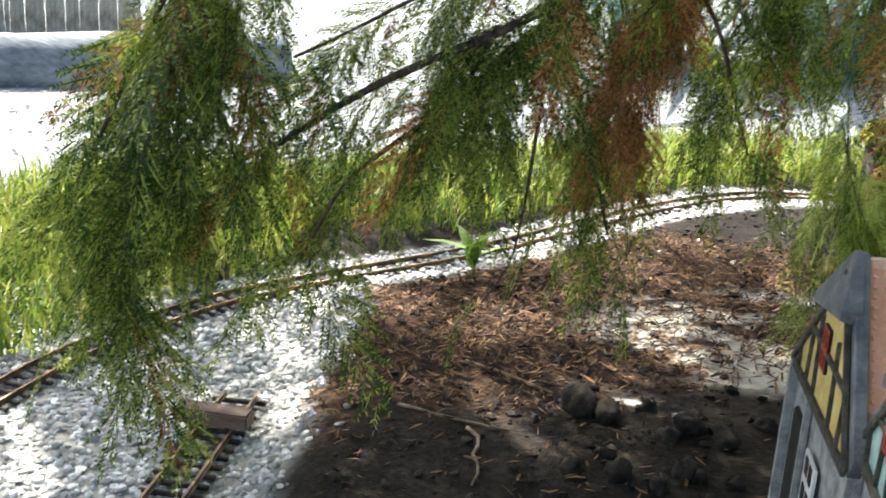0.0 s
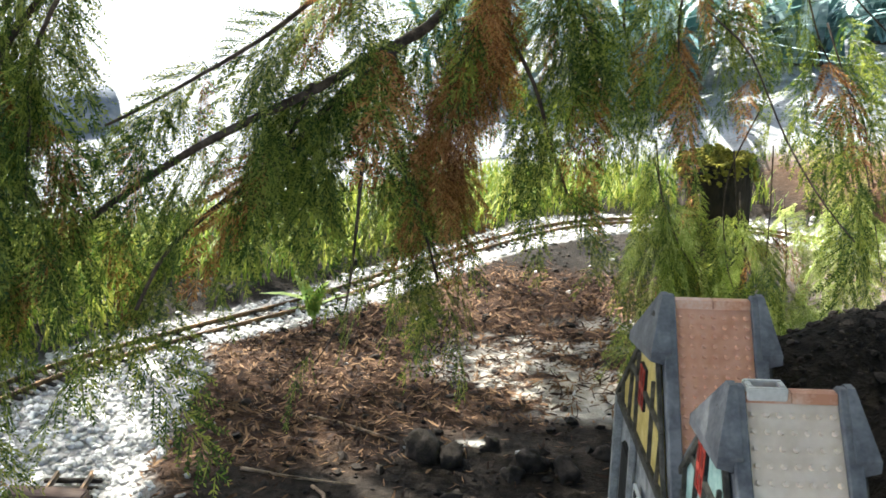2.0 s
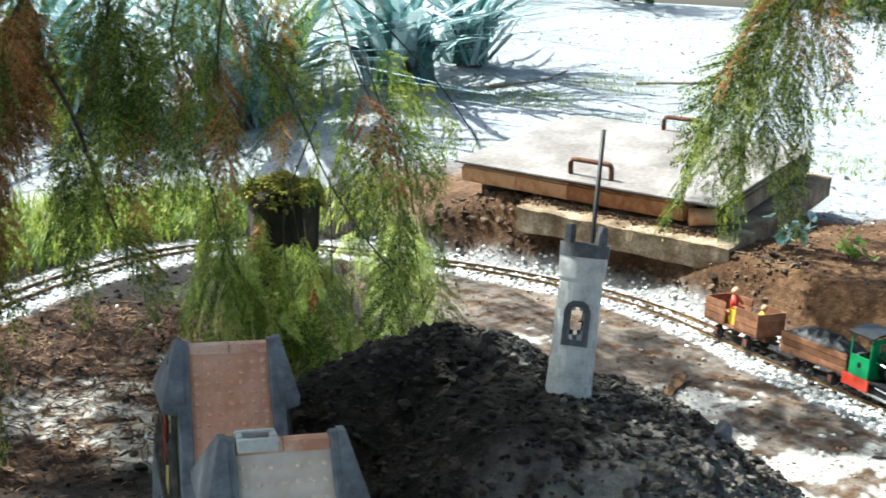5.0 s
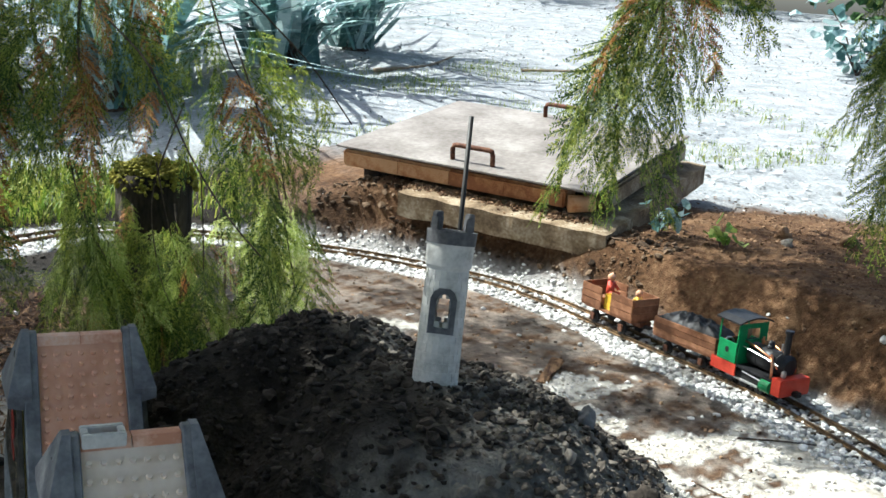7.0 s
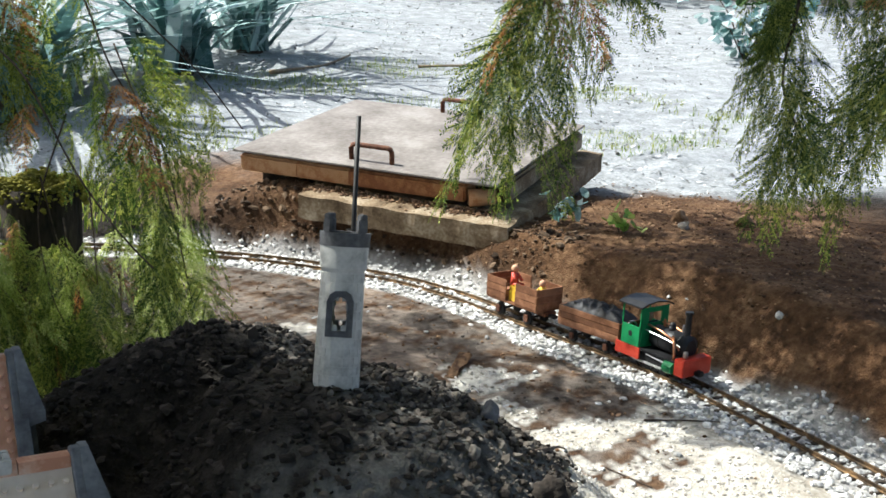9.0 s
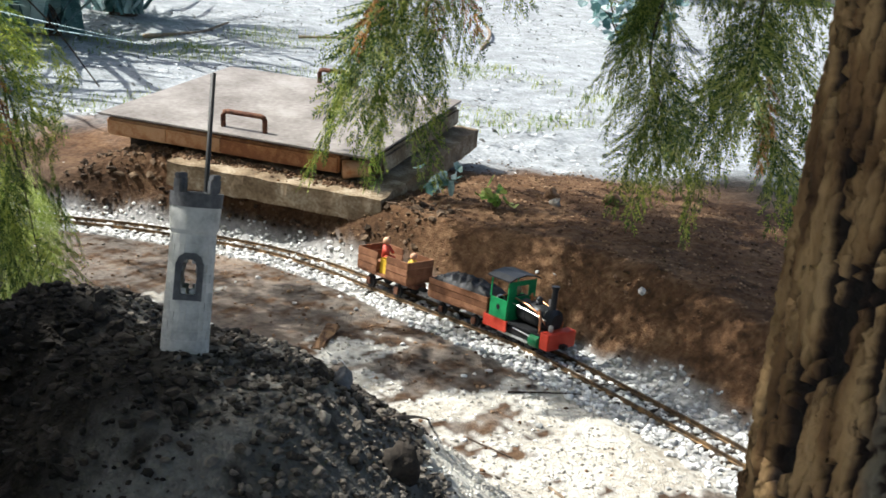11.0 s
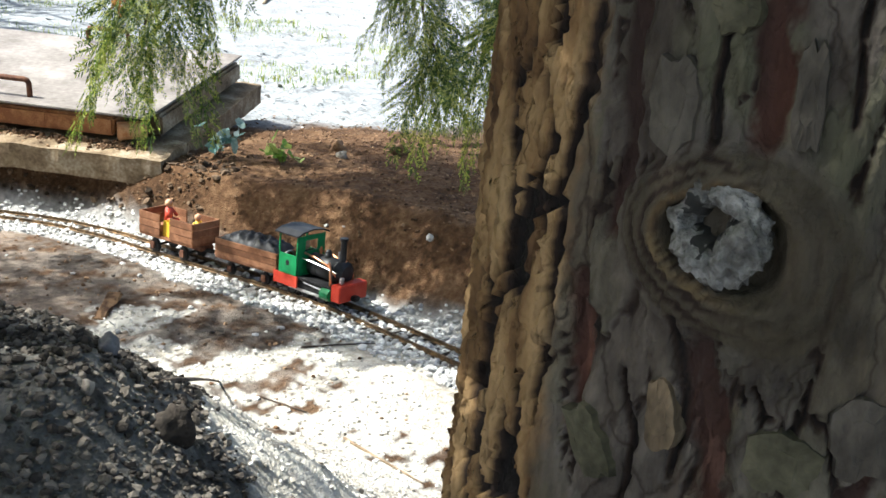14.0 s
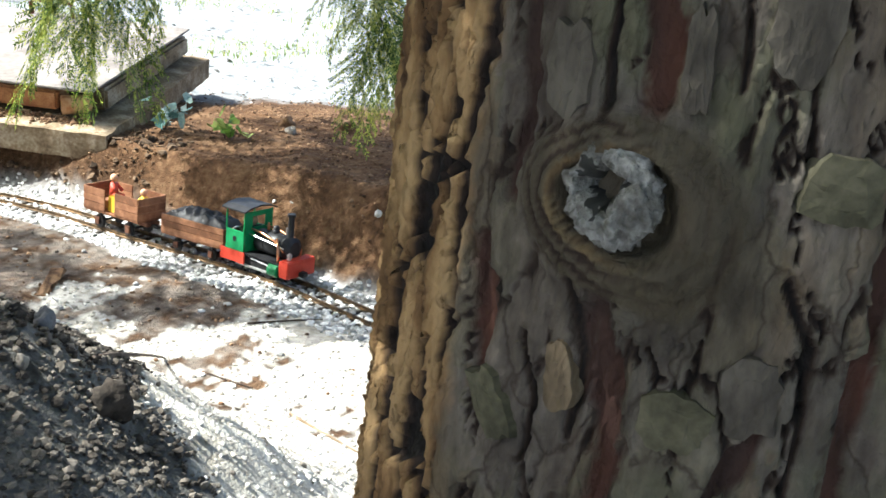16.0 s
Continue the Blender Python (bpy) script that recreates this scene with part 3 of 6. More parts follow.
tagged(pebbles("gravel", np.stack([gx, gy, gz], 1), sz, M["gravel"], seed=3), "loose white crushed gravel along the model railway", "gravel", kind="stuff")

# clods on the heap and the bank
cx, cy = rng.uniform(0.1, 3.2, 26000), rng.uniform(0.2, 3.0, 26000)
zm_, ze_, zg_, zf_, _ = zones(cx, cy)
hz = height(cx, cy)
keep = rng.uniform(0, 1, len(cx)) < np.where(hz > 0.16, 0.62, 0.22) * (1 - zg_) * (1 - 0.93 * zf_)
cx, cy, hz, e_ = cx[keep], cy[keep], hz[keep], ze_[keep]
sz = (0.0022 + 0.010 * rng.uniform(0, 1, len(cx)) ** 6 + 0.002 * rng.uniform(0, 1, len(cx))) * np.where(e_ > 0.3, 0.75, 1.0)
k = e_ < 0.45
# lighter copy of the soil crumbs, painted as the heap's sunlit side
M["litclod"] = material("sun_painted_soil_crumbs", [(0.038, 0.031, 0.025), (0.094, 0.079, 0.064), (0.16, 0.138, 0.115)], 50, 0.95, bump=0.6, depth=0.004, island=0.7)
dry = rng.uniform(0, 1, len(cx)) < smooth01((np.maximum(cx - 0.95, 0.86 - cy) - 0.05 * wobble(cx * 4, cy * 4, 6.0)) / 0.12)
sz = np.where(dry, np.minimum(sz, 0.0048), np.minimum(sz, 0.009))
for pick, mat, lab in ((k & ~dry, "clod", "dark crumbly soil clods on the earth heap"), (k & dry, "litclod", "grey soil crumbs coloured lighter for the sunlit flank of the heap")):
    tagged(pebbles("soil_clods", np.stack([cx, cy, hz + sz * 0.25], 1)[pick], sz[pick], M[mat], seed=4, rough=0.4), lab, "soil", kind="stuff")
M["earthclod"] = material("orange_earth_crumbs", [(0.060, 0.032, 0.016), (0.135, 0.074, 0.038), (0.26, 0.165, 0.098)], 40, 0.95, island=0.7, bump=0.5)
tagged(pebbles("earth_crumbs", np.stack([cx, cy, hz + sz * 0.25], 1)[~k], sz[~k], M["earthclod"], seed=5), "orange-brown earth crumbs on the bank and path", "soil", kind="stuff")

M["earthlump"] = material("dark_brown_earth_lumps", [(0.030, 0.019, 0.011), (0.075, 0.047, 0.027), (0.15, 0.100, 0.062)], 40, 0.95, island=0.6, bump=0.6)
# rough lumps of earth between the ledge and the line
hx, hy = rng.uniform(1.5, 2.35, 5000), rng.uniform(2.15, 3.15, 5000)
o_ = outside(hx, hy)
keep = (o_ > 0.10 + 0.02 * wobble(hx * 7, hy * 7)) & (o_ < 0.30)
hx, hy = hx[keep], hy[keep]
sz = 0.0025 + 0.011 * rng.uniform(0, 1, len(hx)) ** 5
tagged(pebbles("earth_lumps", np.stack([hx, hy, height(hx, hy) + 0.2 * sz], 1), sz, M["earthlump"], seed=17, rough=0.45), "rough brown lumps of earth below the ledge", "soil", kind="stuff")

# fine grit on the flank, its colour lightened to stand in for sun
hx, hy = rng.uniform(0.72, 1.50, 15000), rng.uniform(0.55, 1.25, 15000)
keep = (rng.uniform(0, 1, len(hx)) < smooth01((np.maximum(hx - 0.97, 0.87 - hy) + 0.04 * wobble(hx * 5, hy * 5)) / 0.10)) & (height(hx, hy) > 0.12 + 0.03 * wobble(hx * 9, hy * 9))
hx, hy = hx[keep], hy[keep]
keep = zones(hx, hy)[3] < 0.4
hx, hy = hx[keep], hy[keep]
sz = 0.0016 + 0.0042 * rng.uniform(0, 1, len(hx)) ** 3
tagged(pebbles("soil_grit", np.stack([hx, hy, height(hx, hy) + 0.3 * sz], 1), sz, M["litclod"], seed=14, rough=0.35), "fine grey grit coloured lighter for the sunlit flank of the heap", "soil", kind="stuff")

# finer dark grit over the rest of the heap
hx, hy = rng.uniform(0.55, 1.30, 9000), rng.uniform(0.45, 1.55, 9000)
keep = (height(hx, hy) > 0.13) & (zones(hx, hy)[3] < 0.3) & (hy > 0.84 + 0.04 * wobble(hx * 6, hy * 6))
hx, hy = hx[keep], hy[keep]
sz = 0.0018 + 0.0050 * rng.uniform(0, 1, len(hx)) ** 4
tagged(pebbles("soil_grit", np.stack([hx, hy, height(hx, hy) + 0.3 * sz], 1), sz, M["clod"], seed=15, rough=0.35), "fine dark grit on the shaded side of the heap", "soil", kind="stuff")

# pale crumbs on the painted sun patches
M["sun_patch_grit"] = material("sun_patch_crumbs", [(0.30, 0.275, 0.24), (0.50, 0.475, 0.435), (0.70, 0.675, 0.63)], 60, 0.95, island=0.9, bump=0.4)
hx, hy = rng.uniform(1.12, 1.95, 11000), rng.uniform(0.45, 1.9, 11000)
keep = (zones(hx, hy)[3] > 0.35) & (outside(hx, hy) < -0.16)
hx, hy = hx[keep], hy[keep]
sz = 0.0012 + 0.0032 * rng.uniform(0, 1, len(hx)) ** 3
tagged(pebbles("sand_crumbs", np.stack([hx, hy, height(hx, hy) + 0.25 * sz], 1), sz, M["sun_patch_grit"], seed=16, rough=0.35), "pale sand crumbs over the painted sun patches by the heap", "sand", kind="stuff")

# brown mulch slivers
mx, my = rng.uniform(-0.3, 1.6, 60000), rng.uniform(1.0, 3.0, 60000)
zm_, ze_, zg_, zf_, _ = zones(mx, my)
keep = rng.uniform(0, 1, len(mx)) < zm_ * (1 - zg_)
mx, my = mx[keep], my[keep]
mz = height(mx, my) + rng.uniform(0.001, 0.008, len(mx))
L = rng.uniform(0.006, 0.028, len(mx))
tagged(chips("mulch", np.stack([mx, my, mz], 1), L, L * rng.uniform(0.05, 0.26, len(mx)), M["mulch"], 6), "red-brown bark mulch and dry conifer litter", "mulch", kind="stuff")

# pale leaf litter over the far ground
fx, fy = rng.uniform(-4, 9, 30000), rng.uniform(1.5, 10, 30000)
zm_, ze_, zg_, zf_, _ = zones(fx, fy)
inner = outside(fx, fy) < 0.1
keep = rng.uniform(0, 1, len(fx)) < zf_ * (1 - zg_) * np.where(inner, 0.6, 1.0)
fx, fy, inner = fx[keep], fy[keep], inner[keep]
L = rng.uniform(0.008, 0.036, len(fx)) * np.where(inner, 0.6, 1.0)
tagged(chips("leaf_litter", np.stack([fx, fy, height(fx, fy) + 0.004 + 0.1 * L], 1), L, L * rng.uniform(0.15, 0.6, len(fx)), M["litter"], 8, 0.24), "pale dry leaf litter on the open ground", "leaf litter", kind="stuff")


# ---- the inspection cover ----
CF, CL = Vector((2.191, 2.389, 0.31)), Vector((1.729, 3.107, 0.318))
along = (CF - CL).normalized()
back = Vector((0.8333, 0.5338, 0.1441)).normalized()
back = (back - along * back.dot(along)).normalized()
face = along.cross(back)
COVER = Matrix(((along.x, back.x, face.x, CL.x), (along.y, back.y, face.y, CL.y), (along.z, back.z, face.z, CL.z), (0, 0, 0, 1)))
LEN, DEEP = (CF - CL).length, 0.733


def cover():
    top = empty("inspection_cover", COVER @ Matrix.Translation((0, 0, -0.006)))
    part("plate", box((LEN, DEEP, 0.006), (LEN / 2, DEEP / 2, 0.003), 0.0015), M["plate"], top, "dusty grey-brown steel plate")
    for u, v in ((0.44, 0.062), (0.43, 0.69)):
        c = Vector((u, v, 0.006))
        w, h = 0.066, 0.045
        pts = [(-w, 0, 0), (-w, 0, h * 0.75), (-w * 0.93, 0, h * 0.95), (-w * 0.8, 0, h), (w * 0.8, 0, h), (w * 0.93, 0, h * 0.95), (w, 0, h * 0.75), (w, 0, 0)]
        part("handle", tube([c + Vector(p) for p in pts], 0.0075, 10), M["rust"], top, "rusty bent steel handle", True)
    return tagged(top, "dusty steel inspection cover with two rusty handles", "inspection cover")


cover()


def cover_base():
    top = empty("manhole_base", COVER @ Matrix.Translation((0, 0, -0.006)))
    # concrete ledge with worn edges
    for name, size, at in (("ledge", (0.645, 0.17, 0.066), (0.592, 0.017, -0.114)), ("side_ledge", (0.16, DEEP - 0.10, 0.06), (LEN - 0.02, DEEP / 2 + 0.06, -0.115))):
        bm = box(size, at)
        bmesh.ops.subdivide_edges(bm, edges=bm.edges[:], cuts=23, use_grid_fill=True)
        for v in bm.verts:
            q = v.co * 14
            v.co += Vector((noise.noise(q), noise.noise(q + Vector((9, 0, 0))), 0.8 * noise.noise(q + Vector((0, 7, 0))))) * 0.006
            q = Vector((v.co.x * 28, v.co.y * 32, v.co.z * 32))
            v.co += Vector((noise.noise(q), noise.noise(q + Vector((9, 0, 0))), noise.noise(q + Vector((0, 7, 0))))) * 0.0035
        part(name, bm, M["concrete"], top, "worn concrete ledge")
    # loose earth that has fallen on to the ledge
    r = np.random.default_rng(77)
    n = 700
    u, v = r.uniform(LEN * 0.3, LEN * 1.0, n), np.abs(r.normal(0, 0.022, n))
    pebbles("fallen_earth", np.stack([u, 0.018 - v, -0.082 + 0.012 * np.exp(-v / 0.02)], 1), 0.002 + 0.006 * r.uniform(0, 1, n) ** 3, M["earthclod"], top, 0.7, 78)
    part("kerb", box((0.05, DEEP - 0.10, 0.06), (LEN - 0.030, DEEP / 2 + 0.05, -0.046), 0.008), M["concrete"], top, "grey concrete kerb")
    part("filling", box((LEN - 0.12, DEEP - 0.14, 0.20), (LEN / 2 - 0.02, DEEP / 2 + 0.02, -0.12)), M["soil"], top)
    bm0 = box((0.205, 0.09, 0.050), (0, 0, 0), 0.006)
    first = None
    n = 4
    for i in range(n):
        x = 0.115 + i * (LEN - 0.14) / n
        if first is None:
            first = part("brick", bm0, M["brick"], top, "orange brick")
            ob = first
        else:
            ob = new("brick", first.data)
            ob.parent = top
        ob.location = (x, 0.062 + 0.006 * math.sin(i * 3.1), -0.036)
        ob.rotation_euler = (0, 0, 0.02 * math.sin(i * 5))
    part("end_stone", rod((LEN - 0.09, 0.02, -0.045), (LEN - 0.03, 0.06, -0.045), 0.026, 0.022, 9), M["brick"], top, "rounded orange mortar lump", True)
    return tagged(top, "orange brick and concrete base under the steel cover", "manhole base")


cover_base()


# ---- castle tower ----
def tower():
    base = Vector((1.022, 0.985, 0.396))
    lean = Matrix.Rotation(radians(-8), 4, "X") @ Matrix.Rotation(radians(6), 4, "Y")
    top = empty("castle_tower", Matrix.Translation(base) @ lean @ Matrix.Rotation(radians(-119), 4, "Z"))
    seg = 64
    rows = [(0.0, 0.0222), (0.125, 0.0205), (0.129, 0.0225), (0.15, 0.0235)]
    bm = bmesh.new()
    rings = [[bm.verts.new((r * math.cos(2 * math.pi * i / seg), r * math.sin(2 * math.pi * i / seg), z)) for i in range(seg)] for z, r in rows]
    inner = [[bm.verts.new((0.82 * r * math.cos(2 * math.pi * i / seg), 0.82 * r * math.sin(2 * math.pi * i / seg), z)) for i in range(seg)] for z, r in rows]
    for a in range(3):
        for i in range(seg):
            j = (i + 1) % seg
            bm.faces.new((rings[a][i], rings[a][j], rings[a + 1][j], rings[a + 1][i]))
            bm.faces.new((inner[a][j], inner[a][i], inner[a + 1][i], inner[a + 1][j]))
    for i in range(seg):
        j = (i + 1) % seg
        bm.faces.new((rings[3][j], rings[3][i], inner[3][i], inner[3][j]))
        bm.faces.new((rings[0][i], rings[0][j], inner[0][j], inner[0][i]))
    shaft = part("shaft", bm, M["castle"], top, "light grey stone-patterned cylinder")
    # window cut through
    cut = part("cutter", box((0.09, 0.0135, 0.033), (0, 0, 0.087), 0.005), M["castle"], top)
    cut.hide_render = True
    bpy.context.view_layer.update()
    mod = shaft.modifiers.new("window", "BOOLEAN")
    mod.object, mod.operation = cut, "DIFFERENCE"
    dg = bpy.context.evaluated_depsgraph_get()
    me = bpy.data.meshes.new_from_object(shaft.evaluated_get(dg))
    shaft.modifiers.clear()
    shaft.data = me
    bpy.data.objects.remove(cut)
    # stone courses standing a little proud
    for row in range(14):
        z = 0.0045 + row * 0.0089
        r = 0.0222 - 0.0017 * z / 0.125
        for i in range(12):
            a = 2 * math.pi * (i + 0.5 * (row % 2)) / 12
            if 0.062 < z < 0.112 and (abs(math.sin(a)) < 0.42):
                continue
            b = bmesh.new()
            w = 2 * math.pi / 12 * 0.46
            pts = []
            for aa in (-w, 0, w):
                for zz in (-0.0040, 0.0040):
                    for rr in (r - 0.001, r + 0.0006):
                        pts.append((rr * math.cos(a + aa), rr * math.sin(a + aa), z + zz))
            vs = [b.verts.new(p) for p in pts]
            bmesh.ops.convex_hull(b, input=vs)
            part("stone", b, M["castle"], top)
    # window frames in front and behind
    for s in (1, -1):
        b = bmesh.new()
        prof_o = [(-0.0128, -0.0215), (0.0128, -0.0215), (0.0128, 0.012), (0.0098, 0.0188), (0.005, 0.022), (-0.005, 0.022), (-0.0098, 0.0188), (-0.0128, 0.012)]
        prof_i = [(y * 0.55, z * 0.74) for y, z in prof_o]
        x0, x1 = s * 0.0185, s * 0.0238
        o0, o1 = [b.verts.new((x0, y, z + 0.086)) for y, z in prof_o], [b.verts.new((x1, y, z + 0.086)) for y, z in prof_o]
        i0, i1 = [b.verts.new((x0, y, z + 0.086)) for y, z in prof_i], [b.verts.new((x1, y, z + 0.086)) for y, z in prof_i]
        for k in range(8):
            j = (k + 1) % 8
            b.faces.new((o0[k], o0[j], o1[j], o1[k]))
            b.faces.new((i0[j], i0[k], i1[k], i1[j]))
            b.faces.new((o1[k], o1[j], i1[j], i1[k]))
            b.faces.new((o0[j], o0[k], i0[k], i0[j]))
        part("window_frame", b, M["castle_dark"], top, "dark grey arched window frame")
    # dark parapet ring, floor and merlons
    b = bmesh.new()
    for z, r in ((0.15, 0.0242), (0.163, 0.0246)):
        for i in range(seg):
            b.verts.new((r * math.cos(2 * math.pi * i / seg), r * math.sin(2 * math.pi * i / seg), z))
    for z, r in ((0.15, 0.0190), (0.163, 0.0190)):
        for i in range(seg):
            b.verts.new((r * math.cos(2 * math.pi * i / seg), r * math.sin(2 * math.pi * i / seg), z))
    b.verts.ensure_lookup_table()
    for i in range(seg):
        j = (i + 1) % seg
        v = b.verts
        b.faces.new((v[i], v[j], v[seg + j], v[seg + i]))
        b.faces.new((v[2 * seg + j], v[2 * seg + i], v[3 * seg + i], v[3 * seg + j]))
        b.faces.new((v[seg + i], v[seg + j], v[3 * seg + j], v[3 * seg + i]))
        b.faces.new((v[j], v[i], v[2 * seg + i], v[2 * seg + j]))
    part("parapet", b, M["castle_dark"], top, "dark grey parapet ring")
    part("tower_floor", rod((0, 0, 0.1475), (0, 0, 0.151), 0.0192, seg=32), M["castle_dark"], top)
    for i in range(4):
        a = math.pi / 4 + i * math.pi / 2
        turn = Matrix.Rotation(a, 4, "Z")
        b = box((0.006, 0.011, 0.014), (0.0218, 0, 0.1695), 0.0012)
        box((0.0075, 0.0075, 0.005), (0.0218, 0, 0.178), 0.001, b)
        b.transform(turn)
        part("merlon", b, M["castle_dark"], top, "dark grey stepped merlon")
    return tagged(top, "light grey toy castle tower with dark battlements on the heap", "toy tower")


tower()


def flag_rod():
    a, b = Vector((1.045, 1.012, 0.37)), Vector((1.066, 1.040, 0.664))
    ob = part("thin_rod", tube([a, a.lerp(b, 0.5) + Vector((0.001, 0, 0)), b], 0.0024, 8), M["rod"], None, "", True)
    return tagged(ob, "thin black rod standing up out of the toy tower", "rod")


flag_rod()


# ---- half-timbered toy houses ----
def house(name, label, at, yaw, apex, back, front, base, length, roof, panel, shutter, studs_grid, chimney, hood):
    """Local x along the ridge, y towards the back; apex, back and front are (y, z) of the gable, base the wall's foot, hood how far down each slope its hood reaches."""
    top = empty(name, Matrix.Translation(at) @ Matrix.Rotation(radians(yaw), 4, "Z"))
    ay, az = apex
    by, bz = back
    fy, fz = front
    t, ledge = 0.011, 0.014
    # ground floor walls
    prof = [(fy + 0.006, base), (by - 0.008, base), (by - 0.008, bz), (fy + 0.006, fz)]
    part("ground_floor", prism(prof, 0.004, length - 0.004), M["wallgrey"], top, "grey stone-look lower wall")
    # gable panels (each end) with timbers
    for x0, x1, s in ((0.0, 0.006, -1), (length - 0.006, length, 1)):
        part("gable_panel", prism([(fy + 0.003, fz + 0.001), (by - 0.003, bz + 0.001), (ay, az - 0.006)], x0, x1), panel, top, "half-timbered gable panel")
        xo = x0 - 0.0018 if s < 0 else x1 + 0.0018
        def bar(y0, z0, y1, z1, w=0.0055):
            a, b = Vector((xo, y0, z0)), Vector((xo, y1, z1))
            d = (b - a)
            turn = Matrix.Rotation(math.atan2(d.z, d.y), 4, "X")
            part("timber", box((0.0042, d.length, w), (a + b) / 2, 0.0006, None, turn), M["beam"], top)
        def at_z(z, side):
            return ay + (by - ay) * (az - z) / (az - bz) if side > 0 else ay + (fy - ay) * (az - z) / (az - fz)
        bar(fy, fz, by, bz, 0.011)
        zm = az - (az - max(bz, fz)) * 0.62
        bar(at_z(zm, -1), zm, at_z(zm, 1), zm)
        bar(by, bz, ay, az, 0.007)
        bar(fy, fz, ay, az, 0.007)
        n = 7
        for i in range(1, n):
            y = fy + (by - fy) * i / n
            zb = fz + (bz - fz) * i / n
            zt = az - (az - bz) * (y - ay) / (by - ay) if y > ay else az - (az - fz) * (ay - y) / (ay - fy)
            if zt - zb < 0.012 or abs(y - ay - 0.035) < 0.014:
                continue
            bar(y, zb, y + 0.006 * (-1) ** i, min(zt, zb + 0.6 * (az - zb)) - 0.003, 0.0042)
        # shutter window
        wy, wz = ay + 0.036, az - (az - bz) * 0.56
        part("window_recess", box((0.003, 0.026, 0.044), (xo, wy, wz)), M["dark"], top)
        for sy in (-1, 1):
            part("shutter", box((0.0035, 0.0120, 0.042), (xo + s * 0.0005, wy + sy * 0.0068, wz), 0.0006), shutter, top, "red window shutter")
            for dz in (-0.0105, 0.0105):
                part("shutter_panel", box((0.0022, 0.0066, 0.014), (xo + s * 0.0018, wy + sy * 0.0068, wz + dz), 0.0004), M["shutter_dark"], top)
    # lower front: door recess, lattice window and corner posts
    for x, s in ((0.0, -1), (length, 1)):
        ww = by - fy
        part("doorway", box((0.006, ww * 0.20, (bz - base) * 0.78), (x + 0.0015 * -s, by - ww * 0.27, base + (bz - base) * 0.42), 0.002), M["dark"], top, "dark doorway")
        part("door_post", box((0.007, 0.011, bz - base), (x - 0.001 * -s, by - ww * 0.40, (bz + base) / 2), 0.002), M["wallgrey"], top)
        part("corner_post", box((0.010, 0.014, bz - base + 0.004), (x, by - 0.010, (bz + base) / 2), 0.002), M["wallgrey"], top)
        lat = box((0.003, ww * 0.17, (bz - base) * 0.60), (x + 0.0022 * s, by - ww * 0.60, base + (bz - base) * 0.50))
        part("lattice_window", lat, M["white"], top, "white lattice window")
        for i in range(2):
            for j in range(4):
                part("pane", box((0.0022, ww * 0.045, (bz - base) * 0.10), (x + 0.0036 * s, by - ww * (0.565 + 0.07 * i), base + (bz - base) * (0.27 + 0.155 * j))), M["dark"], top)
    # roof slabs
    nb = Vector((0, az - bz, by - ay)).normalized()
    nf = Vector((0, -(az - fz), ay - fy)).normalized()
    for (ey, ez), n_, nm in (((by, bz), nb, "roof_slope"), ((fy, fz), nf, "roof_slope")):
        p = [(ay, az), (ey, ez), (ey + n_.y * t, ez + n_.z * t), (ay + n_.y * t * 0.2, az + t * 1.15)]
        part(nm, prism(p, ledge - 0.002, length - ledge + 0.002), roof, top, "faded studded roof slope")
        o = Vector((0.009, ay, az)) + n_ * (t + 0.0002)
        d = Vector((0, ey - ay, ez - az))
        cols, rows = studs_grid
        peg = None
        for i in range(rows):
            for j in range(cols):
                p = o + Vector((ledge + (length - 2 * ledge) * (j + 0.5 * (1 + 0.0 * i)) / cols - 0.009, 0, 0)) + d * ((i + 0.6) / rows)
                if peg is None:
                    peg = part("roof_stud", rod((0, 0, -0.001), (0, 0, 0.0026), 0.0024, 0.0019, 8), roof, top)
                    ob = peg
                else:
                    ob = new("roof_stud", peg.data)
                    ob.parent = top
                ob.location = p
                ob.rotation_mode = "QUATERNION"
                ob.rotation_quaternion = n_.to_track_quat("Z", "Y")
    # ridge tiles
    for i in range(2):
        w = (length - 2 * ledge) / 2
        b = prism([(ay - 0.008, az + 0.008), (ay + 0.008, az + 0.008), (ay + 0.005, az + 0.0155), (ay - 0.005, az + 0.0155)], ledge + i * w + 0.0004, ledge + (i + 1) * w - 0.0004)
        part("ridge_tile", b, M["ridge"], top, "orange ridge tile")
    # narrow copings along both slopes, and the half-hipped hood over each gable
    for x0, x1, s in ((0.002, ledge, -1), (length - ledge, length - 0.002, 1)):
        yb, zb = ay + (by - ay) * 0.98, az - (az - bz) * 0.98
        yf, zf = ay + (fy - ay) * 0.97, az - (az - fz) * 0.97
        prof = [(ay + 0.004, az + 0.0195), (yb + nb.y * 0.0155, zb + nb.z * 0.0155), (yb - 0.004, zb - 0.010), (ay, az - 0.016), (yf, zf - 0.012), (yf + nf.y * 0.0155, zf + nf.z * 0.0155), (ay - 0.004, az + 0.0195)]
        bm = prism(prof, x0, x1)
        bmesh.ops.bevel(bm, geom=bm.edges[:], offset=0.0010, segments=1, affect="EDGES")
        part("gable_coping", bm, M["coping"], top, "dark grey gable coping")
        xo, jut = (x0, x0 - 0.013) if s < 0 else (x1, x1 + 0.013)
        xi = xo - s * 0.006
        pts = [(x, ay + d, az + 0.0205) for x in (xo, xi) for d in (-0.005, 0.005)]
        for (ey, ez), n_, k in (((by, bz), nb, hood[0]), ((fy, fz), nf, hood[1])):
            y_, z_ = ay + (ey - ay) * k + n_.y * 0.0175, az + (ez - az) * k + n_.z * 0.0175
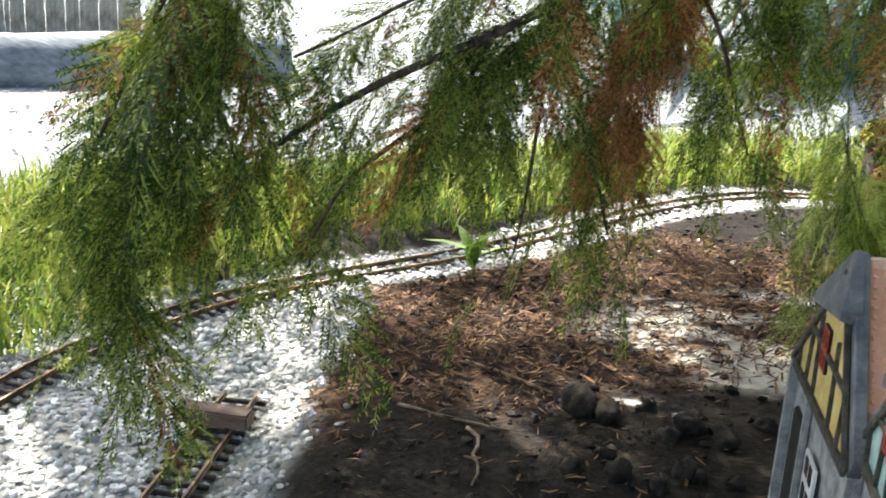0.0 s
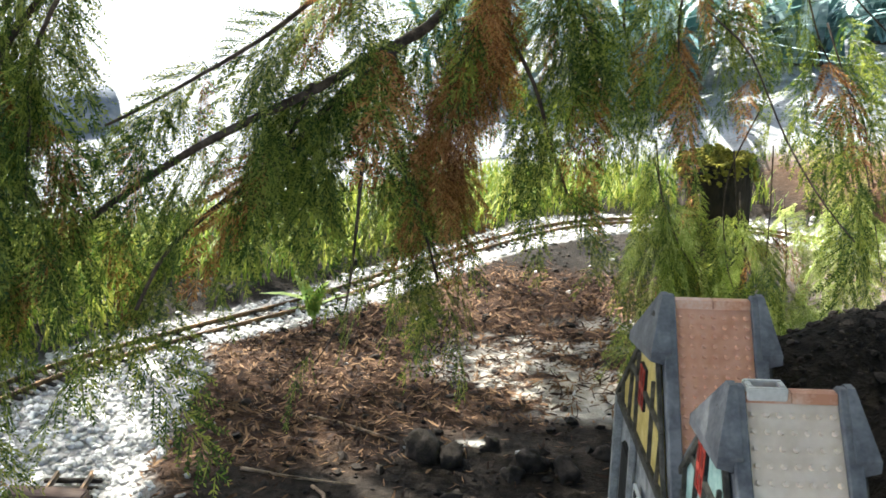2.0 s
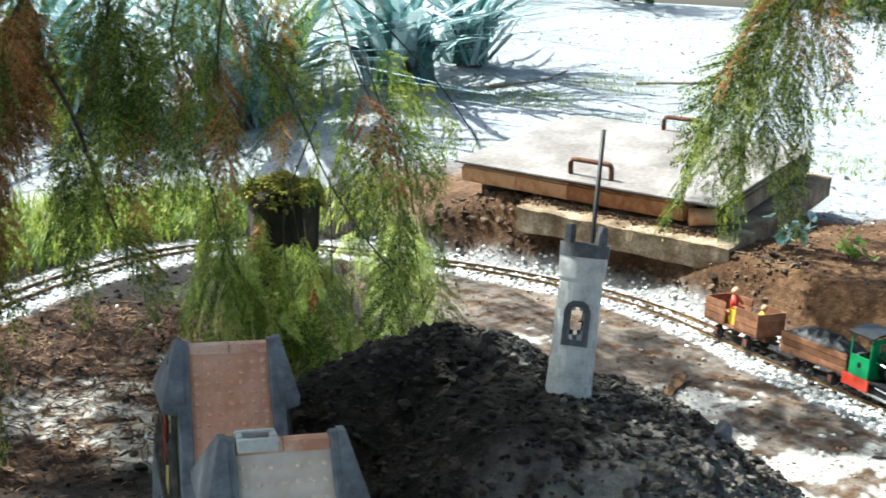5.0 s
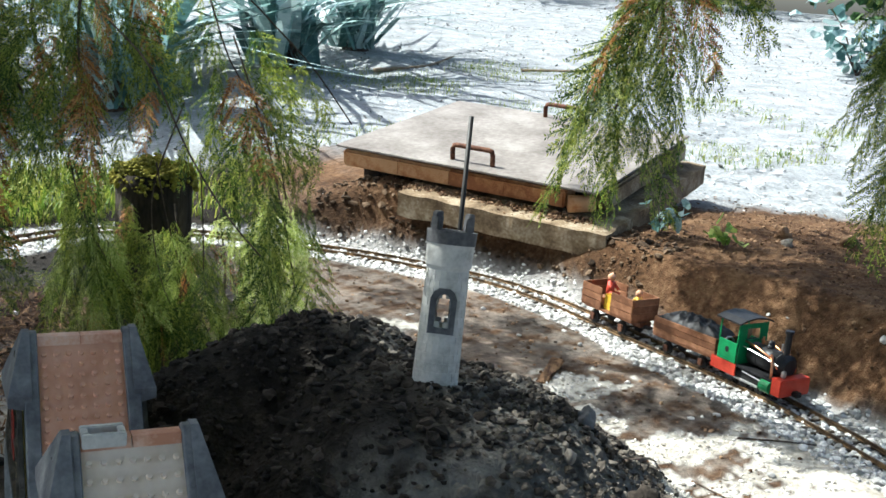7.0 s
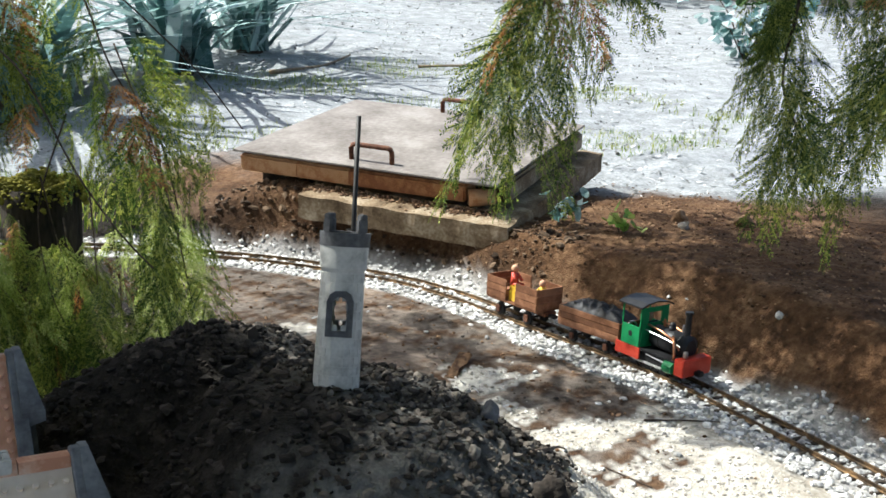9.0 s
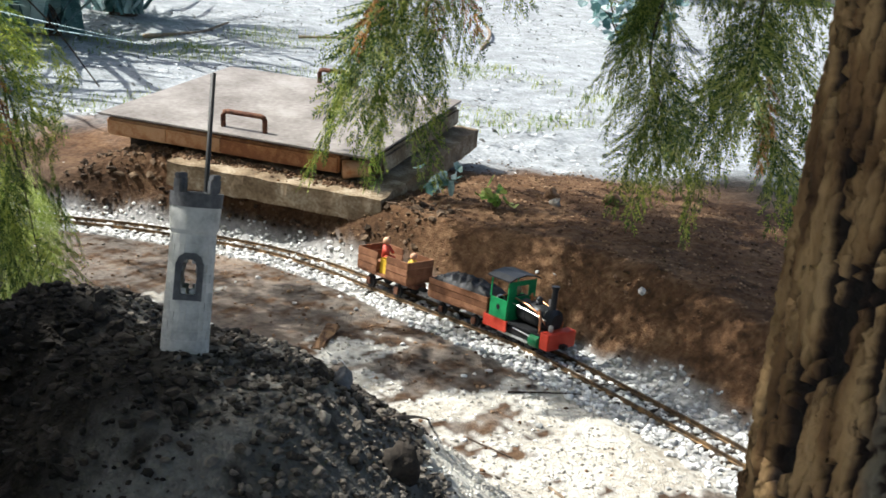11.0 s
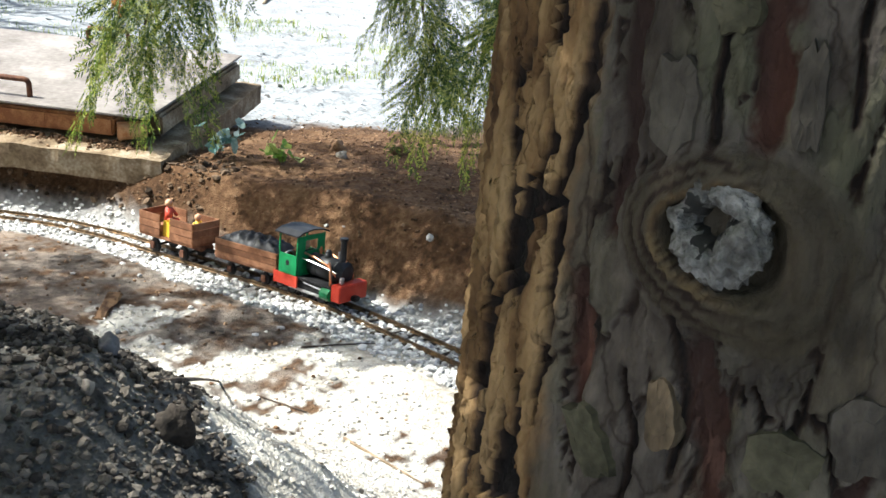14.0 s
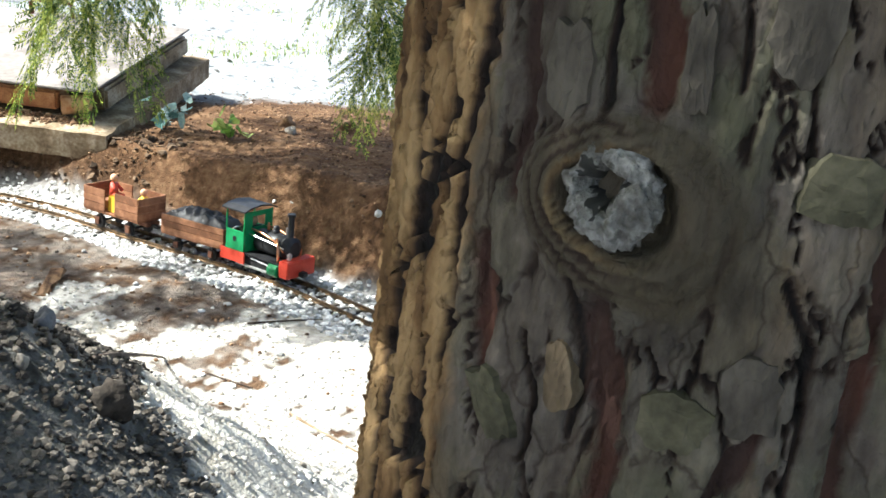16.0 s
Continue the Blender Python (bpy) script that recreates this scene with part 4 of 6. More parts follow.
            pts += [(jut, y_, z_), (jut, y_, z_ - 0.009), (xi, y_, z_), (xi, y_, z_ - 0.014)]
        bm = bmesh.new()
        bmesh.ops.convex_hull(bm, input=[bm.verts.new(p) for p in pts])
        part("gable_hood", bm, M["coping"], top, "dark grey half-hipped gable hood")
    if chimney:
        b = bmesh.new()
        cx_, cy_, cz_ = 0.030, ay, az + 0.012
        for sx, sy, px, py in ((0.030, 0.005, 0, -0.008), (0.030, 0.005, 0, 0.008), (0.005, 0.011, -0.0125, 0), (0.005, 0.011, 0.0125, 0)):
            box((sx, sy, 0.010), (cx_ + px, cy_ + py, cz_ + 0.0035), 0.0008, b)
        part("chimney", b, M["castle"], top, "open grey chimney")
        part("chimney_flue", box((0.02, 0.011, 0.003), (cx_, cy_, cz_ - 0.0005)), M["dark"], top)
    return tagged(top, label, "toy house")


house("toy_house", "toy half-timbered house with yellow gable and salmon roof", (0.650, 1.047, 0), -2, (0, 0.4465), (0.19, 0.288), (-0.105, 0.300), 0.10, 0.099, M["pink"], M["yellow"], M["red"], (7, 19), False, (0.38, 0.24))
house("toy_house", "toy half-timbered house with teal gable and cream roof", (0.656, 0.838, 0), -2, (0, 0.440), (0.125, 0.318), (-0.12, 0.290), 0.12, 0.098, M["cream"], M["teal"], M["red"], (7, 15), True, (0.34, 0.22))


# ---- the conifer ----
def frond_template(r, pairs=13, dense=26, needle=0.088, wide=0.0105):
    """A flat feathery spray along x, drooping at the tips: thin stems and many small needles."""
    V, F = [], []
    def leaf(p, d, up, l, w):
        s = np.cross(d, up)
        i = len(V)
        V.extend([p, p + d * l * 0.5 + s * w, p + d * l, p + d * l * 0.5 - s * w])
        F.append((i, i + 1, i + 2, i + 3))
    def at(u):
        return np.array([u, 0.03 * math.sin(u * 5), -0.16 * u * u])
    up = np.array([0, 0, 1.0])
    for k in range(pairs):
        u = (k + 0.4) / pairs
        for s in (-1, 1):
            p = at(u + r.uniform(-0.02, 0.02))
            l = (0.40 * (1 - u) ** 0.65 + 0.06) * r.uniform(0.75, 1.15)
            a = radians(r.uniform(32, 50))
            d = np.array([math.cos(a), s * math.sin(a), r.uniform(-0.35, 0.05)])
            d /= np.linalg.norm(d)
            leaf(p, d, up, l, 0.006)
            m = max(4, int(l * dense))
            for j in range(m):
                q = p + d * l * (j + 0.6) / m + np.array([0, 0, -0.10 * l * ((j + 0.6) / m) ** 2])
                for s2 in (-1, 1):
                    a2 = radians(r.uniform(30, 58)) * s2
                    d2 = np.array([d[0] * math.cos(a2) - d[1] * math.sin(a2), d[0] * math.sin(a2) + d[1] * math.cos(a2), d[2] + r.uniform(-0.3, 0.15)])
                    d2 /= np.linalg.norm(d2)
                    u2 = up + r.normal(0, 0.35, 3)
                    u2 -= d2 * (u2 @ d2)
                    u2 /= np.linalg.norm(u2)
                    leaf(q, d2, u2, needle * r.uniform(0.6, 1.3) * (1.15 - j / m * 0.6), wide)
    return np.array(V), np.array(F)


TEMPLATES = [frond_template(np.random.default_rng(20 + k), n, 43, 0.052, 0.0068) for k, n in enumerate((12, 14, 11))]
COARSE = [frond_template(np.random.default_rng(40 + k), n, 9, 0.13, 0.0165) for k, n in enumerate((11, 12, 9))]


def sprays(name, places, ways, sizes, mat, parent, seed=0, label="", shapes=TEMPLATES):
    """Many fronds in one mesh, each turned along its way."""
    r = np.random.default_rng(seed)
    VV, FF, n = [], [], 0
    for p, d, s in zip(places, ways, sizes):
        v, f = shapes[r.integers(3)]
        d = np.asarray(d, float)
        d /= np.linalg.norm(d)
        side = np.cross(d, [0, 0, 1.0])
        if np.linalg.norm(side) < 0.2:
            side = np.cross(d, [1.0, 0.3, 0])
        side /= np.linalg.norm(side)
        up = np.cross(side, d)
        a = r.normal(0, 0.9)
        side, up = side * math.cos(a) + up * math.sin(a), up * math.cos(a) - side * math.sin(a)
        w = r.uniform(0.75, 1.1)
        q = v[:, :1] * d + v[:, 1:2] * side * w + v[:, 2:] * up * r.uniform(0.5, 1.6)
        q = q * s
        q[:, 2] -= 0.30 * s * (v[:, 0] ** 2)
        VV.append(q + np.asarray(p))
        FF.append(f + n)
        n += len(v)
    return mesh_object(name, np.vstack(VV), np.vstack(FF), mat, parent, label)


def hang(pts, spacing, size, spread, seed, droop=0.75, per=3):
    """Places, ways and sizes of fronds along a limb."""
    r = np.random.default_rng(seed)
    line, s = spline(pts, spacing)
    P, D, S = [], [], []
    way = np.gradient(line, axis=0)
    for p, w in zip(line, way):
        w = w / np.linalg.norm(w)
        for _ in range(per):
            a = r.uniform(0, 6.283)
            o = np.array([math.cos(a), math.sin(a), 0])
            d = 0.55 * w + 0.75 * o + np.array([0, 0, -droop * r.uniform(0.1, 1.2)])
            P.append(p + o * spread * r.uniform(0, 1) * 0.5 + np.array([0, 0, -spread * 0.4 * r.uniform(0, 1)]))
            D.append(d)
            S.append(size * r.uniform(0.55, 1.25))
    return P, D, S


TRUNK_C = Vector((0.9514, 0.2092, 0))


def trunk_radius(z, a):
    """Swelling foot, slow taper, and the collar round the cut knot."""
    r = 0.0965 + 0.05 * math.exp(-(z - 0.1) * 5) - 0.006 * (z - 0.7)
    return r


KNOT_A, KNOT_Z = -2.985, 0.7045

# red-brown furrows and thin cracks in the bark: half width, depth, then turn from the knot and height along each
FURROWS = [(0.0030, 0.0050, [(-0.28, 0.700), (-0.277, 0.723), (-0.314, 0.741), (-0.30, 0.80), (-0.33, 0.86)]),
           (0.0042, 0.0030, [(0.060, 0.719), (0.054, 0.731), (0.035, 0.747), (0.06, 0.80), (0.03, 0.87)]),
           (0.0044, 0.0045, [(0.10, 0.55), (0.058, 0.629), (0.055, 0.648), (0.008, 0.668), (-0.005, 0.684)]),
           (0.0034, 0.0045, [(-0.33, 0.645), (-0.335, 0.660), (-0.367, 0.682)]),
           (0.0030, 0.0040, [(0.16, 0.605), (0.25, 0.622), (0.302, 0.636), (0.351, 0.645), (0.386, 0.656)]),
           (0.0030, 0.0040, [(0.62, 0.58), (0.58, 0.65), (0.63, 0.72), (0.60, 0.84)])]
CRACKS = [(0.0010, 0.0030, [(0.228, 0.731), (0.227, 0.739), (0.212, 0.748), (0.22, 0.80)]),
          (0.0014, 0.0035, [(-0.10, 0.58), (-0.116, 0.623), (-0.154, 0.635), (-0.144, 0.649), (-0.201, 0.664)]),
          (0.0012, 0.0030, [(0.45, 0.60), (0.477, 0.659), (0.465, 0.677), (0.393, 0.690)]),
          (0.0010, 0.0025, [(0.34, 0.640), (0.327, 0.651), (0.287, 0.668)]),
          (0.0014, 0.0030, [(-0.04, 0.645), (-0.029, 0.664), (-0.085, 0.682)]),
          (0.0010, 0.0025, [(0.153, 0.729), (0.175, 0.724), (0.189, 0.719)]),
          (0.0012, 0.0025, [(-0.053, 0.719), (-0.072, 0.735), (-0.05, 0.76), (-0.10, 0.80)]),
          (0.0010, 0.0030, [(0.40, 0.715), (0.37, 0.735), (0.39, 0.77)])]


def turn_from_knot(a):
    return (a - KNOT_A + math.pi) % (2 * math.pi) - math.pi


def plate_cells(a, z, cells, tall, seed=0.0):
    """Uneven upright cells round the trunk: nearness of an edge (0 on it) and a value per cell."""
    u, v = a / (2 * math.pi) * cells, z / tall
    iu, iv = np.floor(u), np.floor(v)
    f1, f2, val = np.full(a.shape, 9.0), np.full(a.shape, 9.0), np.zeros(a.shape)
    for du in (-1, 0, 1):
        for dv in (-1, 0, 1):
            cu, cv = iu + du, iv + dv
            h = np.sin((cu % cells) * 127.1 + cv * 311.7 + seed) * 43758.5453
            h1 = h - np.floor(h)
            h = np.sin((cu % cells) * 269.5 + cv * 183.3 + seed) * 43758.5453
            h2 = h - np.floor(h)
            d = np.hypot((cu + 0.1 + 0.8 * h1 - u), (cv + 0.1 + 0.8 * h2 - v))
            near = d < f1
            f2 = np.where(near, f1, np.minimum(f2, d))
            val = np.where(near, (h1 * 7.3 + h2 * 3.1) % 1.0, val)
            f1 = np.where(near, d, f1)
    return f2 - f1, val


def lines_share(lines, turn, z, rag):
    """How far each place lies in one of the lines (0 to 1), and the depth there."""
    share, depth = np.zeros(turn.shape), np.zeros(turn.shape)
    for half, deep, pts in lines:
        p = np.array(pts)
        off = np.abs(turn - np.interp(z, p[:, 1], p[:, 0])) * 0.098
        end = np.maximum(p[0, 1] - z, z - p[-1, 1]).clip(0, 1) * 0.6
        k = smooth01(1.35 - (np.hypot(off, end) + half * 0.55 * rag) / half)
        share, depth = np.maximum(share, k), np.maximum(depth, k * deep)
    return share, depth


def build_tree():
    top = empty("conifer_tree", Matrix.Translation((TRUNK_C.x, TRUNK_C.y, 0.12)))
    inv = top.matrix_world.inverted()
    zs = np.concatenate([np.linspace(0.05, 0.42, 24, endpoint=False), np.linspace(0.42, 0.90, 310), np.linspace(0.92, 1.7, 40)])
    # the side towards the path is meshed finer
    ang = KNOT_A + np.concatenate([np.linspace(-1.7, 1.7, 390, endpoint=False), np.linspace(1.7, 2 * math.pi - 1.7, 80, endpoint=False)])
    na, nz = len(ang), len(zs)
    A, Z = np.meshgrid(ang, zs)

    def field(k, kz, rough, octaves, shift=0.0):
        return np.array([noise.fractal(Vector((math.cos(p) * k + shift, math.sin(p) * k, q * kz)), rough, 2.0, octaves) for p, q in zip(A.ravel(), Z.ravel())]).reshape(A.shape)

    fine, grain, rope, rope2 = field(15, 70, 0.6, 5), field(55, 330, 0.7, 3), field(20, 21, 0.8, 4, 7.0), field(48, 75, 0.8, 4, 3.0)
    turn = turn_from_knot(A)
    # broad flat plates with ragged edges, each at its own level
    e1, v1 = plate_cells(A + 0.035 * fine, Z + 0.010 * fine, 34, 0.052)
    e2, v2 = plate_cells(A + 0.03 * fine, Z + 0.008 * fine, 70, 0.024, 5.0)
    open_crack = smooth01((0.35 + 0.9 * field(7, 30, 0.7, 2, 11.0)) / 0.4)
    G = (1 - smooth01(e1 / 0.13)) * open_crack
    H = 0.0026 * (v1 - 0.5) * smooth01(e1 / 0.09) - 0.0028 * G + 0.0011 * (v2 - 0.5) * smooth01(e2 / 0.07) + 0.0008 * fine + 0.0005 * grain
    PV = 0.65 * v1 + 0.35 * v2
    crack, deep = lines_share(CRACKS, turn, Z, fine)
    G, H = np.maximum(G, crack), H - deep
    red, deep = lines_share(FURROWS, turn, Z, 1.3 * fine)
    H, G = H * (1 - 0.7 * red) - deep * (0.8 + 0.2 * grain), G * (1 - 0.8 * red)
    # stringy tan bark with black clefts on the side that curves away
    left = smooth01((-turn - 0.385 - 0.03 * fine) / 0.07)
    cleft = smooth01((0.17 - rope - 0.35 * rope2) / 0.13)
    H = H * (1 - left) + left * (0.0028 - 0.0056 * cleft + 0.0018 * rope2 + 0.0009 * grain)
    G, red, PV = G * (1 - left) + left * cleft, red * (1 - left), PV * (1 - left) + left * (0.5 + 0.5 * rope2)
    # swollen rings round the cut knot
    Rr = 0.0965 + 0.05 * np.exp(-(Z - 0.1) * 5) - 0.006 * (Z - 0.7)
    da, dz = turn * Rr, Z - KNOT_Z
    k = np.hypot(da * np.where(da > 0, 0.82, 1.05), dz * np.where(dz < 0, 0.95 - 0.25 * smooth01(da / 0.03), 1.35)) + 0.0005 * fine + 0.0012 * np.sin(3 * np.arctan2(dz, da) + 1)
    f = np.clip(1 - k / 0.0275, 0, 1)
    ring = np.sin(k * 1750 + 1.5 * fine + 1.1 * np.sin(2 * np.arctan2(dz, da)))
    on = smooth01(f * 3.2)
    H = H * (1 - on) + 0.0115 * f ** 0.8 + 0.0011 * ring * smooth01(f * 4) * (0.7 + 0.9 * fine) + 0.0005 * grain * on - 0.010 * smooth01((0.0138 - k) / 0.003)
    G = G * (1 - on) + (0.30 + 0.40 * smooth01((0.008 - da) / 0.012)) * smooth01(f * 4) * smooth01(0.60 - 0.7 * ring + 0.5 * fine) * (k > 0.013)
    red, left = red * (1 - on), left * (1 - on)
    Rr = Rr + H
    V = np.stack([TRUNK_C.x + Rr * np.cos(A), TRUNK_C.y + Rr * np.sin(A), Z], -1).reshape(-1, 3)
    ii = (np.arange(nz - 1)[:, None] * na + np.arange(na)[None]).ravel()
    jj = (np.arange(nz - 1)[:, None] * na + (np.arange(na)[None] + 1) % na).ravel()
    F = np.stack([ii, jj, jj + na, ii + na], 1)
    bark = trunk_material()
    trunk = mesh_object("trunk", V, F, bark, top, "flaky grey-brown trunk with a cut knot", True)
    trunk.matrix_parent_inverse = inv
    for nm, arr in (("groove", G), ("plate", PV), ("collar", smooth01(f * 3)), ("furrow", red), ("stringy", left), ("rim", np.exp(-((k - 0.0142) / 0.0008) ** 2) * smooth01((0.010 - da) / 0.01) * (0.7 + 0.6 * fine).clip(0, 1))):
        att = trunk.data.attributes.new(nm, "FLOAT", "POINT")
        att.data.foreach_set("value", arr.astype(np.float32).ravel())
    # the cut face of the knot
    out = Vector((math.cos(KNOT_A), math.sin(KNOT_A), 0))
    c = TRUNK_C + out * (trunk_radius(KNOT_Z, 0) + 0.0035) + Vector((0, 0, KNOT_Z))
    bm = bmesh.new()
    bmesh.ops.create_uvsphere(bm, u_segments=84, v_segments=44, radius=1)
    turn = out.to_track_quat("Z", "Y").to_matrix().to_4x4()
    for v in bm.verts:
        n = noise.noise(v.co * 3.0) * 0.22 + noise.noise(v.co * 9) * 0.14
        v.co = Vector((v.co.x * 0.0106, v.co.y * 0.0112, v.co.z * 0.006)) * (1 + n)
        k = math.hypot(v.co.x + 0.002, v.co.y - 0.002)
        if v.co.z > 0:
            w = math.atan2(v.co.y - 0.002, v.co.x + 0.002) + 0.5 * noise.noise(v.co * 300)
            crack = max(math.exp(-(k * math.sin(w - d) / (0.0005 + 0.06 * (0.009 - min(k, 0.009)))) ** 2) * (math.cos(w - d) > 0) for d in (0.4, 1.9, 3.3, 5.0))
            v.co.z -= 0.007 * crack * max(0.0, 1 - k / 0.010) + 0.014 * math.exp(-(k / 0.0036) ** 2)
            v.co.z += 0.0008 * noise.noise(v.co * 420) + 0.0003 * noise.noise(v.co * 1100)
    for f in bm.faces:
        m = f.calc_center_median()
        k = math.hypot(m.x + 0.002, m.y - 0.002)
        w = math.atan2(m.y - 0.002, m.x + 0.002) + 0.6 * noise.noise(m * 260)
        # faces of the hollow coloured dark, standing in for the shade inside
        if m.z > -0.012 and k < 0.0036 + 0.0034 * max(0.0, math.cos(w * 3 - 1.0)) ** 3 + 0.0012 * noise.noise(m * 500):
            f.material_index = 1
    bm.transform(Matrix.Translation(c) @ turn)
    ob = part("cut_knot", bm, M["knotwood"], top, "grey weathered cut branch end", True)
    ob.data.materials.append(M["dark"])
    ob.matrix_parent_inverse = inv
    # loose bark flakes: turn from the knot, height, half width, half height, tilt, stuff
    for i, (ta, z, ww, hh, tilt, mat) in enumerate(((-0.26, 0.645, 0.0052, 0.0105, 0.55, "lichen"), (-0.075, 0.658, 0.0040, 0.0092, 0.12, "bark_tan"), (0.20, 0.655, 0.0095, 0.0075, -0.1, "lichen"), (0.36, 0.664, 0.0070, 0.0095, 0.1, "bark_grey"), (0.30, 0.631, 0.0090, 0.0055, 0.5, "lichen"), (0.47, 0.712, 0.0095, 0.0080, 0.0, "lichen"), (-0.05, 0.752, 0.0055, 0.0060, 0.3, "lichen"), (0.13, 0.735, 0.0035, 0.012, 0.05, "bark_grey"), (-0.16, 0.73, 0.0065, 0.011, -0.05, "bark_grey"), (0.33, 0.745, 0.0080, 0.013, 0.0, "bark_grey"))):
        r = np.random.default_rng(31 + i)
        a = KNOT_A + ta
        o = Vector((math.cos(a), math.sin(a), 0))
        bm = bmesh.new()
        n = 22
        ring = []
        for k in range(n):
            t = 2 * math.pi * k / n
            q = (1 + r.uniform(-0.16, 0.14)) / max(abs(math.cos(t)), abs(math.sin(t))) ** 0.55
            ring.append((ww * math.cos(t) * q, hh * math.sin(t) * q))
        lo = [bm.verts.new((x, y, -0.004 - 0.5 * x * x / 0.097)) for x, y in ring]
        hi = [bm.verts.new((x * 0.9, y * 0.93, 0.0014 + r.uniform(0, 0.0006) - 0.5 * x * x / 0.097)) for x, y in ring]
        mid = [bm.verts.new((x * 0.5, y * 0.5, 0.0017 + r.uniform(0, 0.0008) - 0.12 * x * x / 0.097)) for x, y in ring]
        bm.faces.new(mid)
        for k in range(n):
            j = (k + 1) % n
            bm.faces.new((lo[k], lo[j], hi[j], hi[k]))
            bm.faces.new((hi[k], hi[j], mid[j], mid[k]))
        m = Matrix.Translation(TRUNK_C + o * trunk_radius(z, a) + Vector((0, 0, z))) @ Matrix((Vector((-o.y, o.x, 0)), Vector((0, 0, 1)), o)).transposed().to_4x4() @ Matrix.Rotation(tilt, 4, "Z")
        bm.transform(m)
        ob = part("bark_flake", bm, M[mat], top, "", False)
        ob.matrix_parent_inverse = inv

    def limb(pts, r0, r1, mat=M["twig"]):
        line, s = spline(pts, 0.03)
        rad = list(np.linspace(r0, r1, len(line)))
        o = part("limb", tube(line, rad, 7, None, 0.3), mat, top, "thin dark limb", True)
        o.matrix_parent_inverse = inv

    def leaves(groups, name="spray", mat=M["leaf"], seed=1, label="drooping green conifer sprays", thin=True):
        P, D, S = [], [], []
        for p, d, s in groups:
            P += p
            D += d
            S += s
        # sprays thinned along the camera's sightline so that the stump shows
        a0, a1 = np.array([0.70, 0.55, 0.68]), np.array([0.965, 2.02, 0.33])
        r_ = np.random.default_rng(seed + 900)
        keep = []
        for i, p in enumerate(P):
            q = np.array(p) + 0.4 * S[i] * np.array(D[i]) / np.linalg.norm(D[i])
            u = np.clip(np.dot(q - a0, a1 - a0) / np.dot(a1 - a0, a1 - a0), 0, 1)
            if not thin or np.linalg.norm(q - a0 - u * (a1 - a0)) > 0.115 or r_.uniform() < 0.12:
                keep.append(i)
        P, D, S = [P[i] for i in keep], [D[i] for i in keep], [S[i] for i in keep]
        if mat is M["leaf"]:
            r_ = np.random.default_rng(seed + 400)
            dead = r_.uniform(0, 1, len(P)) < 0.05
            for flag, nm, mt, lb in ((False, name, mat, label), (True, "dead_spray", M["brown"], "dead red-brown sprays")):
                k = [i for i in range(len(P)) if dead[i] == flag]
                for k in ([[i] for i in k] if flag else [k] if k else []):
                    o = sprays(nm, [P[i] for i in k], [D[i] for i in k], [S[i] for i in k], mt, top, seed, lb)
                    o.matrix_parent_inverse = inv
            return
        o = sprays(name, P, D, S, mat, top, seed, label)
        o.matrix_parent_inverse = inv

    # limbs that hang into view
    L1 = [(1.00, 1.2, 1.35), (0.74, 1.65, 1.05), (0.56, 1.78, 0.82), (0.46, 1.74, 0.71), (0.42, 1.70, 0.67), (0.34, 1.63, 0.63), (0.27, 1.57, 0.59), (0.20, 1.51, 0.56), (0.12, 1.46, 0.52), (0.03, 1.41, 0.46), (-0.03, 1.38, 0.41)]
    L1b = [(0.39, 1.65, 0.65), (0.34, 1.61, 0.61), (0.28, 1.56, 0.56), (0.23, 1.52, 0.50), (0.17, 1.47, 0.46), (0.10, 1.41, 0.40), (0.06, 1.37, 0.32)]
    L2 = [(0.95, 1.5, 1.25), (0.82, 1.85, 1.0), (0.79, 1.89, 0.87), (0.76, 1.88, 0.78), (0.74, 1.83, 0.69), (0.76, 1.79, 0.61)]
    L3 = [(0.56, 1.74, 0.84), (0.53, 1.71, 0.76), (0.50, 1.70, 0.68), (0.45, 1.66, 0.55), (0.45, 1.63, 0.46)]
    L4 = [(0.30, 1.25, 1.15), (0.05, 1.46, 0.85), (-0.06, 1.44, 0.70), (-0.09, 1.40, 0.64), (-0.12, 1.35, 0.52), (-0.14, 1.29, 0.39), (-0.14, 1.25, 0.27)]
    L4b = [(0.02, 1.47, 0.84), (-0.12, 1.42, 0.66), (-0.16, 1.36, 0.55), (-0.19, 1.32, 0.46), (-0.22, 1.28, 0.38)]
    L5 = [(0.80, 1.40, 1.20), (0.90, 1.62, 0.86), (1.02, 1.62, 0.74), (1.10, 1.60, 0.66), (1.16, 1.58, 0.58)]
    L5b = [(0.95, 1.30, 1.20), (0.91, 1.66, 0.88), (0.94, 1.58, 0.75), (0.97, 1.56, 0.66), (1.02, 1.53, 0.58), (1.04, 1.50, 0.47)]
    L5c = [(0.90, 1.20, 1.15), (0.78, 1.58, 0.80), (0.84, 1.46, 0.66), (0.88, 1.41, 0.56), (0.92, 1.37, 0.49), (0.96, 1.34, 0.44)]
    L6 = [(1.25, 0.70, 1.45), (1.90, 1.72, 0.98), (1.82, 1.75, 0.79), (1.76, 1.73, 0.67), (1.73, 1.72, 0.60)]
    L7 = [(1.35, 0.45, 1.5), (2.23, 1.48, 1.0), (2.20, 1.48, 0.80), (2.16, 1.46, 0.67), (2.18, 1.42, 0.57)]
    L7b = [(1.35, 0.40, 1.5), (2.24, 1.24, 1.02), (2.18, 1.24, 0.82), (2.15, 1.22, 0.70), (2.15, 1.19, 0.62)]
    L8 = [(0.97, 1.56, 0.70), (1.00, 1.50, 0.58), (1.02, 1.46, 0.47), (1.03, 1.42, 0.37)]
    L9 = [(0.92, 1.62, 0.60), (0.90, 1.72, 0.45), (0.92, 1.76, 0.32), (0.95, 1.78, 0.24)]
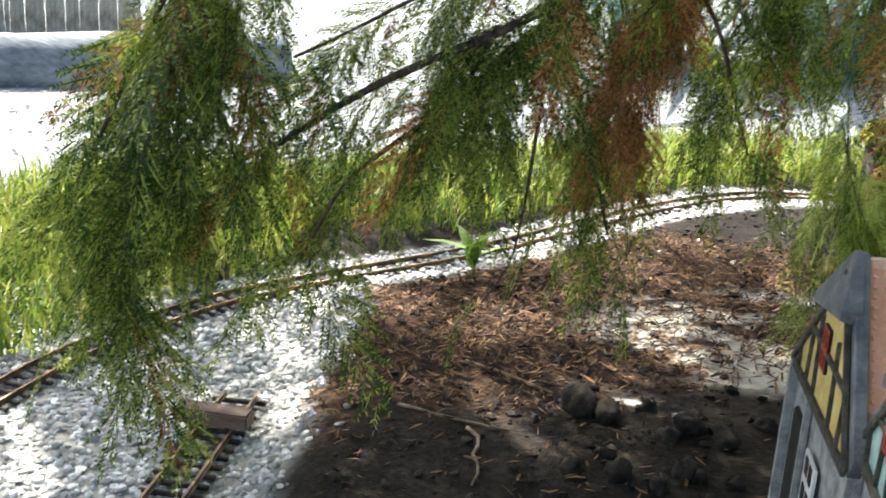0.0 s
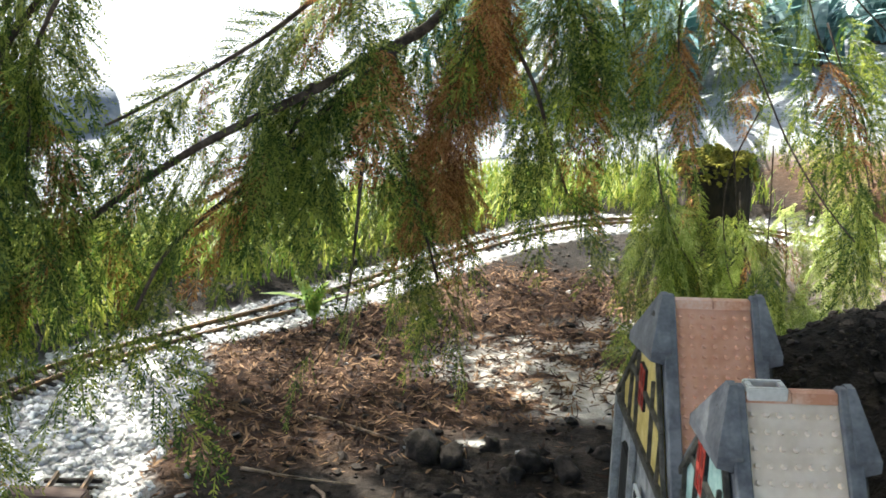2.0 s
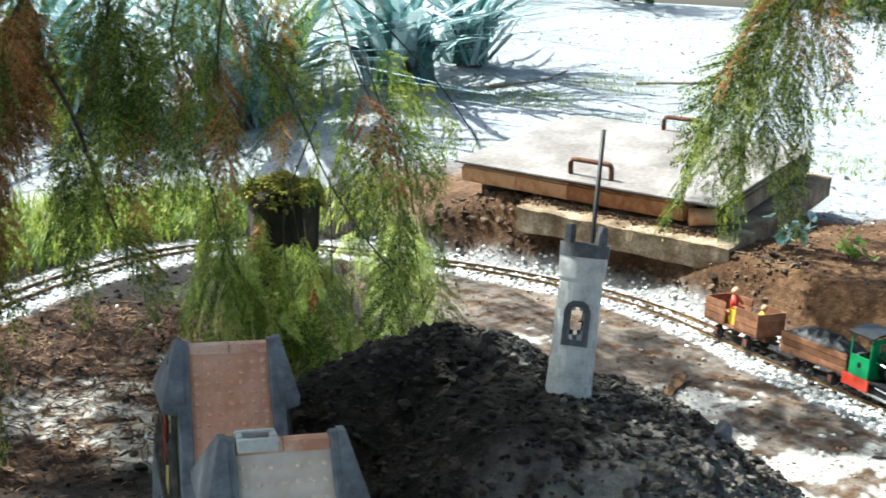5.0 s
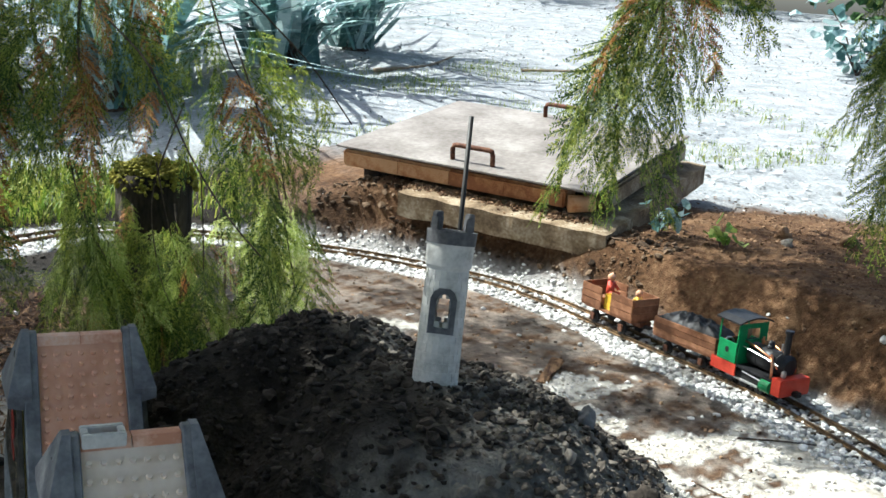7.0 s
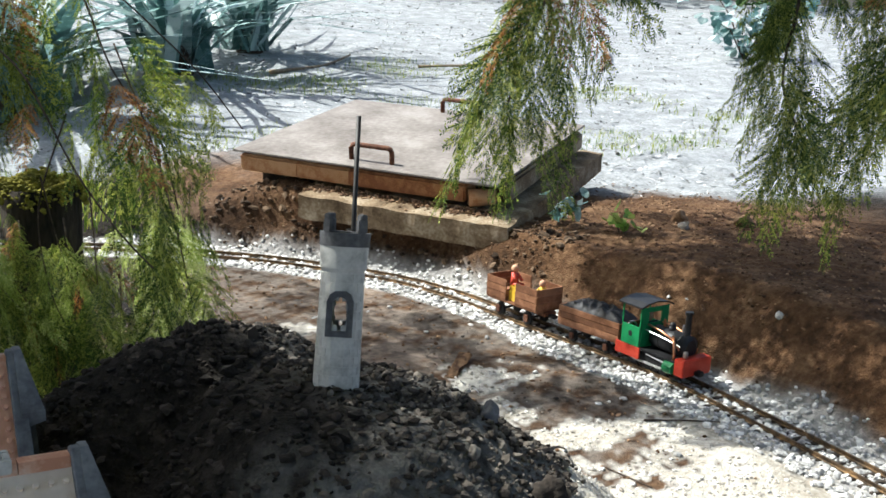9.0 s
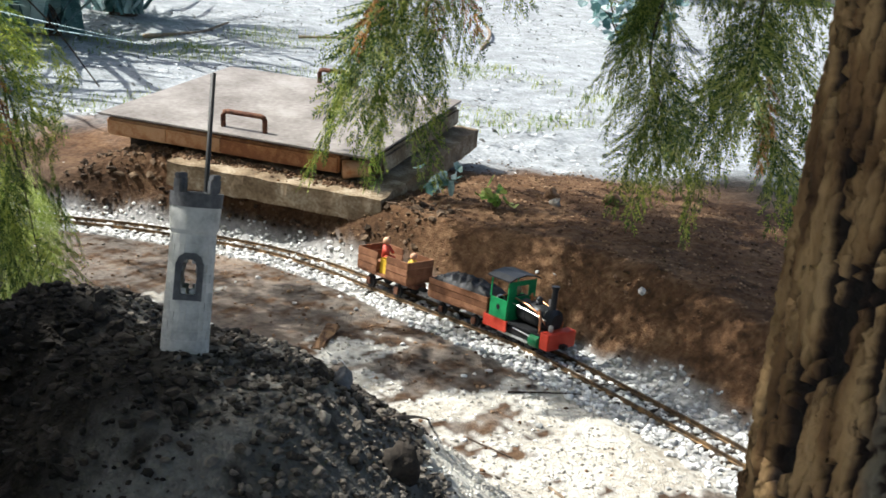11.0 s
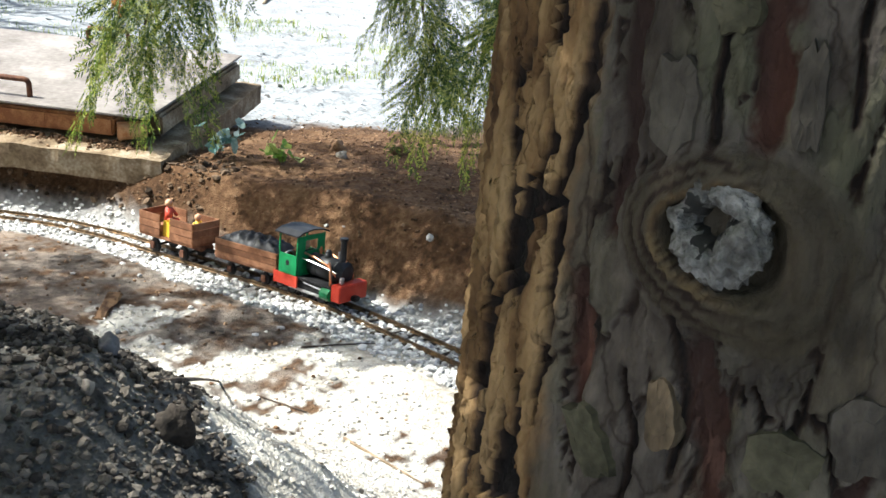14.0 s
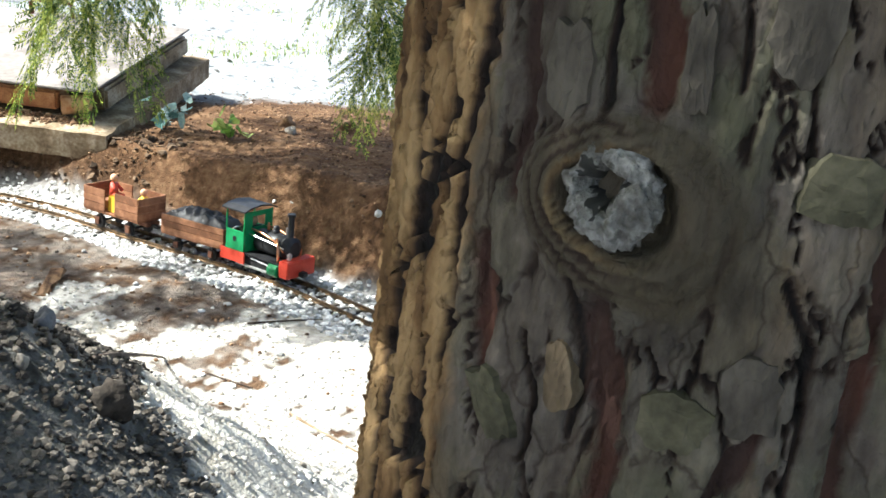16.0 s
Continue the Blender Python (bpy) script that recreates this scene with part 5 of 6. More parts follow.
    L10 = [(0.90, 1.25, 1.18), (0.8, 1.6, 0.85), (0.78, 1.58, 0.78), (0.77, 1.57, 0.71), (0.77, 1.56, 0.65)]
    U1 = [(0.56, 1.76, 0.86), (0.39, 1.75, 0.78), (0.29, 1.66, 0.73), (0.20, 1.59, 0.66), (0.12, 1.52, 0.61), (0.05, 1.49, 0.57), (-0.01, 1.46, 0.54)]
    M1 = [(0.38, 1.67, 0.65), (0.38, 1.63, 0.52), (0.42, 1.61, 0.41), (0.45, 1.60, 0.31)]
    M2 = [(0.27, 1.57, 0.60), (0.25, 1.54, 0.55), (0.22, 1.52, 0.50)]
    M3 = [(0.53, 1.74, 0.76), (0.55, 1.72, 0.67), (0.59, 1.70, 0.59), (0.62, 1.70, 0.50), (0.65, 1.70, 0.42)]
    M4 = [(0.60, 1.79, 0.86), (0.64, 1.79, 0.75), (0.69, 1.76, 0.65), (0.73, 1.75, 0.57)]
    M5 = [(0.05, 1.46, 0.85), (-0.05, 1.42, 0.66), (-0.05, 1.37, 0.56), (-0.05, 1.34, 0.46)]
    M6 = [(0.34, 1.57, 0.50), (0.32, 1.51, 0.30), (0.28, 1.50, 0.22)]
    for pts, r0, r1 in ((L10, 0.006, 0.0015), (L8, 0.0014, 0.0008), (L9, 0.0014, 0.0008), (U1, 0.006, 0.002), (M1, 0.004, 0.002), (M2, 0.004, 0.002), (M3, 0.004, 0.002), (M4, 0.005, 0.002), (M5, 0.004, 0.002), (M6, 0.003, 0.001), (L1, 0.016, 0.004), (L1b, 0.006, 0.0025), (L2, 0.007, 0.002), (L3, 0.006, 0.002), (L4, 0.007, 0.003), (L4b, 0.006, 0.002), (L5, 0.0022, 0.001), (L5b, 0.0022, 0.001), (L5c, 0.0022, 0.001), (L6, 0.016, 0.002), (L7, 0.016, 0.002), (L7b, 0.014, 0.002)):
        limb(pts, r0, r1)
    stems = {  # upper ends reach back to the trunk
        "a": [(0.95, 0.22, 1.45), (1.0, 0.8, 1.45), (1.00, 1.2, 1.35)], "b": [(0.94, 0.22, 1.35), (0.7, 0.8, 1.3), (0.30, 1.25, 1.15)],
        "c": [(0.95, 0.21, 1.55), (1.1, 0.45, 1.55), (1.35, 0.45, 1.5)], "d": [(0.95, 0.22, 1.25), (0.9, 0.8, 1.25), (0.80, 1.40, 1.20)]}
    for p in stems.values():
        limb(p, 0.024, 0.014)
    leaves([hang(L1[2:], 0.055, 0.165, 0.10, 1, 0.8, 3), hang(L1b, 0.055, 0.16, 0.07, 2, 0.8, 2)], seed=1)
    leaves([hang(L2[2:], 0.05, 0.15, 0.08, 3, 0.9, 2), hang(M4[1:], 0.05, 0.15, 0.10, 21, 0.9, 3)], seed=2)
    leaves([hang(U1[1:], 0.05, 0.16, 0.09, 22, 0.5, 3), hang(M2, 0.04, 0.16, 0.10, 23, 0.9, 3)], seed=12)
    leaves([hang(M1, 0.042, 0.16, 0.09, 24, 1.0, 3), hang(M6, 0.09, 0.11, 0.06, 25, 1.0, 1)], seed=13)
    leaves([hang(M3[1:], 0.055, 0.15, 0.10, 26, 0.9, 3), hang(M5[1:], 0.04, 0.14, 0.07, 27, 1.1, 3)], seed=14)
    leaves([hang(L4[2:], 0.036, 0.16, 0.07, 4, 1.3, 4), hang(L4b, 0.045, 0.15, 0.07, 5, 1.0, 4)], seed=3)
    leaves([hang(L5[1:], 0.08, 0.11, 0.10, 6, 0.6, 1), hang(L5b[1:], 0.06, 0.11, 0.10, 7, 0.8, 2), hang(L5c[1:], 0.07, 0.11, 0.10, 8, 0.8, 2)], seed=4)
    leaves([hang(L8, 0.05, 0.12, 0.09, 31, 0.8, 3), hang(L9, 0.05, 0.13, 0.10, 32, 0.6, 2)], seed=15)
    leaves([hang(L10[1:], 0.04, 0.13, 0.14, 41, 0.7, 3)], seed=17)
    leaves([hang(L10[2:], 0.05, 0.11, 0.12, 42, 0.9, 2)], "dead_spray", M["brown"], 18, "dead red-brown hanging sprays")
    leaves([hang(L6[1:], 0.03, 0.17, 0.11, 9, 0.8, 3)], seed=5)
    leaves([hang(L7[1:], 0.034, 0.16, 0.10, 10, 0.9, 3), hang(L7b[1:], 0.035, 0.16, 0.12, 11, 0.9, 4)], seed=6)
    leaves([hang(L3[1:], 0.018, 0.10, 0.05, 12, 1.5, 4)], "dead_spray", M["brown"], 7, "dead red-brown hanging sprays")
    # sprays round the stump, given a paler green to look sunlit
    N1 = [(0.77, 1.66, 0.52), (0.80, 1.72, 0.42), (0.84, 1.76, 0.34), (0.89, 1.80, 0.27)]
    N2 = [(0.90, 1.70, 0.50), (0.94, 1.78, 0.38), (0.97, 1.80, 0.30), (0.99, 1.80, 0.25)]
    N4 = [(0.84, 1.80, 1.00), (0.70, 1.76, 0.84), (0.64, 1.75, 0.74), (0.66, 1.73, 0.64)]
    limb(N4, 0.004, 0.0015)
    leaves([hang(N4[1:], 0.04, 0.15, 0.12, 54, 0.7, 3)], seed=23, thin=False)
    N3 = [(1.04, 1.62, 0.58), (1.07, 1.66, 0.48), (1.10, 1.69, 0.40), (1.12, 1.71, 0.32)]
    for pts in (N1, N2, N3):
        limb(pts, 0.0014, 0.0008)
    leaves([hang(N1[1:], 0.028, 0.062, 0.11, 51, 1.1, 3), hang(N2[1:], 0.030, 0.062, 0.11, 52, 1.1, 3)], mat=M["leaf_sunlit"], seed=21, label="conifer sprays coloured paler as if sunlit", thin=False)
    leaves([hang(N3[1:], 0.028, 0.075, 0.09, 53, 1.2, 4)], mat=M["leaf_sunlit"], seed=22, label="conifer sprays coloured paler as if sunlit", thin=False)
    N5 = [(0.80, 1.80, 0.47), (0.84, 1.84, 0.37), (0.90, 1.86, 0.28), (0.94, 1.86, 0.20)]
    N6 = [(0.98, 1.76, 0.50), (1.00, 1.80, 0.36), (1.01, 1.83, 0.26), (1.01, 1.84, 0.18)]
    for pts in (N5, N6):
        limb(pts, 0.0014, 0.0008)
    leaves([hang(N5, 0.022, 0.085, 0.14, 55, 1.1, 4), hang(N6[1:], 0.024, 0.080, 0.12, 56, 1.1, 3)], seed=24, thin=False)
    # low growth that hides the stump's foot and side
    r = np.random.default_rng(77)
    for k, (x, y, n) in enumerate(((0.83, 1.83, 22), (0.90, 1.86, 26), (0.97, 1.86, 26), (1.04, 1.84, 24), (1.10, 1.80, 20))):
        limb([(x, y + 0.02, 0.40), (x + 0.01, y, 0.28), (x, y - 0.02, 0.12)], 0.0016, 0.0008)
        P = [(x + r.normal(0, 0.035), y + r.normal(0, 0.02), r.uniform(0.13, 0.40 if k != 2 else 0.36)) for _ in range(n)]
        D = [(r.normal(0, 0.7), r.normal(-0.3, 0.5), -r.uniform(0.2, 1.1)) for _ in range(n)]
        # the right-hand clumps take the sun-painted green
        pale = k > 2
        leaves([(P, D, list(r.uniform(0.06, 0.105, n)))], mat=M["leaf_sunlit"] if pale else M["leaf"], seed=80 + k, label="conifer sprays coloured paler as if sunlit" if pale else "drooping green conifer sprays", thin=False)
    # the crown overhead: unseen sprays, added to cast shade on the ground
    r = np.random.default_rng(55)
    P, D, S = [], [], []
    for x0, x1, y0, y1, n in SHADE_CROWN:
        for _ in range(n):
            P.append((r.uniform(x0, x1), r.uniform(y0, y1), r.uniform(1.25, 1.55)))
            a = r.uniform(0, 6.283)
            D.append((math.cos(a), math.sin(a), r.uniform(-0.5, 0.0)))
            S.append(r.uniform(0.26, 0.42))
    o = sprays("crown", P, D, S, M["leaf"], top, 9, "dense green crown out of view, placed to cast shade", COARSE)
    o.matrix_parent_inverse = inv
    return tagged(top, "conifer with flaky bark and drooping green sprays", "tree")


# boxes of unseen sprays, each set towards the sun from ground to be shaded
SHADE_CROWN = [(-0.57, 0.23, 1.32, 2.42, 100), (0.08, 0.23, 0.72, 1.32, 30), (0.18, 0.34, 1.32, 1.97, 75), (0.53, 0.88, 0.42, 0.82, 60), (0.2, 1.6, -1.0, 0.2, 140), (1.08, 1.68, 0.42, 0.92, 30), (1.68, 2.78, 1.52, 2.77, 130), (0.6, 1.08, 2.42, 3.07, 32), (-0.57, 0.18, 2.52, 3.32, 34), (-0.97, -0.47, 1.62, 2.52, 60), (1.7, 2.15, 1.6, 2.1, 36)]


def trunk_material():
    """Scaly bark: plates with crisp edges over the modelled relief, red-brown and black furrows."""
    m = M["bark"].copy()
    m.name = "trunk_bark"
    nd, ln = m.node_tree.nodes, m.node_tree.links
    b = nd["Principled BSDF"]
    src = b.inputs["Base Color"].links[0].from_socket

    def mix(fac, x, y, blend="MIX"):
        n = nd.new("ShaderNodeMix")
        n.data_type, n.blend_type = "RGBA", blend
        for k, s in ((0, fac), (6, x), (7, y)):
            if isinstance(s, (int, float, tuple)):
                n.inputs[k].default_value = s
            else:
                ln.new(s, n.inputs[k])
        return n.outputs[2]

    def rng_map(s, lo, hi, a=0.0, z=1.0):
        n = nd.new("ShaderNodeMapRange")
        for k, v in ((1, lo), (2, hi), (3, a), (4, z)):
            n.inputs[k].default_value = v
        ln.new(s, n.inputs[0])
        return n.outputs[0]

    def attr(name):
        n = nd.new("ShaderNodeAttribute")
        n.attribute_name = name
        return n.outputs["Fac"]

    co = nd.new("ShaderNodeTexCoord")
    wob = nd.new("ShaderNodeTexNoise")
    wob.inputs["Scale"].default_value, wob.inputs["Detail"].default_value = 60, 4
    ln.new(co.outputs["Object"], wob.inputs[0])
    sh = nd.new("ShaderNodeVectorMath")
    sh.operation = "MULTIPLY_ADD"
    ln.new(wob.outputs["Color"], sh.inputs[0])
    sh.inputs[1].default_value = (0.016, 0.016, 0.03)
    ln.new(co.outputs["Object"], sh.inputs[2])
    mp = nd.new("ShaderNodeMapping")
    mp.inputs["Scale"].default_value = (1, 1, 0.38)
    ln.new(sh.outputs[0], mp.inputs[0])
    vor = {}
    for key, sc, feat in (("edge", 52, "DISTANCE_TO_EDGE"), ("cell", 52, "F1"), ("edge2", 190, "DISTANCE_TO_EDGE")):
        v = nd.new("ShaderNodeTexVoronoi")
        v.feature = feat
        v.inputs["Scale"].default_value = sc
        ln.new(mp.outputs[0], v.inputs["Vector"])
        vor[key] = v.outputs["Distance"] if "edge" in key else v.outputs["Color"]
    knot = attr("collar")
    plain = rng_map(knot, 0.0, 0.4, 1.0, 0.0)

    def tint(stops, fac):
        n = nd.new("ShaderNodeValToRGB")
        for pos, cc in stops:
            e = n.color_ramp.elements.new(pos) if pos not in (0.0, 1.0) else n.color_ramp.elements[-1 if pos else 0]
            e.color = (*cc, 1)
        ln.new(fac, n.inputs[0])
        return n.outputs[0]

    def noise_at(scale, squash, detail=4):
        n, q = nd.new("ShaderNodeTexNoise"), nd.new("ShaderNodeMapping")
        q.inputs["Scale"].default_value = (1, 1, squash)
        ln.new(co.outputs["Object"], q.inputs[0])
        ln.new(q.outputs[0], n.inputs[0])
        n.inputs["Scale"].default_value, n.inputs["Detail"].default_value = scale, detail
        return n.outputs[0]

    col = mix(1.0, src, tint(((0.0, (0.62, 0.57, 0.53)), (0.35, (0.88, 0.84, 0.82)), (0.62, (1.0, 0.97, 0.95)), (0.82, (0.92, 0.92, 0.78)), (1.0, (1.12, 0.98, 0.80))), attr("plate")), "MULTIPLY")
    sp = nd.new("ShaderNodeSeparateColor")
    ln.new(vor["cell"], sp.inputs[0])
    col = mix(plain, col, mix(1.0, col, tint(((0.0, (0.80, 0.78, 0.76)), (0.5, (1.0, 1.0, 0.98)), (1.0, (1.10, 1.06, 1.0))), sp.outputs[0]), "MULTIPLY"))
    # thin dark lines between the scales, warm and dark streaks down the trunk
    col = mix(rng_map(vor["edge"], 0.0, 0.035, 0.75, 0.0), col, (0.020, 0.013, 0.009, 1))
    col = mix(rng_map(noise_at(21, 0.22, 6), 0.54, 0.66, 0.0, 0.50), col, (0.190, 0.128, 0.068, 1))
    col = mix(rng_map(noise_at(17, 0.20, 6), 0.53, 0.68, 0.0, 0.70), col, (0.034, 0.021, 0.013, 1))
    col = mix(1.0, col, tint(((0.0, (0.45, 0.42, 0.40)), (0.42, (0.88, 0.86, 0.84)), (0.6, (1.05, 1.03, 1.0)), (1.0, (1.5, 1.42, 1.3))), noise_at(190, 0.45, 6)), "MULTIPLY")
    # grey-green lichen in patches, dark stains
    col = mix(rng_map(noise_at(26, 0.7), 0.56, 0.66, 0.0, 0.45), col, (0.085, 0.088, 0.050, 1))
    col = mix(rng_map(noise_at(34, 0.5), 0.60, 0.74, 0.0, 0.6), col, (0.026, 0.020, 0.016, 1))
    # olive and black rings of the collar
    col = mix(rng_map(knot, 0.1, 0.6, 0.0, 0.75), col, mix(noise_at(70, 1.0), (0.016, 0.013, 0.009, 1), (0.070, 0.055, 0.031, 1)))
    # stringy tan bark
    tan = tint(((0.25, (0.055, 0.028, 0.013)), (0.42, (0.16, 0.090, 0.038)), (0.56, (0.30, 0.190, 0.088)), (0.75, (0.35, 0.235, 0.118))), noise_at(80, 0.30, 6))
    col = mix(attr("stringy"), col, tan)
    g = attr("groove")
    col = mix(rng_map(g, 0.20, 0.62), col, (0.022, 0.013, 0.009, 1))
    col = mix(rng_map(g, 0.62, 1.0), col, (0.006, 0.0045, 0.004, 1))
    col = mix(rng_map(attr("furrow"), 0.25, 0.85), col, tint(((0.0, (0.012, 0.007, 0.006)), (0.45, (0.028, 0.015, 0.012)), (0.7, (0.055, 0.020, 0.012)), (1.0, (0.07, 0.042, 0.034))), noise_at(48, 0.3)))
    col = mix(rng_map(attr("rim"), 0.0, 1.0, 0.0, 0.6), col, (0.20, 0.135, 0.06, 1))
    ln.new(col, b.inputs["Base Color"])
    # relief
    old = b.inputs["Normal"].links[0].from_node
    hsum = nd.new("ShaderNodeMath")
    hsum.operation = "MULTIPLY_ADD"
    ln.new(rng_map(vor["edge"], 0.0, 0.14), hsum.inputs[0])
    ln.new(plain, hsum.inputs[1])
    ln.new(rng_map(vor["edge2"], 0.0, 0.2, 0.0, 0.35), hsum.inputs[2])
    bp = nd.new("ShaderNodeBump")
    bp.inputs["Strength"].default_value, bp.inputs["Distance"].default_value = 0.55, 0.0018
    rough = nd.new("ShaderNodeMath")
    rough.operation = "ADD"
    ln.new(hsum.outputs[0], rough.inputs[0])
    ln.new(rng_map(noise_at(150, 0.4, 6), 0.3, 0.7, 0.0, 1.1), rough.inputs[1])
    ln.new(rough.outputs[0], bp.inputs["Height"])
    ln.new(old.outputs[0], bp.inputs["Normal"])
    ln.new(bp.outputs[0], b.inputs["Normal"])
    return m


build_tree()


# ---- mossy stump ----
def stump():
    c = Vector((0.965, 2.02, 0.03))
    top = empty("tree_stump", Matrix.Translation(c))
    bm = bmesh.new()
    seg, rows = 30, 14
    rings = []
    for i in range(rows):
        z = 0.40 * i / (rows - 1)
        ring = []
        for j in range(seg):
            a = 2 * math.pi * j / seg
            r = 0.066 + 0.03 * math.exp(-z * 14) + 0.008 * noise.noise(Vector((math.cos(a) * 2.5, math.sin(a) * 2.5, z * 6)))
            ring.append(bm.verts.new((r * math.cos(a), r * math.sin(a), z)))
        rings.append(ring)
    for a, b in zip(rings, rings[1:]):
        for j in range(seg):
            bm.faces.new((a[j], a[(j + 1) % seg], b[(j + 1) % seg], b[j]))
    bm.faces.new(rings[-1])
    part("trunk", bm, M["stump"], top, "dark rotten wood", True)
    r = np.random.default_rng(5)
    a, q = r.uniform(0, 6.283, 1800), 0.076 * np.sqrt(r.uniform(0, 1, 1800))
    p = np.stack([q * np.cos(a), q * np.sin(a), 0.400 + 0.012 * r.uniform(0, 1, 1800) + 0.008 * np.sin(a * 3 + q * 60) - 0.03 * np.clip(q - 0.066, 0, 1) / 0.01], 1)
    pebbles("moss", p, r.uniform(0.0022, 0.0052, 1800), M["moss"], top, 0.8, 12, 0.35)
    return tagged(top, "dark rotten tree stump with a cap of yellow-green moss", "tree stump")


stump()


# ---- the train ----
def wheelset(top, x, r=0.014, y=0.024):
    bm = bmesh.new()
    for s in (-1, 1):
        rod((x, s * y, r), (x, s * (y + 0.004), r), r, r, 18, bm)
        rod((x, s * (y - 0.0015), r), (x, s * y, r), r * 1.16, r * 1.16, 18, bm)
        rod((x, s * (y + 0.004), r), (x, s * (y + 0.0055), r), r * 0.35, r * 0.3, 10, bm)
    rod((x, -y, r), (x, y, r), 0.0025, seg=8, bm=bm)
    return part("wheelset", bm, M["black"], top, "black wheels on an axle")


def wagon_body(top, x0, x1, w, z0, z1, gap=None):
    """Planked sides and ends, each a board."""
    n = 3
    h = (z1 - z0) / n
    for i in range(n):
        z = z0 + (i + 0.5) * h
        for s in (-1, 1):
            spans = [(x0, x1)] if gap is None else [(x0, gap[0]), (gap[1], x1)]
            for a, b in spans:
                part("plank", box((b - a, 0.0035, h - 0.0008), ((a + b) / 2, s * w / 2, z), 0.0006), M["wagon"], top)
        for x in (x0, x1):
            part("plank", box((0.0035, w, h - 0.0008), (x, 0, z), 0.0006), M["wagon"], top)
    part("floor", box((x1 - x0, w, 0.004), ((x0 + x1) / 2, 0, z0 - 0.002)), M["wagon"], top)
    part("underframe", box((x1 - x0 + 0.012, 0.034, 0.009), ((x0 + x1) / 2, 0, z0 - 0.0085), 0.001), M["rust"], top, "rusty underframe")
    for s in (-1, 1):
        for x in (x0 + (x1 - x0) * 0.22, x0 + (x1 - x0) * 0.78):
            part("axle_box", box((0.012, 0.004, 0.014), (x, s * 0.0315, 0.0135), 0.001), M["rust"], top)


def on_line(s):
    i = int(s / 0.01)
    p, q = LINE[i - 4], LINE[i + 4]
    c = LINE[i]
    return Matrix.Translation(c) @ Matrix.Rotation(math.atan2(q[1] - p[1], q[0] - p[0]), 4, "Z")


S_FRONT = float(LINE_S[np.argmin(np.hypot(LINE[:, 0] - 2.12, LINE[:, 1] - 1.545))])


def loco():
    top = empty("steam_locomotive", on_line(S_FRONT - 0.103) @ Matrix.Diagonal((0.85, 1.0, 1.04, 1)))
    for s in (-1, 1):
        part("frame", box((0.19, 0.004, 0.020), (-0.014, s * 0.030, 0.024), 0.001), M["black"], top, "black side frame")
        part("cab_skirt", box((0.080, 0.004, 0.024), (-0.078, s * 0.0405, 0.030), 0.001), M["loco_red"], top, "red cab skirt")
    part("footplate", box((0.205, 0.080, 0.004), (-0.014, 0, 0.0405), 0.001), M["black"], top, "black footplate")
    part("front_buffer_beam", box((0.030, 0.084, 0.034), (0.092, 0, 0.033), 0.002), M["loco_red"], top, "red buffer beam")
    part("rear_buffer_beam", box((0.006, 0.084, 0.026), (-0.119, 0, 0.030), 0.001), M["loco_red"], top, "red buffer beam")
    part("coupling", box((0.018, 0.016, 0.010), (0.114, 0, 0.022), 0.002), M["black"], top)
    for x in (-0.072, -0.022, 0.028):
        wheelset(top, x, 0.0165)
    for s in (-1, 1):
        part("connecting_rod", box((0.105, 0.003, 0.005), (-0.022, s * 0.0335, 0.015), 0.0008), M["steel"], top, "bright steel rod")
        part("valve_rod", rod((-0.02, s * 0.036, 0.034), (0.05, s * 0.036, 0.030), 0.0018, seg=8), M["steel"], top)
        part("cylinder", rod((0.046, s * 0.036, 0.026), (0.074, s * 0.036, 0.026), 0.0125, seg=16), M["green"], top, "green cylinder")
        part("steam_pipe", tube([(0.064, s * 0.032, 0.038), (0.066, s * 0.034, 0.055), (0.060, s * 0.030, 0.072), (0.046, s * 0.022, 0.084)], 0.0032, 8), M["copper"], top, "copper steam pipe", True)
        part("blower_pipe", tube([(-0.038, s * 0.022, 0.090), (0.0, s * 0.024, 0.088), (0.04, s * 0.024, 0.080), (0.070, s * 0.022, 0.062)], 0.0022, 8), M["copper"], top, "copper pipe", True)
        part("handrail", tube([(-0.038, s * 0.028, 0.080), (0.03, s * 0.028, 0.076), (0.074, s * 0.026, 0.070)], 0.0012, 6), M["steel"], top)
    part("side_tank", box((0.040, 0.016, 0.026), (-0.012, 0.029, 0.056), 0.002), M["black"], top)
    # boiler
    part("boiler", rod((-0.03, 0, 0.066), (0.078, 0, 0.066), 0.0235, seg=26), M["black"], top, "black boiler barrel", True)
    for x in (0.0, 0.035, 0.060):
        part("boiler_band", rod((x - 0.0012, 0, 0.066), (x + 0.0012, 0, 0.066), 0.0240, seg=26), M["black"], top)
    part("smokebox_door", rod((0.078, 0, 0.066), (0.0825, 0, 0.066), 0.0205, 0.015, 22), M["black"], top)
    b = rod((0.066, 0, 0.086), (0.066, 0, 0.133), 0.0075, 0.0065, 16)
    rod((0.066, 0, 0.131), (0.066, 0, 0.1365), 0.0095, 0.0095, 16, b)
    part("chimney", b, M["black"], top, "tall black chimney")
    b = rod((0.018, 0, 0.085), (0.018, 0, 0.097), 0.009, 0.0075, 16)
    bmesh.ops.create_uvsphere(b, u_segments=14, v_segments=8, radius=0.0077, matrix=Matrix.Translation((0.018, 0, 0.097)))
    part("steam_dome", b, M["black"], top, "black dome", True)
    part("safety_valve", rod((-0.012, 0.004, 0.086), (-0.012, 0.004, 0.104), 0.0035, 0.0025, 10), M["copper"], top, "brass safety valve")
    part("whistle", rod((0.044, 0.008, 0.085), (0.044, 0.008, 0.103), 0.0022, seg=8), M["steel"], top)
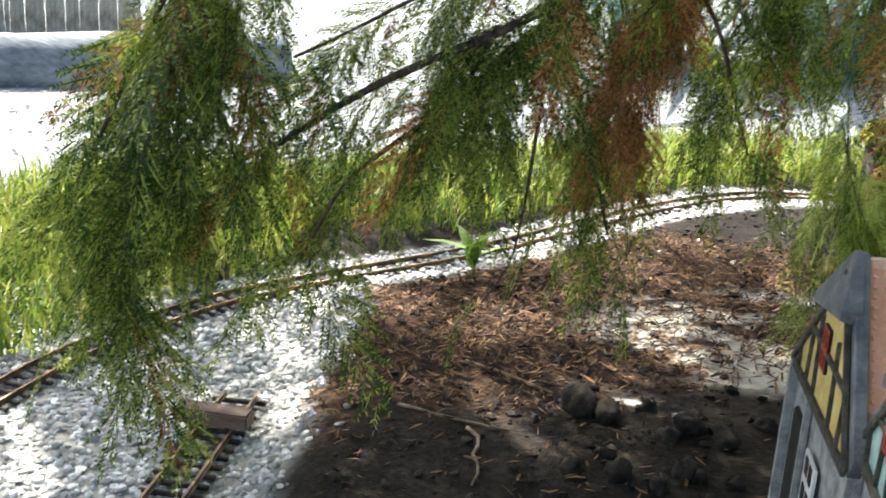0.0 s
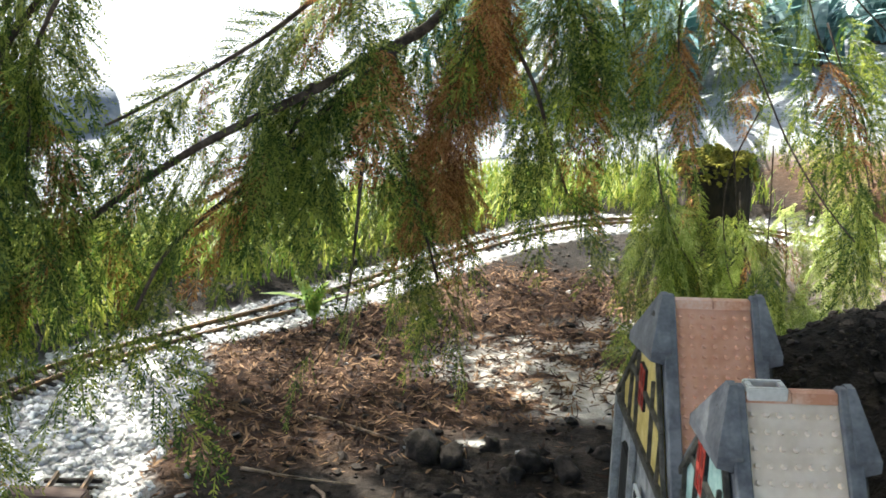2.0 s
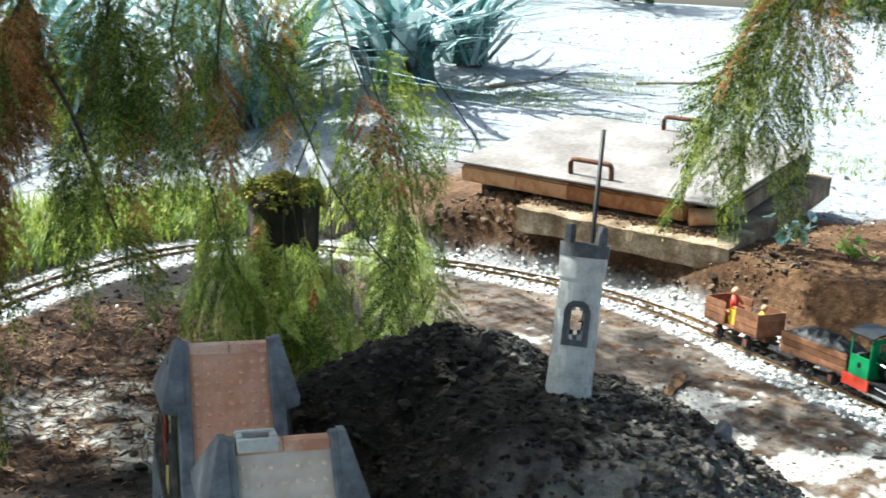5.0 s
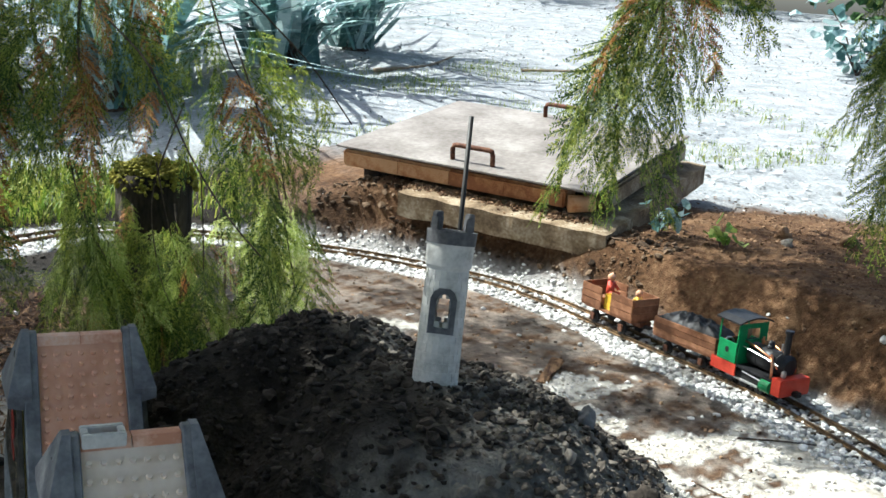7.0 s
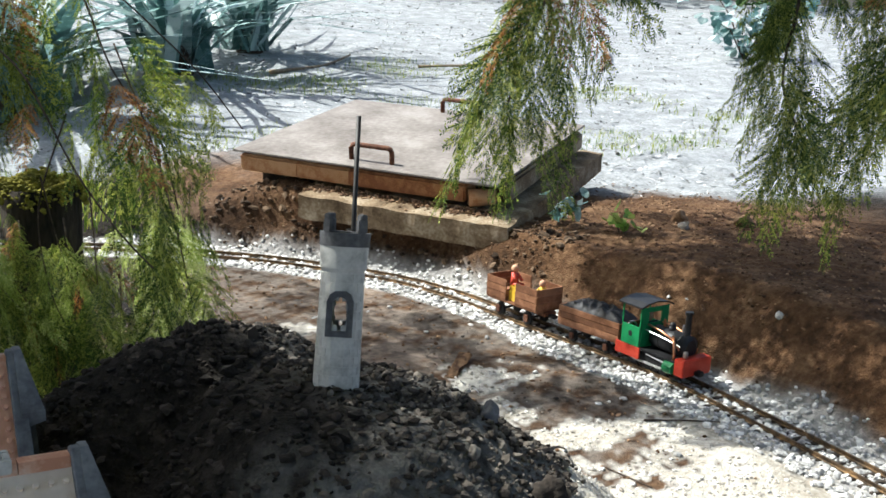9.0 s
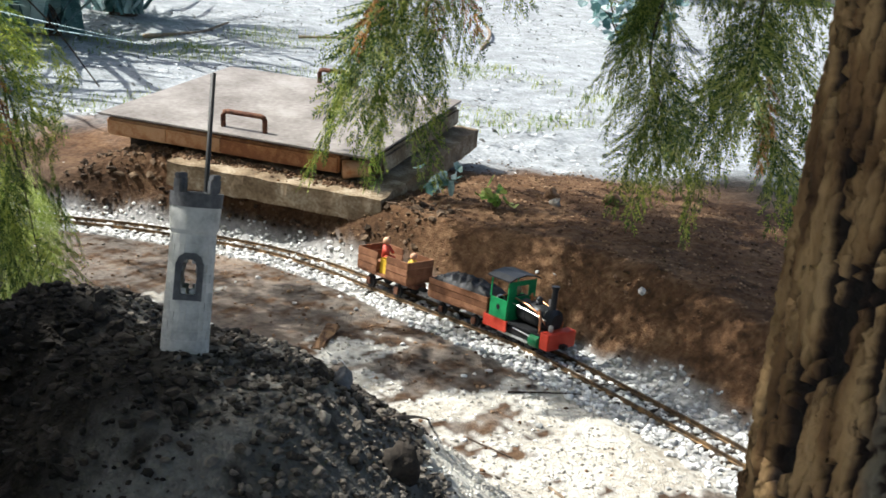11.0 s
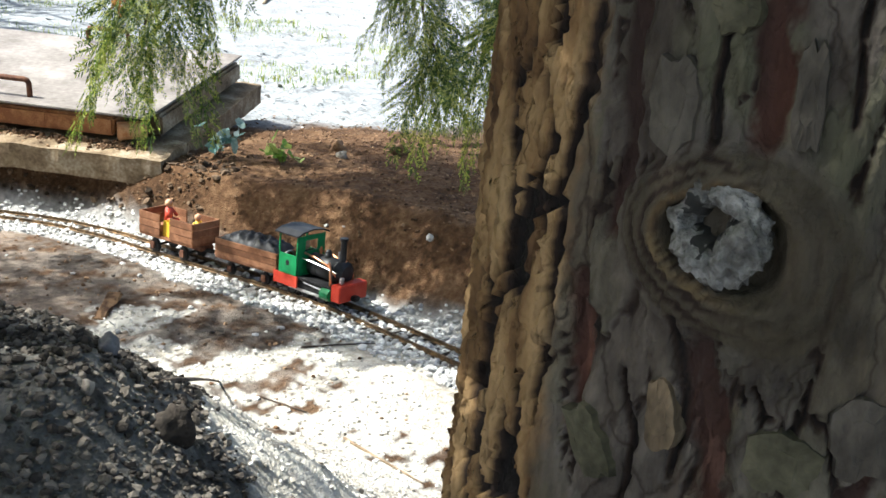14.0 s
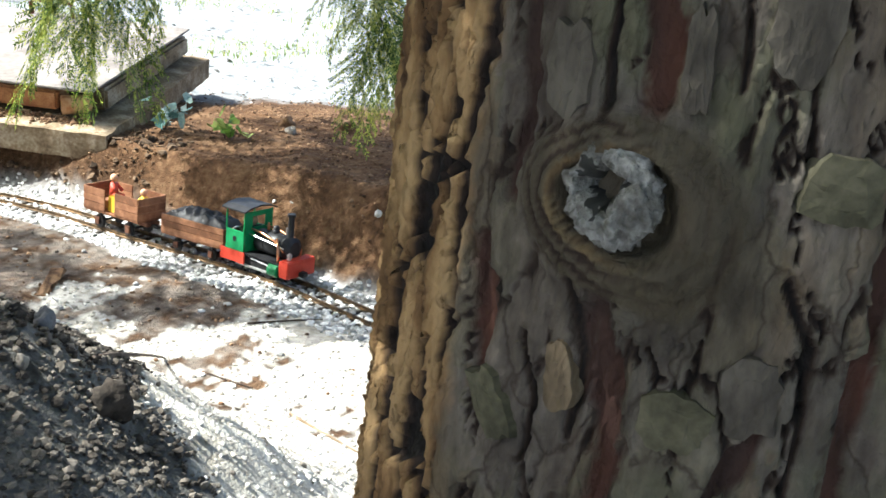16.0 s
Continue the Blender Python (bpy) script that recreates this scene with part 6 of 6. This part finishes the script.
    part("lamp", box((0.010, 0.010, 0.013), (0.090, -0.022, 0.057), 0.002), M["steel"], top, "bright steel lamp")
    # cab
    for s in (-1, 1):
        part("cab_side", box((0.062, 0.003, 0.042), (-0.074, s * 0.0395, 0.0625), 0.0008), M["green"], top, "green cab side")
        for x in (-0.1045, -0.0435):
            part("cab_pillar", box((0.004, 0.003, 0.042), (x, s * 0.0395, 0.104), 0.0006), M["green"], top)
        part("cab_window", rod((-0.074, s * 0.0412, 0.066), (-0.074, s * 0.0418, 0.066), 0.006, seg=14), M["black"], top)
    bm = bmesh.new()
    for y in (-0.028, 0.028):
        box((0.003, 0.020, 0.082), (-0.042, y, 0.083), 0.0006, bm)
    box((0.003, 0.04, 0.050), (-0.042, 0, 0.067), 0.0006, bm)
    box((0.003, 0.04, 0.010), (-0.042, 0, 0.119), 0.0006, bm)
    part("cab_front", bm, M["green"], top, "green cab front with openings")
    prof = [(-0.047, 0.1245), (-0.03, 0.131), (0, 0.1345), (0.03, 0.131), (0.047, 0.1245), (0.047, 0.1275), (0.03, 0.134), (0, 0.1375), (-0.03, 0.134), (-0.047, 0.1275)]
    part("cab_roof", prism(prof, -0.115, -0.034), M["black"], top, "dark curved cab roof")
    part("cab_floor", box((0.07, 0.076, 0.003), (-0.076, 0, 0.043)), M["dark"], top)
    part("firebox_back", box((0.006, 0.036, 0.05), (-0.048, 0, 0.068), 0.004), M["black"], top)
    tagged(top, "small green and red model steam locomotive on the track", "locomotive")
    figure("toy_figure", "dark plastic toy driver standing in the locomotive's cab", on_line(S_FRONT - 0.103) @ Matrix.Translation((-0.070, 0.014, 0.046)), 0.3, M["black"], M["toy_skin"], 1.75)
    return top


def tender():
    top = empty("coal_wagon", on_line(S_FRONT - 0.300))
    wagon_body(top, -0.088, 0.088, 0.072, 0.037, 0.078)
    for x in (-0.05, 0.05):
        wheelset(top, x, 0.0125)
    for x in (-0.1, 0.1):
        part("coupling", box((0.02, 0.012, 0.006), (x, 0, 0.024), 0.001), M["black"], top)
    part("coal_bed", box((0.17, 0.066, 0.024), (0, 0, 0.051)), M["coal"], top)
    bm = bmesh.new()
    bmesh.ops.create_grid(bm, x_segments=56, y_segments=24, size=1)
    for v in bm.verts:
        x, y = v.co.x, v.co.y
        q = Vector((x * 3.2, y * 1.6, 0.3))
        fold = 1 - abs(noise.noise(q * 1.3)) * 2 + 0.4 * (1 - abs(noise.noise(q * 3.1)) * 2)
        edge = max(0.0, 1 - max(abs(x), abs(y)) ** 4)
        v.co = Vector((x * 0.086, y * 0.0345, 0.0735 + edge * (0.016 + 0.0075 * fold * (0.4 + 0.6 * edge))))
    part("cover_sheet", bm, M["sheet"], top, "crumpled glossy black plastic sheet", True)
    pts = [(0.092, 0.017 * math.cos(a), 0.062 + 0.017 * math.sin(a)) for a in np.linspace(-1.2, 4.4, 22)]
    part("hose_ring", tube(pts, 0.0022, 8), M["steel"], top, "pale coiled hose", True)
    return tagged(top, "brown planked wagon loaded under a crumpled black plastic sheet", "wagon")


def figure(name, label, at, turn, body, head, scale=1.0):
    """A plain toy figure in one mesh."""
    bm = bmesh.new()
    rod((0, 0, 0), (0, 0, 0.022), 0.0085, 0.0065, 12, bm)
    bmesh.ops.create_uvsphere(bm, u_segments=12, v_segments=8, radius=0.0075, matrix=Matrix.Translation((0, 0, 0.030)))
    for s in (-1, 1):
        rod((0, s * 0.008, 0.019), (0.012, s * 0.009, 0.008), 0.0032, 0.003, 8, bm)
        rod((0.0, s * 0.004, 0.002), (0.018, s * 0.0045, 0.001), 0.004, 0.004, 8, bm)
    bm.transform(Matrix.Diagonal((scale, scale, scale, 1)))
    ob = part(name, bm, body, None, "", True)
    ob.matrix_world = at @ Matrix.Rotation(turn, 4, "Z")
    ob.data.materials.append(head)
    for p in ob.data.polygons:
        if p.center.z > 0.0235 * scale:
            p.material_index = 1
    return tagged(ob, label, "toy figure")


def open_wagon():
    base = on_line(S_FRONT - 0.538) @ Matrix.Diagonal((1.12, 1.12, 1.2, 1))
    top = empty("open_wagon", base)
    wagon_body(top, -0.078, 0.078, 0.072, 0.036, 0.078, (-0.016, 0.012))
    for x in (-0.042, 0.042):
        wheelset(top, x, 0.0125)
    for x in (-0.09, 0.09):
        part("coupling", box((0.02, 0.012, 0.006), (x, 0, 0.024), 0.001), M["black"], top)
    for x in (-0.045, 0.045):
        part("bench", box((0.02, 0.062, 0.016), (x, 0, 0.044), 0.001), M["wagon"], top)
    tagged(top, "open red-brown planked wagon carrying two toy figures", "wagon")
    figure("toy_figure", "red and blue plastic toy figure sitting in the wagon", base @ Matrix.Translation((-0.04, 0.008, 0.058)), 0.2, M["toy_red"], M["toy_skin"], 1.12)
    figure("toy_figure", "yellow plastic toy figure sitting in the wagon", base @ Matrix.Translation((0.05, 0.004, 0.052)), 3.0, M["toy_yellow"], M["toy_skin"], 0.95)
    bm = box((0.026, 0.014, 0.004), (0, 0, 0.002), 0.0008)
    for sx, sy, px, py in ((0.026, 0.0025, 0, -0.0065), (0.026, 0.0025, 0, 0.0065), (0.0025, 0.012, -0.0118, 0), (0.0025, 0.012, 0.0118, 0)):
        box((sx, sy, 0.030), (px, py, 0.015), 0.0008, bm)
    ob = part("yellow_crate", bm, M["toy_yellow"])
    ob.matrix_world = base @ Matrix.Translation((-0.002, -0.022, 0.0365))
    tagged(ob, "small yellow plastic crate standing in the wagon doorway", "crate")


loco()
tender()
open_wagon()


# ---- grass, plants and the far edge of the garden ----
def blades(name, places, heights, width, mat, label, category, seed=1, bend=0.5, kind="stuff", parent=None):
    r = np.random.default_rng(seed)
    n = len(places)
    a = r.uniform(0, 6.283, n)
    b = r.uniform(0.2, 1.0, n) * bend
    h = np.asarray(heights)
    o = np.stack([np.cos(a), np.sin(a), 0 * a], 1)
    s = np.stack([-np.sin(a), np.cos(a), 0 * a], 1)
    up = np.array([0, 0, 1.0])
    w = width * r.uniform(0.6, 1.3, n)[:, None]
    p = np.asarray(places)
    rows = []
    for u, k in ((0, 0.8), (0.4, 1.0), (0.75, 0.7), (1.0, 0.05)):
        c = p + up * (h * u * (1 - 0.35 * b * u))[:, None] + o * (h * b * u * u * 0.9)[:, None]
        rows += [c - s * w * k, c + s * w * k]
    v = np.stack(rows, 1).reshape(-1, 3)
    f0 = np.array([[0, 1, 3, 2], [2, 3, 5, 4], [4, 5, 7, 6]])
    f = (f0[None] + (np.arange(n) * 8)[:, None, None]).reshape(-1, 4)
    ob = mesh_object(name, v, f, mat, parent)
    return tagged(ob, label, category, kind=kind) if parent is None else ob


gx, gy = rng.uniform(-2.2, -0.2, 60000), rng.uniform(1.3, 4.4, 60000)
o_ = outside(gx, gy)
keep = (o_ > 0.10) & (o_ < 0.95 + 0.2 * wobble(gx * 2, gy * 2)) & (rng.uniform(0, 1, len(gx)) < 0.7 + 0.4 * wobble(gx * 3, gy * 3, 2.0))
gx, gy = gx[keep], gy[keep]
blades("grass", np.stack([gx, gy, height(gx, gy) - 0.002], 1), rng.uniform(0.04, 0.12, len(gx)), 0.0026, M["grass"], "sunlit yellow-green grass beyond the track", "grass", 3, 0.9)
gx, gy = rng.uniform(-0.3, 1.5, 15000), rng.uniform(2.5, 4.4, 15000)
o_ = outside(gx, gy)
keep = (o_ > 0.13) & (o_ < 0.95 + 0.2 * wobble(gx * 3, gy * 3)) & (rng.uniform(0, 1, len(gx)) < 1.2 - 0.7 * smooth01((gx - 0.6) / 0.8))
gx, gy = gx[keep], gy[keep]
blades("grass", np.stack([gx, gy, height(gx, gy) - 0.002], 1), rng.uniform(0.03, 0.12, len(gx)), 0.0024, M["grass"], "scattered sunlit grass behind the loop", "grass", 4, 0.9)


gx, gy = rng.uniform(1.6, 4.6, 16000), rng.uniform(3.2, 6.0, 16000)
keep = (wobble(gx * 2.2, gy * 2.2, 9.0) > 0.15) & (outside(gx, gy) > 0.75)
gx, gy = gx[keep], gy[keep]
blades("grass", np.stack([gx, gy, height(gx, gy) - 0.002], 1), rng.uniform(0.012, 0.045, len(gx)), 0.0014, M["grass"], "thin tufts of pale grass on the open ground", "grass", 6, 0.9)


def strap_plant(at, n, size, seed):
    top = empty("strap_leaf_plant", Matrix.Translation(at))
    r = np.random.default_rng(seed)
    p = np.stack([r.normal(0, 0.10 * size, n), r.normal(0, 0.10 * size, n), np.zeros(n)], 1)
    blades("leaf", p, r.uniform(0.6, 1.25, n) * size, 0.034 * size, M["strap"], "", "", seed, 2.1, parent=top)
    part("crown_base", rod((0, 0, -0.1), (0, 0, 0.15 * size), 0.12 * size, 0.08 * size, 12), M["twig"], top)
    return tagged(top, "large clump of arching blue-green strap leaves", "plant")


for k, (x, y, s) in enumerate(((1.5, 5.3, 1.15), (2.4, 5.7, 0.95), (3.1, 6.4, 0.8), (0.7, 5.8, 1.0))):
    strap_plant((x, y, float(height(x, y))), 75, s, 70 + k)


def leafy_bush(name, label, at, n, spread, tall, leaf, mat, seed):
    top = empty(name, Matrix.Translation(at))
    r = np.random.default_rng(seed)
    stems = []
    for i in range(7):
        a = r.uniform(0, 6.283)
        tip = Vector((spread * 0.7 * math.cos(a), spread * 0.7 * math.sin(a), tall * r.uniform(0.5, 0.95)))
        part("stem", tube([(0, 0, -0.02), tip * 0.5 + Vector((0, 0, tall * 0.12)), tip], [0.02 * spread, 0.013 * spread, 0.005 * spread], 6), M["twig"], top)
        stems.append(tip)
    p = []
    for i in range(n):
        t = stems[r.integers(len(stems))]
        u = r.uniform(0.25, 1.1)
        p.append([t.x * u + r.normal(0, spread * 0.22), t.y * u + r.normal(0, spread * 0.22), max(0.02, t.z * u + r.normal(0, tall * 0.12))])
    ob = chips("leaves", p, r.uniform(0.6, 1.3, n) * leaf, r.uniform(0.5, 0.9, n) * leaf, mat, seed, 0.7)
    ob.parent = top
    return tagged(top, label, "bush")


for k in range(8):
    a = radians(15 + 11.0 * k)
    x, y, n, sp, ta = 1 + 11.5 * math.cos(a), 1.5 + 11.5 * math.sin(a), 700, 1.5, 1.9
    leafy_bush("garden_bush", "shaded green garden bush at the edge of the ground", (x, y, float(height(x, y))), n, sp, ta, 0.13, M["bush"], 90 + k)
leafy_bush("creeping_plant", "low plant with round bluish-green leaves", (6.2, 5.25, float(height(6.2, 5.25))), 170, 0.38, 0.45, 0.085, M["strap"], 101)
leafy_bush("weed", "small weed with pale leaves beside the concrete ledge", (2.36, 2.33, float(height(2.36, 2.33))), 22, 0.08, 0.10, 0.035, M["strap"], 102)
leafy_bush("weed", "small pale-leaved weed growing from the bank", (2.43, 2.15, float(height(2.43, 2.15))), 20, 0.06, 0.07, 0.03, M["broad"], 103)


def seedling(x, y):
    top = empty("broad_leaf_plant", Matrix.Translation((x, y, float(height(x, y)))))
    part("stem", tube([(0, 0, -0.01), (0.002, 0.001, 0.03), (0.0, 0.0, 0.055)], [0.003, 0.0026, 0.002], 7), M["broad"], top)
    for i in range(7):
        p = np.array([[0, 0, 0.02 + 0.005 * i]])
        blades("leaf", p, [0.075 + 0.012 * (i % 3)], 0.015, M["broad"], "", "", 200 + i, 1.7, parent=top)
    return tagged(top, "young bright green broad-leaved seedling in the gravel", "plant")


seedling(0.20, 2.22)



def log_wall():
    top = empty("log_edging", Matrix.Translation((-2.0, 3.9, 0)))
    inv = top.matrix_world.inverted()
    for i, (a, b, r) in enumerate((((-3.4, 3.0, 0.09), (-0.95, 4.75, 0.09), 0.145),)):
        pts = [Vector(a).lerp(Vector(b), t) + Vector((0, 0.03 * math.sin(t * 5 + i), 0.015 * math.sin(t * 9))) for t in np.linspace(0, 1, 14)]
        ob = part("log", tube(pts, r, 18, None, 0.25), M["log"], top, "grey weathered log", True)
        ob.matrix_parent_inverse = inv
    return tagged(top, "grey weathered log edging the raised bed", "log edging")


log_wall()


def reed_fence():
    a, b = Vector((-5.2, 3.4, 0.0)), Vector((-2.2, 6.15, 0.0))
    top = empty("reed_fence", Matrix.Translation(a))
    d = b - a
    n = 150
    bm0 = box((0.026, 0.012, 1.7), (0, 0, 0.85), 0.003)
    first = None
    for i in range(n):
        if first is None:
            first = ob = part("reed", bm0, M["reed"], top)
        else:
            ob = new("reed", first.data)
            ob.parent = top
        ob.location = d * (i / n) + Vector((0, 0, 0.03 * math.sin(i * 5.1) - 0.03))
        ob.rotation_euler = (0.01 * math.sin(i * 3.3), 0.012 * math.sin(i * 1.7), math.atan2(d.y, d.x))
    for z in (0.4, 1.3):
        part("wire", rod(Vector((0, -0.012, z)), d + Vector((0, -0.012, z)), 0.004), M["wire"], top)
    return tagged(top, "pale split-reed fence in full sun", "fence")


reed_fence()


# ---- sticks, stones and loose things ----
def stick(pts, r0, r1, label, mat="stick", lift=0.0):
    P = [Vector((x, y, float(height(x, y)) + r0 * 0.8 + lift)) for x, y in pts]
    line, _ = spline(P, 0.03 if len(pts) > 2 else 0.05)
    ob = part("stick", tube(line, list(np.linspace(r0, r1, len(line))), 7, None, 0.3), M[mat], None, "", True)
    return tagged(ob, label, "stick")


stick([(0.24, 1.76), (0.33, 1.71), (0.41, 1.65)], 0.0035, 0.002, "dry brown twig lying on the mulch")
stick([(0.16, 1.55), (0.26, 1.52), (0.36, 1.50)], 0.003, 0.0015, "dry brown twig lying on the mulch")
stick([(0.272, 1.50), (0.296, 1.465), (0.290, 1.42), (0.304, 1.375), (0.298, 1.33)], 0.003, 0.002, "pale bent twig on the dark soil")
stick([(1.183, 0.879), (1.271, 0.959), (1.685, 1.424), (1.706, 1.333), (1.721, 1.233)], 0.003, 0.0012, "thin dark twig across the sunlit path", "twig")
stick([(1.9, 1.46), (1.98, 1.42), (2.05, 1.40)], 0.002, 0.001, "thin dark twig on the gravel", "twig")
stick([(1.7, 1.137), (1.69, 1.046), (1.681, 0.954)], 0.0025, 0.0012, "pale thin twig on the path")
stick([(1.20, 1.62), (1.32, 1.68), (1.45, 1.66)], 0.004, 0.002, "pale bare stick on the soil")
stick([(2.9, 5.6), (3.3, 5.8), (3.7, 6.2)], 0.012, 0.006, "pale fallen branch on the far ground")
stick([(3.9, 5.7), (4.4, 5.6), (5.2, 5.9)], 0.012, 0.006, "pale fallen branch on the far ground")
stick([(4.9, 5.2), (5.3, 5.6), (5.8, 6.3)], 0.012, 0.006, "pale fallen branch on the far ground")
stick([(-0.30, 1.1), (-0.02, 1.18), (0.10, 1.32)], 0.002, 0.001, "thin dark twig on the gravel", "twig")


def clod(name, x, y, r, seed, mat, label, sink=0.4, tall=0.75):
    bm = bmesh.new()
    bmesh.ops.create_icosphere(bm, subdivisions=3, radius=r)
    for v in bm.verts:
        n = noise.noise(v.co / r * 1.1 + Vector((seed * 3.1, 0, 0))) * 0.55 + noise.noise(v.co / r * 3 + Vector((0, seed, 0))) * 0.30 + noise.noise(v.co / r * 8 + Vector((seed, 0, 0))) * 0.12
        v.co *= 1 + n
        v.co.z *= tall
    ob = part(name, bm, M[mat], None, "", True)
    ob.location = (x, y, float(height(x, y)) + r * (1 - sink) * tall * 0.6)
    ob.rotation_euler = (seed * 0.7, seed * 0.4, seed * 1.3)
    return tagged(ob, label, "soil clod" if mat in ("clod", "soil") else "stone")


clod("soil_clod", 0.435, 1.62, 0.036, 1.3, "clod", "large dark soil clod at the edge of the mulch", 0.5, 0.75)
clod("soil_clod", 0.475, 1.60, 0.026, 5.9, "clod", "dark soil clod beside a larger one", 0.5, 0.7)
r_ = np.random.default_rng(8)
for i in range(16):
    clod("soil_clod", r_.uniform(0.42, 0.80), r_.uniform(1.36, 1.66), r_.uniform(0.010, 0.026), 1.0 + i * 0.9, "clod", "dark soil clod beside the mulch")
clod("soil_clod", 1.156, 0.814, 0.018, 2.1, "clod", "dark lump of soil on the heap's slope")
clod("stone", 1.147, 0.904, 0.013, 3.3, "castle_dark", "grey stone half sunk in the heap", 0.5)
clod("stone", 1.089, 0.841, 0.007, 4.1, "stone", "small tan stone on the heap", 0.4)
clod("stone", 2.31, 1.52, 0.009, 5.2, "gravel", "small white stone on the bank", 0.2)
clod("stone", 2.70, 2.22, 0.022, 6.2, "earthclod", "rounded brown stone on the bank", 0.3)
clod("stone", 2.78, 2.06, 0.024, 7.2, "earthclod", "rounded brown stone on the bank", 0.3)
clod("stone", 2.62, 2.12, 0.014, 8.2, "stone", "pale stone on the bank", 0.3)
clod("stone", 2.22, 1.66, 0.012, 9.2, "brick", "small red-brown stone beside the rail", 0.2)


def bark_piece(x, y, l, turn, label):
    bm = box((l, l * 0.22, l * 0.06), bevel=l * 0.02)
    bmesh.ops.subdivide_edges(bm, edges=bm.edges[:], cuts=2, use_grid_fill=True)
    for v in bm.verts:
        v.co += Vector((noise.noise(v.co * 90), noise.noise(v.co * 80), noise.noise(v.co * 70))) * l * 0.05
    ob = part("bark_piece", bm, M["mulch"])
    ob.location = (x, y, float(height(x, y)) + l * 0.05)
    ob.rotation_euler = (0.1, -0.15, turn)
    return tagged(ob, label, "bark piece")


bark_piece(1.729, 1.833, 0.120, 0.74, "orange-brown piece of bark on the path")

# orange dry twig caught in the bark
o = Vector((math.cos(2.95), math.sin(2.95), 0))
p = TRUNK_C + o * 0.0935 + Vector((0, 0, 0.716))
bm = tube([p, p + Vector((-0.0015, 0.002, 0.002)), p + Vector((-0.001, 0.004, 0.005))], [0.0006, 0.0007, 0.0003], 6)
tube([p, p + Vector((-0.001, -0.003, -0.002)), p + Vector((0.0, -0.006, -0.003))], [0.0006, 0.0005, 0.0003], 6, bm)
tagged(part("dry_twig", bm, M["brick"], None, "", True), "tiny orange dry twig caught in the bark", "twig")
